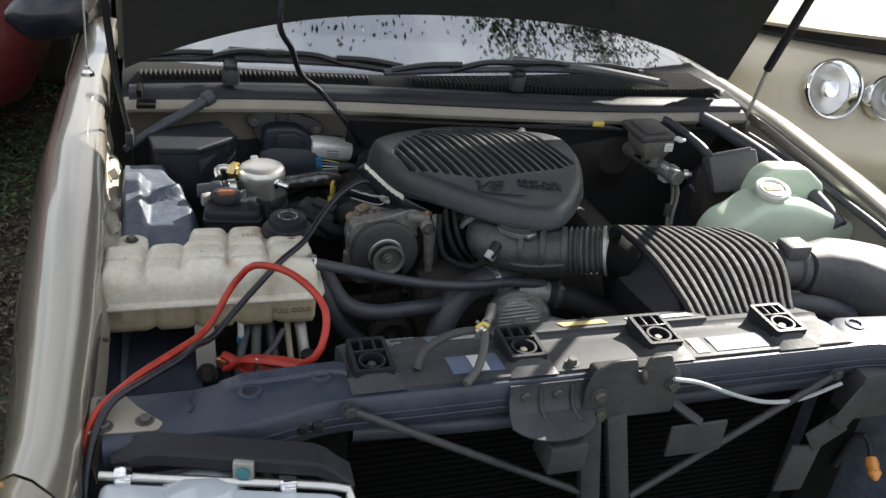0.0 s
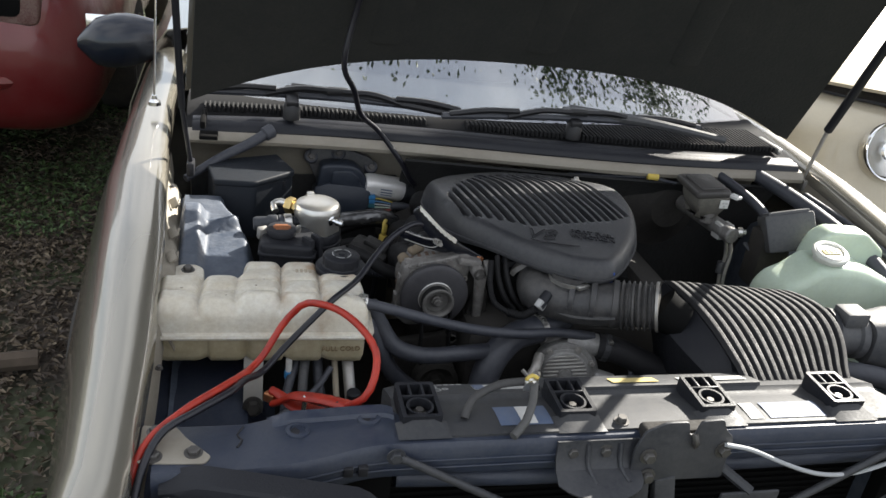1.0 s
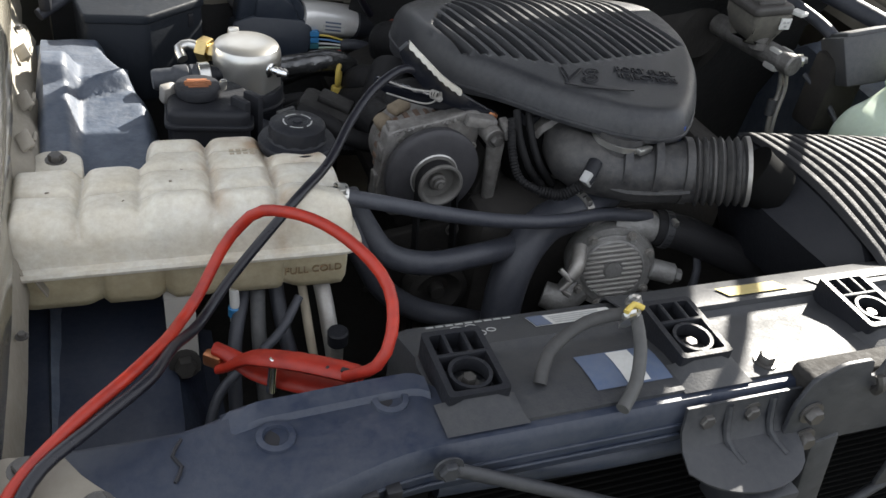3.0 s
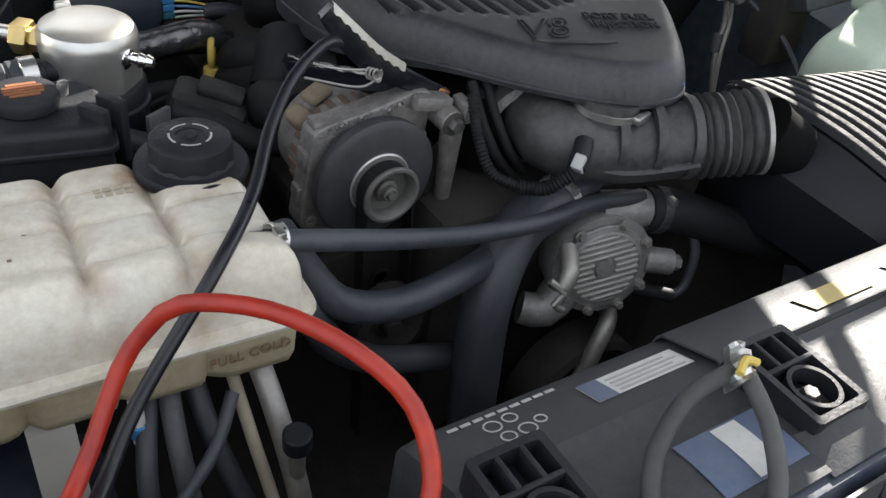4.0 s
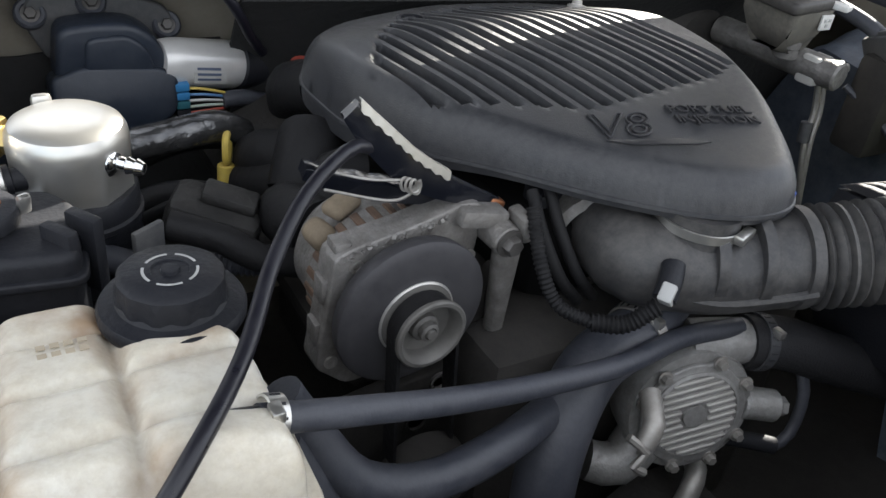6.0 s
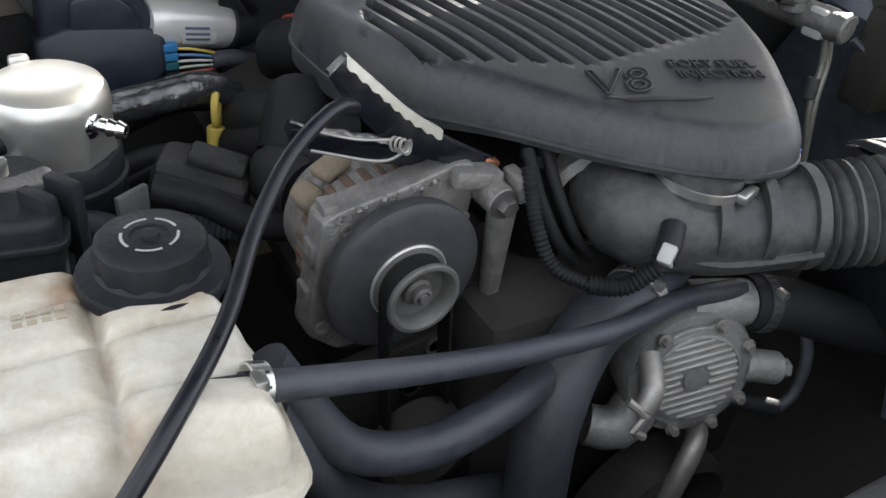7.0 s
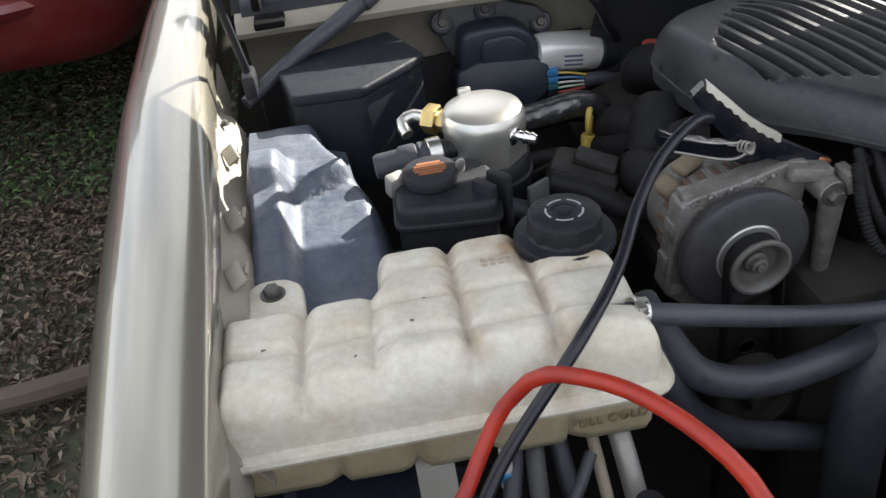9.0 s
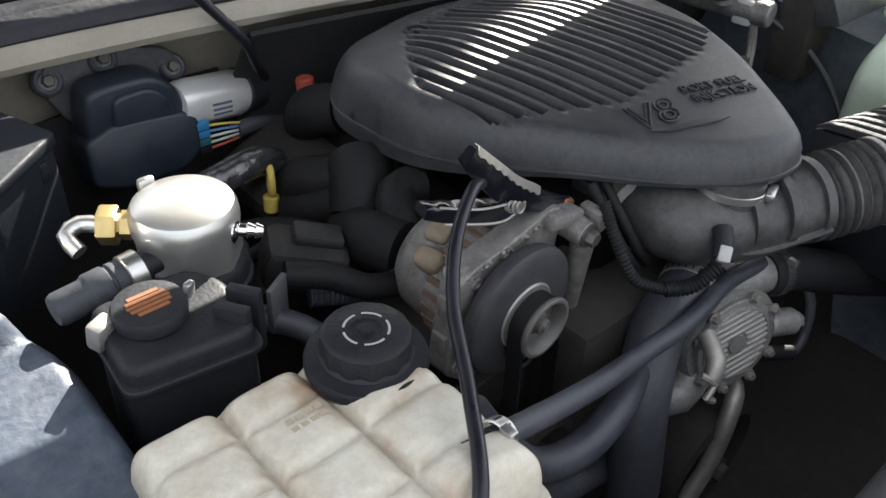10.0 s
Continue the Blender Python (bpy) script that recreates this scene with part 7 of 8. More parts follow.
tube(bm, [hood_point(0.27, 0.62, -0.012), hood_point(0.245, 0.35, -0.018), (0.222, 1.79, 1.140), (0.251, 1.823, 1.072), (0.278, 1.877, 1.002), (0.329, 1.926, 0.948), (0.385, 1.927, 0.880), (0.414, 1.950, 0.830), (0.436, 1.970, 0.800)], 0.0062, 12)
single("washer_hose", bm, CABLE, "thin black hose hanging from the hood into the bay", "hose")

# ---- brake side ----
brake = thing("brake_master_cylinder", (1.12, 1.74, 0.74), "dusty brake master cylinder with dark reservoir", "brake cylinder")
bm = B()
LIDTOP = [(1.031, 1.688), (1.128, 1.702), (1.130, 1.818), (1.036, 1.812)]
slab(bm, rounded(LIDTOP, 0.014, 5), 0.903, 0.919, 0.005, None, 3)
part("reservoir_lid", bm, material("brown_black_lid", (0.030, 0.028, 0.027), 0.45, dust=0.4, dust_colour=(0.11, 0.10, 0.09), bump=0.15), brake, "black wedge lid with raised rim")
bm = B()
slab(bm, rounded([(1.048, 1.706), (1.116, 1.716), (1.118, 1.80), (1.050, 1.796)], 0.010, 5), 0.916, 0.924, 0.003)
part("lid_crown", bm, bpy.data.materials["brown_black_lid"], brake)
bm = B()
box(bm, (1.134, 1.700, 0.908), (0.022, 0.026, 0.008), 0.003, pose(0, 0, 0, 0, 0, 20))
part("lid_tab", bm, WHITE, brake, "white lid tab")
bm = B()
loops = []
for z, k in ((0.904, 0.0), (0.885, 0.004), (0.868, 0.016), (0.852, 0.030), (0.846, 0.040)):
    loops.append([Vector((p.x, p.y, z)) for p in inset(rounded([(1.042, 1.694), (1.128, 1.698), (1.128, 1.79), (1.044, 1.79)], 0.012, 4), k * 0.7)])
rings(bm, loops)
bres = part("reservoir", bm, material("smoky_plastic", (0.10, 0.096, 0.085), 0.42, dust=0.4), brake, "smoky translucent reservoir")
bm = B()
box(bm, (1.108, 1.6955, 0.890), (0.022, 0.003, 0.020), 0.0004)
lbl = part("label", bm, WHITE, bres)
for dx, dz in ((-0.004, 0.003), (0.004, 0.003), (0.0, -0.004)):
    bm = B()
    box(bm, (1.108 + dx, 1.6935, 0.890 + dz), (0.005, 0.001, 0.004), 0.0002)
    part("print_bar", bm, PRINT, lbl)
bm = B()
rod(bm, (1.13, 1.66, 0.825), (1.10, 1.86, 0.825), 0.020)
rod(bm, (1.095, 1.73, 0.83), (1.095, 1.73, 0.856), 0.017)
part("cylinder", bm, CAST, brake)
bm = B()
box(bm, (1.127, 1.70, 0.822), (0.040, 0.030, 0.040), 0.005, pose(0, 0, 0, 0, 4, 8))
vblock = part("valve_block", bm, material("pale_casting", (0.56, 0.55, 0.52), 0.5, 0.3, dust=0.2), brake, "pale cast valve block with round hole")
bm = B()
revolve(bm, (1.128, 1.6855, 0.824), (0.1, -1, 0.1), [(0.0075, 0), (0.007, 0.001), (0.0055, 0.0012), (0.005, 0.0004), (0.001, 0.0004)], 18)
part("hole", bm, EMBOSS, vblock)
bm = B()
revolve(bm, (1.166, 1.695, 0.820), (0.9, -0.4, 0.2), [(0.012, 0), (0.012, 0.010), (0.007, 0.012), (0.006, 0.018)], 14)
part("brake_union", bm, ZINC, brake)
for dx in (0.0, 0.012):
    bm = B()
    tube(bm, [(1.14 + dx, 1.695, 0.80), (1.148 + dx, 1.69, 0.76), (1.14 + dx, 1.68, 0.71), (1.15, 1.66, 0.62)], 0.0045, 8)
    part("brake_line", bm, STEEL, brake)
bm = B()
rod(bm, (1.142, 1.69, 0.745), (1.140, 1.685, 0.715), 0.009)
part("line_union", bm, GREYP, brake)
booster = thing("brake_booster", (1.08, 1.92, 0.70), "large black brake booster drum", "brake booster")
bm = B()
revolve(bm, (1.07, 1.975, 0.80), (0.05, -1, 0), [(0.10, 0), (0.125, 0.015), (0.128, 0.05), (0.118, 0.075), (0.06, 0.095), (0.05, 0.11)], 48)
part("drum", bm, DARK, booster)
relay = thing("relay_box", (1.22, 1.62, 0.80), "tilted dusty black relay box with side tabs", "relay box")
RM = Matrix.Translation((1.238, 1.622, 0.858)) @ pose(0, 0, 0, -20, 22, 62)
bm = B()
box(bm, (0, 0, 0), (0.115, 0.105, 0.085), 0.006)
box(bm, (-0.003, 0.0, 0.043), (0.100, 0.088, 0.010), 0.003)
bmesh.ops.transform(bm, matrix=RM, verts=bm.verts)
part("case", bm, GREYP, relay)
for k in range(4):
    bm = B()
    box(bm, (0.060, -0.036 + 0.024 * k, 0.004), (0.012, 0.014, 0.040), 0.002)
    bmesh.ops.transform(bm, matrix=RM, verts=bm.verts)
    part("tab", bm, GREYP, relay)
bm = B()
box(bm, (1.225, 1.65, 0.78), (0.08, 0.06, 0.14), 0.01)
part("bracket", bm, DARK, relay)
bm = B()
tube(bm, [(1.262, 1.915, 0.912), (1.285, 1.88, 0.903), (1.305, 1.76, 0.90), (1.325, 1.63, 0.89), (1.36, 1.5, 0.86), (1.38, 1.40, 0.82)], 0.017, 16)
single("wiring_harness", bm, RUBBER, "thick black taped wiring harness along the fender", "wire")
bm = B()
tube(bm, [(1.40, 1.80, 0.875), (1.412, 1.65, 0.87), (1.41, 1.45, 0.86), (1.40, 1.25, 0.845), (1.36, 1.1, 0.82)], 0.009, 12)
single("fender_cable", bm, RUBBER, "black cable clipped along the fender", "wire")
bm = B()
tube(bm, [(1.165, 1.90, 0.905), (1.178, 1.86, 0.902), (1.20, 1.76, 0.89), (1.215, 1.68, 0.87), (1.23, 1.60, 0.82)], 0.011, 12)
single("wiring_harness", bm, RUBBER, "thin black taped wiring harness from the cowl", "wire")
bm = B()
box(bm, (1.268, 1.886, 0.918), (0.022, 0.014, 0.016), 0.003)
single("orange_clip", bm, material("orange_plastic", (0.62, 0.13, 0.03), 0.5), "small orange plastic clip on the cowl", "clip")
bm = B()
tube(bm, [(0.80, 1.90, 0.872), (0.92, 1.88, 0.878), (1.0, 1.86, 0.885), (1.06, 1.84, 0.88)], 0.004, 8)
single("throttle_cable", bm, RUBBER, "thin black cable across the firewall", "cable")
bm = B()
rod(bm, (0.985, 1.852, 0.892), (1.012, 1.846, 0.892), 0.008)
single("yellow_tag", bm, YELLOW, "small yellow cable tag", "tag")
bm = B()
tube(bm, [(1.18, 1.68, 0.80), (1.21, 1.62, 0.76), (1.22, 1.56, 0.70), (1.20, 1.5, 0.62)], 0.005, 8)
single("brake_wire", bm, RUBBER, "thin black wire below the relay box", "wire")

bottle = thing("washer_bottle", (1.25, 1.46, 0.62), "pale green translucent washer bottle with white cap", "washer bottle")
bm = B()
WB = frame_of((0, 1.505, 0), (1, 0, 0), (0, -1, 0))
o = [(1.09, 0.62), (1.085, 0.800), (1.105, 0.832), (1.145, 0.850), (1.165, 0.868), (1.180, 0.878), (1.240, 0.880), (1.290, 0.872), (1.37, 0.840), (1.435, 0.818), (1.44, 0.62)]
slab(bm, rounded(o, 0.022, 6), 0.0, 0.105, 0.020, WB, 5)
part("bottle_body", bm, GREEN, bottle, "", 60)
bm = B()
slab(bm, rounded([(1.198, 0.85), (1.212, 0.902), (1.240, 0.924), (1.330, 0.920), (1.385, 0.880), (1.395, 0.82)], 0.012, 5), -0.03, 0.022, 0.010, WB, 4)
part("raised_shoulder", bm, GREEN, bottle, "", 60)
bm = B()
revolve(bm, (1.212, 1.443, 0.886), (-0.05, -0.22, 1), [(0.030, -0.03), (0.030, 0.004), (0.037, 0.005), (0.038, 0.012), (0.035, 0.016), (0.026, 0.017), (0.024, 0.0145), (0.001, 0.0145)], 40)
wcap = part("filler_cap", bm, material("pale_cap", (0.58, 0.59, 0.53), 0.45, dust=0.3), bottle, "pale push-on cap")
bm = B()
FC = frame_of((1.2113, 1.4398, 0.9005), (1, -0.05, 0.04), (-0.05, -0.22, 1))
slab(bm, rounded([(-0.020, -0.009), (0.020, -0.009), (0.020, 0.009), (-0.020, 0.009)], 0.006, 4), 0, 0.0014, 0.0004, FC)
part("cap_print", bm, YLABEL, wcap)
for dx in (-0.010, 0.0, 0.010):
    bm = B()
    box(bm, FC @ Vector((dx, 0, 0.0017)), (0.005, 0.009, 0.001), 0.0, FC.to_3x3().to_4x4())
    part("print_bar", bm, EMBOSS, wcap)
bm = B()
revolve(bm, (1.2112, 1.4396, 0.9022), (-0.05, -0.22, 1), [(0.031, 0), (0.031, 0.0012), (0.029, 0.0012), (0.029, 0)], 36, False, False)
part("cap_ring", bm, PRINT, wcap)

# ---- jumper cables ----
leads = thing("jumper_cable_black", (0.33, 1.47, 0.92), "black jumper cable with chrome-jawed clamp on the alternator bracket", "jumper cable")
leads.name = "jumper_cable"
bm = B()
tube(bm, [(0.364, 1.502, 0.908), (0.350, 1.496, 0.918), (0.330, 1.486, 0.921), (0.292, 1.460, 0.909), (0.255, 1.421, 0.888), (0.217, 1.362, 0.872), (0.165, 1.297, 0.866), (0.096, 1.250, 0.816), (0.057, 1.201, 0.800), (0.030, 1.152, 0.820), (0.010, 1.105, 0.833), (-0.032, 1.060, 0.838), (-0.078, 1.015, 0.834), (-0.101, 0.960, 0.800), (-0.107, 0.900, 0.735), (-0.104, 0.840, 0.653), (-0.098, 0.781, 0.571)], 0.0053, 16)
part("cable", bm, CABLE, leads)


def clamp_half(a, b, w, mat, parent, name, up):
    """A pressed handle and jaw from a to b, a channel open to one side."""
    bm = B()
    a, b = Vector(a), Vector(b)
    t = (b - a).normalized()
    side = t.cross(Vector(up)).normalized()
    n = side.cross(t)
    loops = []
    for i in range(22):
        k = i / 21
        c = a.lerp(b, k) + n * (0.006 * math.sin(math.pi * k) - 0.014 * smooth01((k - 0.7) / 0.3))
        ww = w * (1 - 0.45 * smooth01((k - 0.6) / 0.4)) * (0.75 + 0.25 * smooth01(k / 0.08))
        hh = 0.006 + 0.0012 * (1 if (k < 0.5 and i % 2) else 0)
        loops.append([c + side * ww * math.cos(q) + n * hh * math.sin(q) for q in [2 * math.pi * j / 16 for j in range(16)]])
    rings(bm, loops)
    return part(name, bm, mat, parent)


gloss = material("gloss_black_grip", (0.006, 0.007, 0.011), 0.22, coat=0.3)


def pressed_handle(pts, depth, width, name, mat, parent):
    """A handle and jaw pressed from sheet: a rounded channel that follows pts, deepest in the middle."""
    line = spline(pts, 0.004)
    loops = []
    for i, p in enumerate(line):
        k = i / (len(line) - 1)
        t = (line[min(i + 1, len(line) - 1)] - line[max(i - 1, 0)]).normalized()
        side = t.cross(Vector((0, 0, 1))).normalized()
        up = side.cross(t)
        w = width * (1 - 0.35 * smooth01((k - 0.6) / 0.4))
        d = depth * (0.32 + 0.68 * math.sin(math.pi * min(1.0, 0.12 + 0.95 * k)) ** 0.8)
        ridge = 0.0007 * math.sin(i * 1.3) if k < 0.45 else 0.0
        loops.append([p + side * w * a + up * (d * b + ridge * (b > -0.3)) for a, b in ((-1, -1), (-1, -0.12), (-0.8, 0.0), (0, 0.05), (0.8, 0.0), (1, -0.12), (1, -1), (0.6, -0.9), (-0.6, -0.9))])
    rings(bm := B(), loops)
    return part(name, bm, mat, parent)


UPPER = [(0.344, 1.501, 0.951), (0.367, 1.497, 0.929), (0.394, 1.495, 0.904), (0.428, 1.496, 0.880), (0.454, 1.499, 0.864), (0.477, 1.501, 0.851)]
pressed_handle(UPPER, 0.024, 0.0055, "clamp_handle", gloss, leads)
pressed_handle([(0.317, 1.528, 0.893), (0.355, 1.522, 0.881), (0.400, 1.516, 0.869), (0.435, 1.512, 0.860), (0.462, 1.512, 0.850)], 0.016, 0.0085, "clamp_handle", gloss, leads)
# bright strip along the upper handle: sunlight on its crest put into colour
bm = B()
crest = spline(UPPER, 0.003)
half = crest[:int(len(crest) * 0.62)]
grid = []
for i, p in enumerate(half):
    w = 0.0050 + 0.0012 * math.sin(i * 0.9) + 0.0008 * math.sin(i * 2.3)
    grid.append([p + Vector((0.0004, -0.0068, -0.0040 - 0.0012 * math.sin(i * 1.7))), p + Vector((0.0016, -0.0052, 0.0034)), p + Vector((0.0018, -0.0052 + w, 0.0036))])
sheet(bm, grid, 0.0008)
part("sunlit_crest", bm, SHINY, leads, "bright strip, the sunlit crest put into colour")
bm = B()
spr = [(0.378 + 0.0034 * math.cos(a) + 0.0004 * a, 1.486 - 0.0004 * a, 0.888 + 0.0052 * math.sin(a)) for a in np.linspace(0.6, 6.4 * math.pi, 60)]
tube(bm, [(0.322, 1.512, 0.896), (0.352, 1.494, 0.892)] + spr + [(0.384, 1.484, 0.879), (0.368, 1.490, 0.873), (0.325, 1.508, 0.880)], 0.0012, 6, 0.003)
part("clamp_spring", bm, STEEL, leads)
bm = B()
revolve(bm, (0.391, 1.4885, 0.879), (0.1, -1, 0.25), [(0.0042, -0.010), (0.0042, 0.0012), (0.0034, 0.0020), (0.0024, 0.0020), (0.0022, 0.0008), (0.0004, 0.0008)], 18)
part("clamp_pivot", bm, STEEL, leads)
bm = B()
box(bm, (0.474, 1.501, 0.843), (0.016, 0.012, 0.015), 0.003, pose(0, 0, 0, 0, 25, 0))
part("clamp_jaw", bm, COPPER, leads)
bm = B()
box(bm, (0.450, 1.510, 0.846), (0.020, 0.012, 0.012), 0.003, pose(0, 0, 0, 0, 10, 0))
part("clamp_jaw", bm, COPPER, leads)

lead2 = thing("jumper_cable", (0.13, 1.16, 0.78), "red jumper cable with red clamp lying beside the tie bar", "jumper cable")
bm = B()
tube(bm, [(0.175, 1.097, 0.808), (0.196, 1.076, 0.838), (0.210, 1.086, 0.865), (0.215, 1.120, 0.888), (0.195, 1.155, 0.908), (0.163, 1.199, 0.913), (0.124, 1.234, 0.903), (0.104, 1.245, 0.880), (0.086, 1.243, 0.856), (0.059, 1.221, 0.818), (0.040, 1.196, 0.810), (0.025, 1.160, 0.822), (-0.006, 1.109, 0.836), (-0.053, 1.057, 0.838), (-0.097, 1.007, 0.822), (-0.114, 0.950, 0.775), (-0.114, 0.886, 0.691), (-0.110, 0.819, 0.608)], 0.0056, 16)
part("cable", bm, RED, lead2)
clamp_half((0.194, 1.108, 0.795), (0.072, 1.205, 0.752), 0.014, RED, lead2, "clamp_handle", (0.2, 0, 1))
clamp_half((0.190, 1.118, 0.765), (0.075, 1.212, 0.742), 0.014, RED, lead2, "clamp_handle", (0.2, 0, -1))
for k in range(3):
    bm = B()
    c = Vector((0.194, 1.108, 0.8035)).lerp(Vector((0.072, 1.205, 0.757)), 0.12 + 0.10 * k)
    box(bm, c + Vector((0, -0.006, -0.001)), (0.009, 0.006, 0.008), 0.002, pose(0, 0, 0, 0, 0, -38))
    part("grip_slot", bm, EMBOSS, lead2)
bm = B()
box(bm, (0.070, 1.208, 0.745), (0.02, 0.012, 0.016), 0.003, pose(0, 0, 0, 0, 0, -38))
part("clamp_jaw", bm, COPPER, lead2)
bm = B()
rod(bm, (0.122, 1.160, 0.782), (0.118, 1.152, 0.745), 0.005)
part("clamp_pivot", bm, CHROME, lead2)

# ---- neighbouring cars ----
gold = thing("parked_car", (2.9, 4.2, 0.0), "gold saloon with twin round headlamps, hood ajar, parked alongside", "car")
GX0, GX1, GY = 1.80, 3.54, 2.20
GM = (GX0 + GX1) / 2
bm = B()
rows = []
for x in np.linspace(GX0, GX1, 31):
    e = abs(x - GM) / (GX1 - GM)
    back = 0.54 * e ** 2 + 0.22 * smooth01((e - 0.80) / 0.2) ** 2
    rows.append([Vector((x, GY + back + dy, z)) for dy, z in ((0.10, 0.32), (0.0, 0.42), (-0.02, 0.54), (-0.005, 0.62), (0.03, 0.68), (0.06, 0.78), (0.10, 0.87), (0.16, 0.905), (0.24, 0.915))])
sheet(bm, rows, 0.006)
part("nose", bm, GOLDPAINT, gold)
for s in (-1, 1):
    bm = B()
    rows = []
    for y in np.linspace(GY + 0.74, 6.9, 20):
        x = GM + s * (GX1 - GM)
        rows.append([Vector((x - s * dx, y, z)) for dx, z in ((0.03, 0.25), (-0.02, 0.40), (-0.03, 0.60), (0.0, 0.80), (0.06, 0.93), (0.16, 0.975))])
    sheet(bm, rows, 0.006)
    part("flank", bm, GOLDPAINT, gold)
    for k, (dx, r) in enumerate(((0.50, 0.098), (0.345, 0.075))):
        c = Vector((GM + s * dx, GY + 0.02 + 0.72 * dx ** 2, 0.80))
        n = Vector((s * 0.18, -0.93, 0.30)).normalized()
        bm = B()
        revolve(bm, c, n, [(r, -0.03), (r * 1.06, 0.012), (r * 1.02, 0.022), (r * 0.97, 0.020)], 40, False, False)
        lampb = part("headlamp", bm, CHROME, gold, "round clear headlamp")
        bm = B()
        revolve(bm, c - n * 0.02, n, [(r * 0.95, 0.03), (r * 0.7, 0.005), (r * 0.3, -0.01), (0.001, -0.012)], 36, False, True)
        part("reflector", bm, ZINC, lampb)
        bm = B()
        revolve(bm, c, n, [(r * 0.97, 0.016), (r * 0.8, 0.028), (r * 0.45, 0.036), (0.001, 0.039)], 36, False, True)
        lens = part("lens", bm, CLEAR, lampb)
        lens.visible_shadow = False
        bm = B()
        revolve(bm, c + n * 0.0, n, [(r * 0.33, -0.01), (r * 0.36, 0.008), (r * 0.30, 0.016), (0.001, 0.018)], 24)
        part("projector", bm, CHROME, lampb)
    for y in (3.05, 5.9):
        bm = B()
        revolve(bm, (GM + s * 0.86, y, 0.32), (-s, 0, 0), [(0.2, 0), (0.30, 0), (0.32, 0.03), (0.32, 0.18), (0.2, 0.2)], 36)
        w = part("wheel", bm, TYRE, gold)
        bm = B()
        revolve(bm, (GM + s * 0.862, y, 0.32), (-s, 0, 0), [(0.02, -0.01), (0.08, 0.01), (0.19, 0.012), (0.21, 0.0), (0.21, 0.03)], 36)
        part("rim", bm, STEEL, w)
bm = B()
rows = []
for v in np.linspace(0, 1, 12):
    rows.append([Vector((x, GY + 0.13 + 0.46 * (abs(x - GM) / 0.75) ** 2 * (1 - v) + 1.37 * v, 0.995 + 0.085 * v + 0.03 * (1 - ((x - GM) / 0.75) ** 2) - 0.04 * (1 - v) ** 3)) for x in np.linspace(GM - 0.72, GM + 0.72, 21)])
sheet(bm, rows, 0.012)
part("hood", bm, GOLDPAINT, gold, "hood standing slightly ajar")
bm = B()
rows = []
for v in np.linspace(0, 1, 8):
    rows.append([Vector((x, GY + 0.17 + 0.46 * (abs(x - GM) / 0.75) ** 2 * (1 - v) + 1.30 * v, 0.925 + 0.08 * v)) for x in np.linspace(GM - 0.74, GM + 0.74, 15)])
sheet(bm, rows, 0.01)
part("bay_gap", bm, BLACK, gold)
bm = B()
box(bm, (GM, GY + 0.0, 0.60), (0.42, 0.05, 0.16), 0.05)
part("grille", bm, BLACK, gold)
bm = B()
tube(bm, [(GX0 + 0.03, GY + 0.40, 0.47), (GX0 + 0.15, GY + 0.14, 0.47), (GM - 0.4, GY - 0.012, 0.47), (GM, GY - 0.035, 0.47), (GM + 0.4, GY - 0.012, 0.47), (GX1 - 0.15, GY + 0.14, 0.47), (GX1 - 0.03, GY + 0.40, 0.47)], 0.016, 10)
part("bumper_strip", bm, CHROME, gold)
bm = B()
sheet(bm, [[Vector((x, 3.75 + 0.75 * k - 0.1 * (1 - ((x - GM) / 0.8) ** 2) * (1 - k), 1.03 + 0.40 * k)) for x in np.linspace(GM - 0.72 + 0.14 * k, GM + 0.72 - 0.14 * k, 9)] for k in np.linspace(0, 1, 6)], 0.005)
part("windscreen", bm, GLASS, gold)
bm = B()
sheet(bm, [[Vector((x, y, 1.43 - 0.02 * ((x - GM) / 0.6) ** 2 - 0.12 * smooth01((y - 5.4) / 0.9))) for x in np.linspace(GM - 0.6, GM + 0.6, 9)] for y in np.linspace(4.48, 6.3, 9)], 0.02)
part("roof", bm, GOLDPAINT, gold)
for s in (-1, 1):
    bm = B()
    sheet(bm, [[Vector((GM + s * 0.76, y, 0.93)), Vector((GM + s * (0.76 - 0.14 * k), y, 0.93 + 0.47 * k))] for y, k in ((3.8, 0.1), (4.4, 0.9), (4.8, 1), (5.6, 1), (6.2, 0.75), (6.6, 0.2))], 0.005)
    part("side_window", bm, GLASS, gold)
bm = B()
sheet(bm, [[Vector((x, y, z)) for x in np.linspace(GM - 0.74, GM + 0.74, 7)] for y, z in ((6.25, 1.31), (6.6, 1.05), (6.9, 1.0), (6.95, 0.7), (6.95, 0.3))], 0.006)
part("tail", bm, GOLDPAINT, gold)

red_car = thing("parked_car", (-1.75, 5.6, 0.0), "dark red car parked on the leaf-strewn soil", "car")
RX0, RX1, RY0, RY1 = -2.30, -0.53, 3.42, 7.7
bm = B()
loops = []
for z, d in ((0.34, 0.10), (0.37, 0.04), (0.45, 0.0), (0.60, -0.01), (0.72, 0.0), (0.92, 0.06), (1.0, 0.12)):
    loops.append([Vector((p.x, p.y, z)) for p in inset(rounded([(RX0, RY0), (RX1, RY0), (RX1, RY1), (RX0, RY1)], 0.30, 10), d)])
rings(bm, loops)
part("body_shell", bm, REDPAINT, red_car)
bm = B()
loops = []
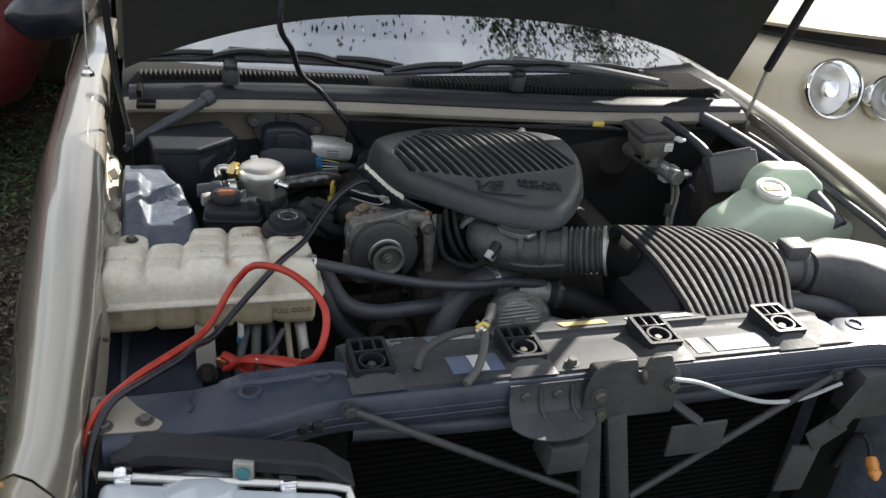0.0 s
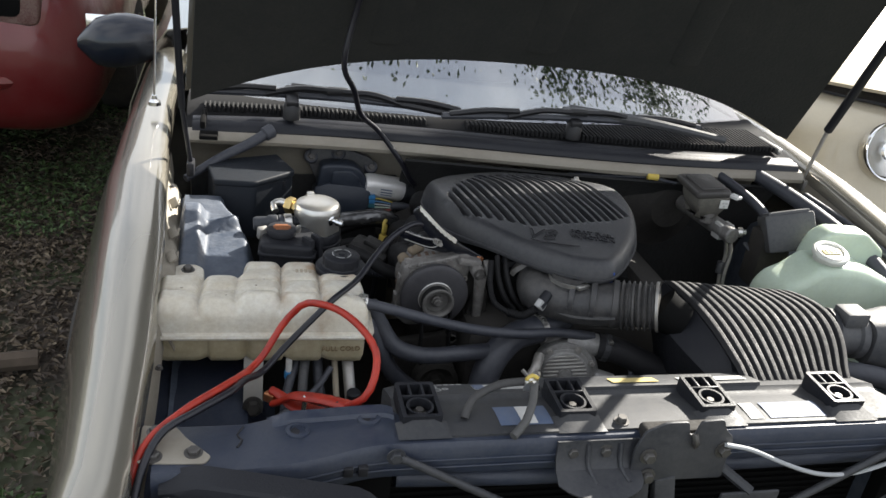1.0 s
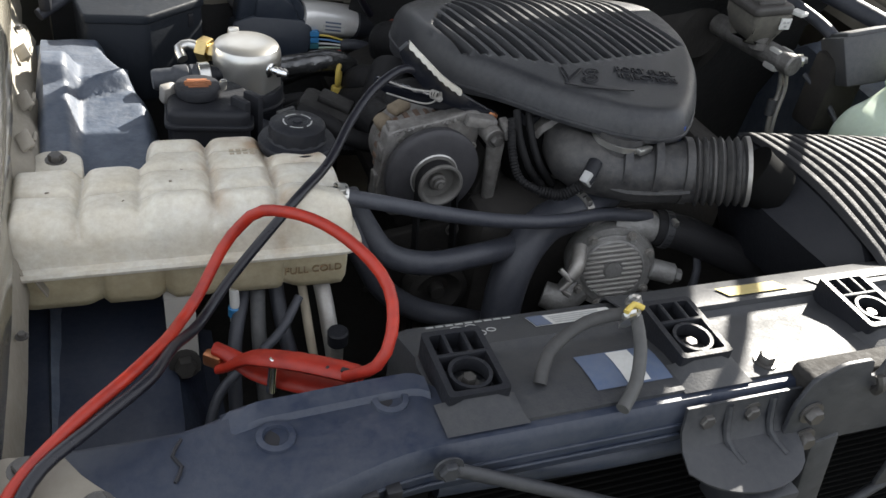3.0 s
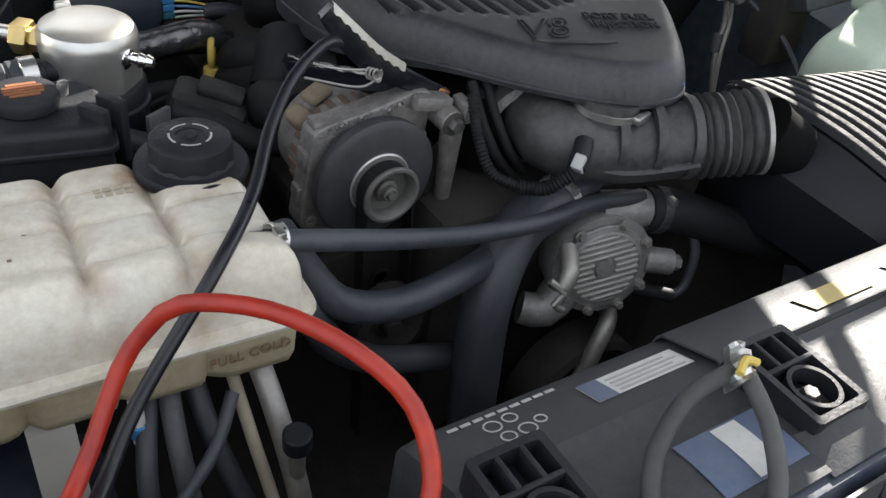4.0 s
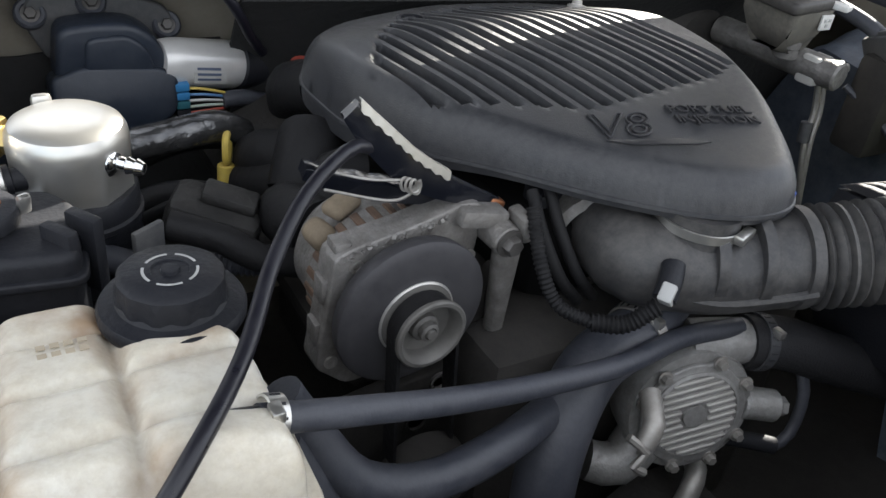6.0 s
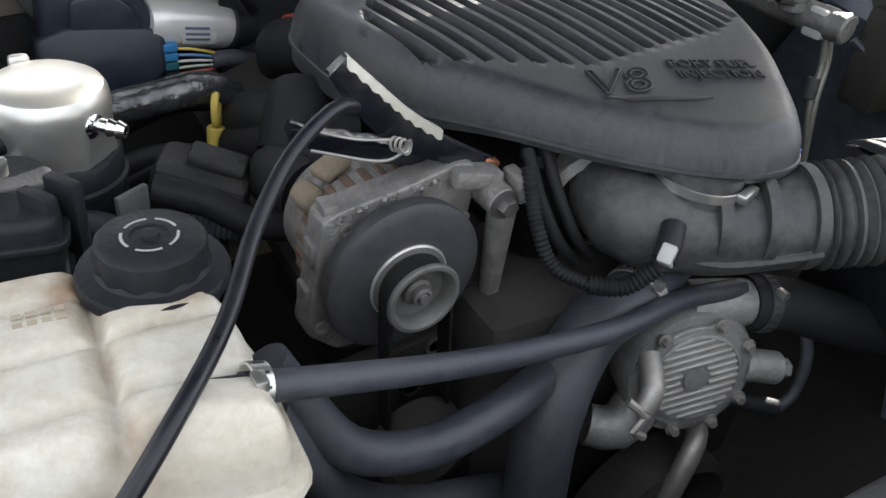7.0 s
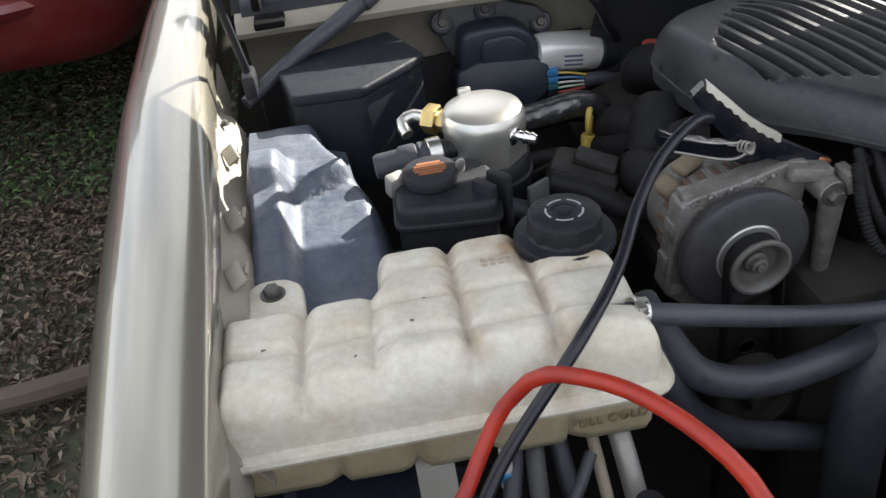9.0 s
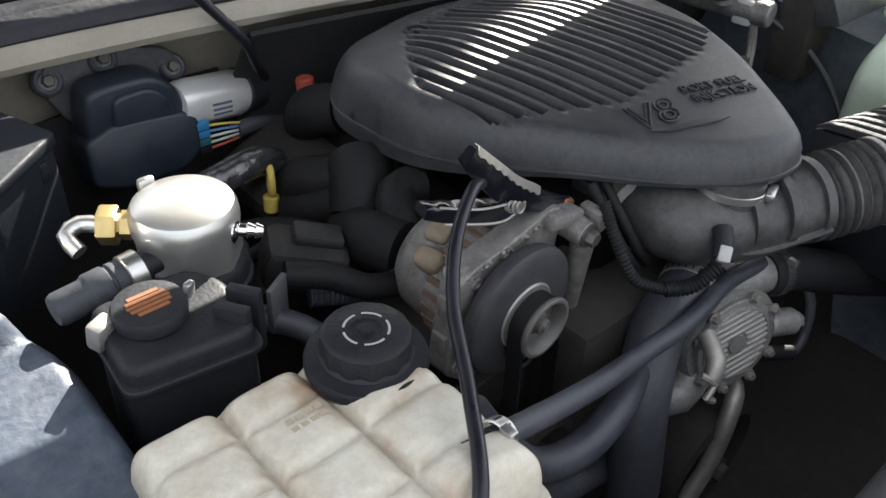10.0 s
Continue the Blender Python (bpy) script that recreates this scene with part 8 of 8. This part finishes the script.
for z, d in ((0.99, 0.14), (1.10, 0.20), (1.45, 0.36), (1.50, 0.44)):
    loops.append([Vector((p.x, p.y + 0.4, z)) for p in inset(rounded([(RX0, RY0 + 0.3), (RX1, RY0 + 0.3), (RX1, RY1 - 1.2), (RX0, RY1 - 1.2)], 0.3, 8), d)])
rings(bm, loops)
part("cabin", bm, GLASS, red_car)
bm = B()
box(bm, ((RX0 + RX1) / 2, 5.4, 1.50), (0.98, 2.2, 0.05), 0.02)
part("roof", bm, REDPAINT, red_car)
bm = B()
tube(bm, [(RX0 + 0.05, RY0 + 0.28, 0.56), (RX0 + 0.4, RY0 - 0.02, 0.56), (RX1 - 0.4, RY0 - 0.02, 0.56), (RX1 - 0.05, RY0 + 0.25, 0.56)], 0.03, 8)
part("bumper_moulding", bm, REDPAINT, red_car)
for x in (RX0 + 0.34, RX1 - 0.34):
    bm = B()
    slab(bm, rounded([(x - 0.17, 0.77), (x + 0.17, 0.77), (x + 0.19, 0.97), (x - 0.19, 0.97)], 0.03, 4), -0.06, 0.012, 0.01, frame_of((0, RY0 + 0.03, 0), (1, 0, 0), (0, -1, 0)))
    surround = part("lamp_surround", bm, material("faded_red_plastic", (0.09, 0.03, 0.028), 0.5, dust=0.4), red_car, "faded red lamp surround")
    bm = B()
    slab(bm, rounded([(x - 0.11, 0.80), (x + 0.11, 0.80), (x + 0.12, 0.93), (x - 0.12, 0.93)], 0.03, 4), 0.0, 0.016, 0.002, frame_of((0, RY0 + 0.03, 0), (1, 0, 0), (0, -1, 0)))
    part("lamp_opening", bm, VOID, surround, "empty black lamp opening")
for x, s in ((RX0, 1), (RX1, -1)):
    for y in (4.95, 7.2):
        bm = B()
        revolve(bm, (x - s * 0.01, y, 0.31), (s, 0, 0), [(0.2, 0), (0.29, 0), (0.31, 0.03), (0.31, 0.18), (0.2, 0.2)], 36)
        w = part("wheel", bm, TYRE, red_car, "dusty black tyre")
        bm = B()
        revolve(bm, (x - s * 0.012, y, 0.31), (s, 0, 0), [(0.02, -0.01), (0.08, 0.01), (0.19, 0.012), (0.21, 0.0), (0.21, 0.03)], 30)
        part("rim", bm, STEEL, w)

# a branch lying on the ground beside the car
bm = B()
tube(bm, [(-0.55, 2.35, 0.05), (-0.9, 2.3, 0.06), (-1.4, 2.4, 0.05), (-2.0, 2.35, 0.04)], (0.03, 0.02), 8)
single("fallen_branch", bm, BARK, "fallen dark branch on the ground", "branch")

# ---- the tree overhead ----
tree = thing("tree", (6.2, 10.5, 0.0), "tall leafy tree whose branches hang over the car", "tree")
rnd = random.Random(11)
bm = B()
ROOT, HEAD = Vector((6.2, 10.5, -0.1)), Vector((5.2, 9.2, 9.2))
tube(bm, [ROOT, (6.15, 10.4, 2.2), (5.9, 10.1, 4.6), (5.6, 9.7, 7.0), HEAD], (0.28, 0.10), 14, 0.3)
part("trunk", bm, BARK, tree)
tips = []
for k in range(34):
    a = rnd.uniform(0, 2 * math.pi)
    start = Vector((6.0, 10.2, 3.6)).lerp(HEAD, rnd.uniform(0.25, 1.0))
    reach = rnd.uniform(1.8, 3.6)
    if k < 27:
        end = Vector((rnd.uniform(0.6, 6.4), rnd.uniform(5.9, 8.8), rnd.uniform(6.2, 8.6)))
        end.y -= 0.45 * max(0.0, end.x - 3.2)
    else:
        end = start + Vector((math.cos(a) * reach, math.sin(a) * reach + 0.6, rnd.uniform(0.2, 1.8)))
    mid = start.lerp(end, 0.5) + Vector((0, 0, rnd.uniform(0.1, 0.6)))
    bm = B()
    tube(bm, [start, mid, end], (0.075, 0.015), 8, 0.2)
    part("limb", bm, BARK, tree)
    for _ in range(10):
        t = rnd.uniform(0.1, 1.0)
        tips.append(mid.lerp(end, t) + Vector((rnd.gauss(0, 0.40), rnd.gauss(0, 0.40), rnd.gauss(0, 0.25))))
# unseen leafy bough added so its shade bounds the sun band on the cover
bm = B()
SHADE_BOUGH = [Vector((6.05, 10.300, 3.5)), Vector((6.5, 8.000, 4.1)), Vector((6.35, 5.900, 4.1)), Vector((5.6, 5.362, 3.94)), Vector((5.15, 5.197, 3.905)), Vector((4.98, 5.132, 3.905)), Vector((4.86, 5.062, 3.905))]
tube(bm, SHADE_BOUGH, (0.075, 0.02), 8, 0.15)
part("limb", bm, BARK, tree)
# leaf clusters added out of view to shade the ground and the red car
for _ in range(34):
    tips.append(Vector((rnd.uniform(7.2, 10.4), rnd.uniform(9.9, 12.2), rnd.uniform(6.3, 7.6))))
verts, faces = [], []
for p in spline(SHADE_BOUGH[3:], 0.0008):
    p = p + Vector((rnd.uniform(-0.06, 0.06), rnd.uniform(-0.105, 0.105), rnd.uniform(-0.06, 0.06)))
    m = pose(p.x, p.y, p.z, rnd.uniform(-60, 60), rnd.uniform(-60, 60), rnd.uniform(0, 360))
    s = rnd.uniform(0.06, 0.10)
    k = len(verts)
    for q in ((-0.5, 0, 0), (0, 0.28, 0.06), (0.5, 0, 0), (0, -0.28, 0.06)):
        verts.append(m @ (Vector(q) * s))
    faces += [(k, k + 1, k + 2), (k, k + 2, k + 3)]
for c in tips:
    for _ in range(230):
        p = c + Vector((rnd.gauss(0, 0.30), rnd.gauss(0, 0.30), rnd.gauss(0, 0.16)))
        m = pose(p.x, p.y, p.z, rnd.uniform(-60, 60), rnd.uniform(-60, 60), rnd.uniform(0, 360))
        s = rnd.uniform(0.05, 0.10)
        k = len(verts)
        for q in ((-0.5, 0, 0), (0, 0.28, 0.06), (0.5, 0, 0), (0, -0.28, 0.06)):
            verts.append(m @ (Vector(q) * s))
        faces += [(k, k + 1, k + 2), (k, k + 2, k + 3)]
me = bpy.data.meshes.new("crown")
me.from_pydata(verts, [], faces)
me.materials.append(FOLIAGE)
ob = new("crown", me)
ob.parent = tree
ob.matrix_parent_inverse = Matrix.Translation(-tree.location)
tagged(ob, "", "", "", "stuff")
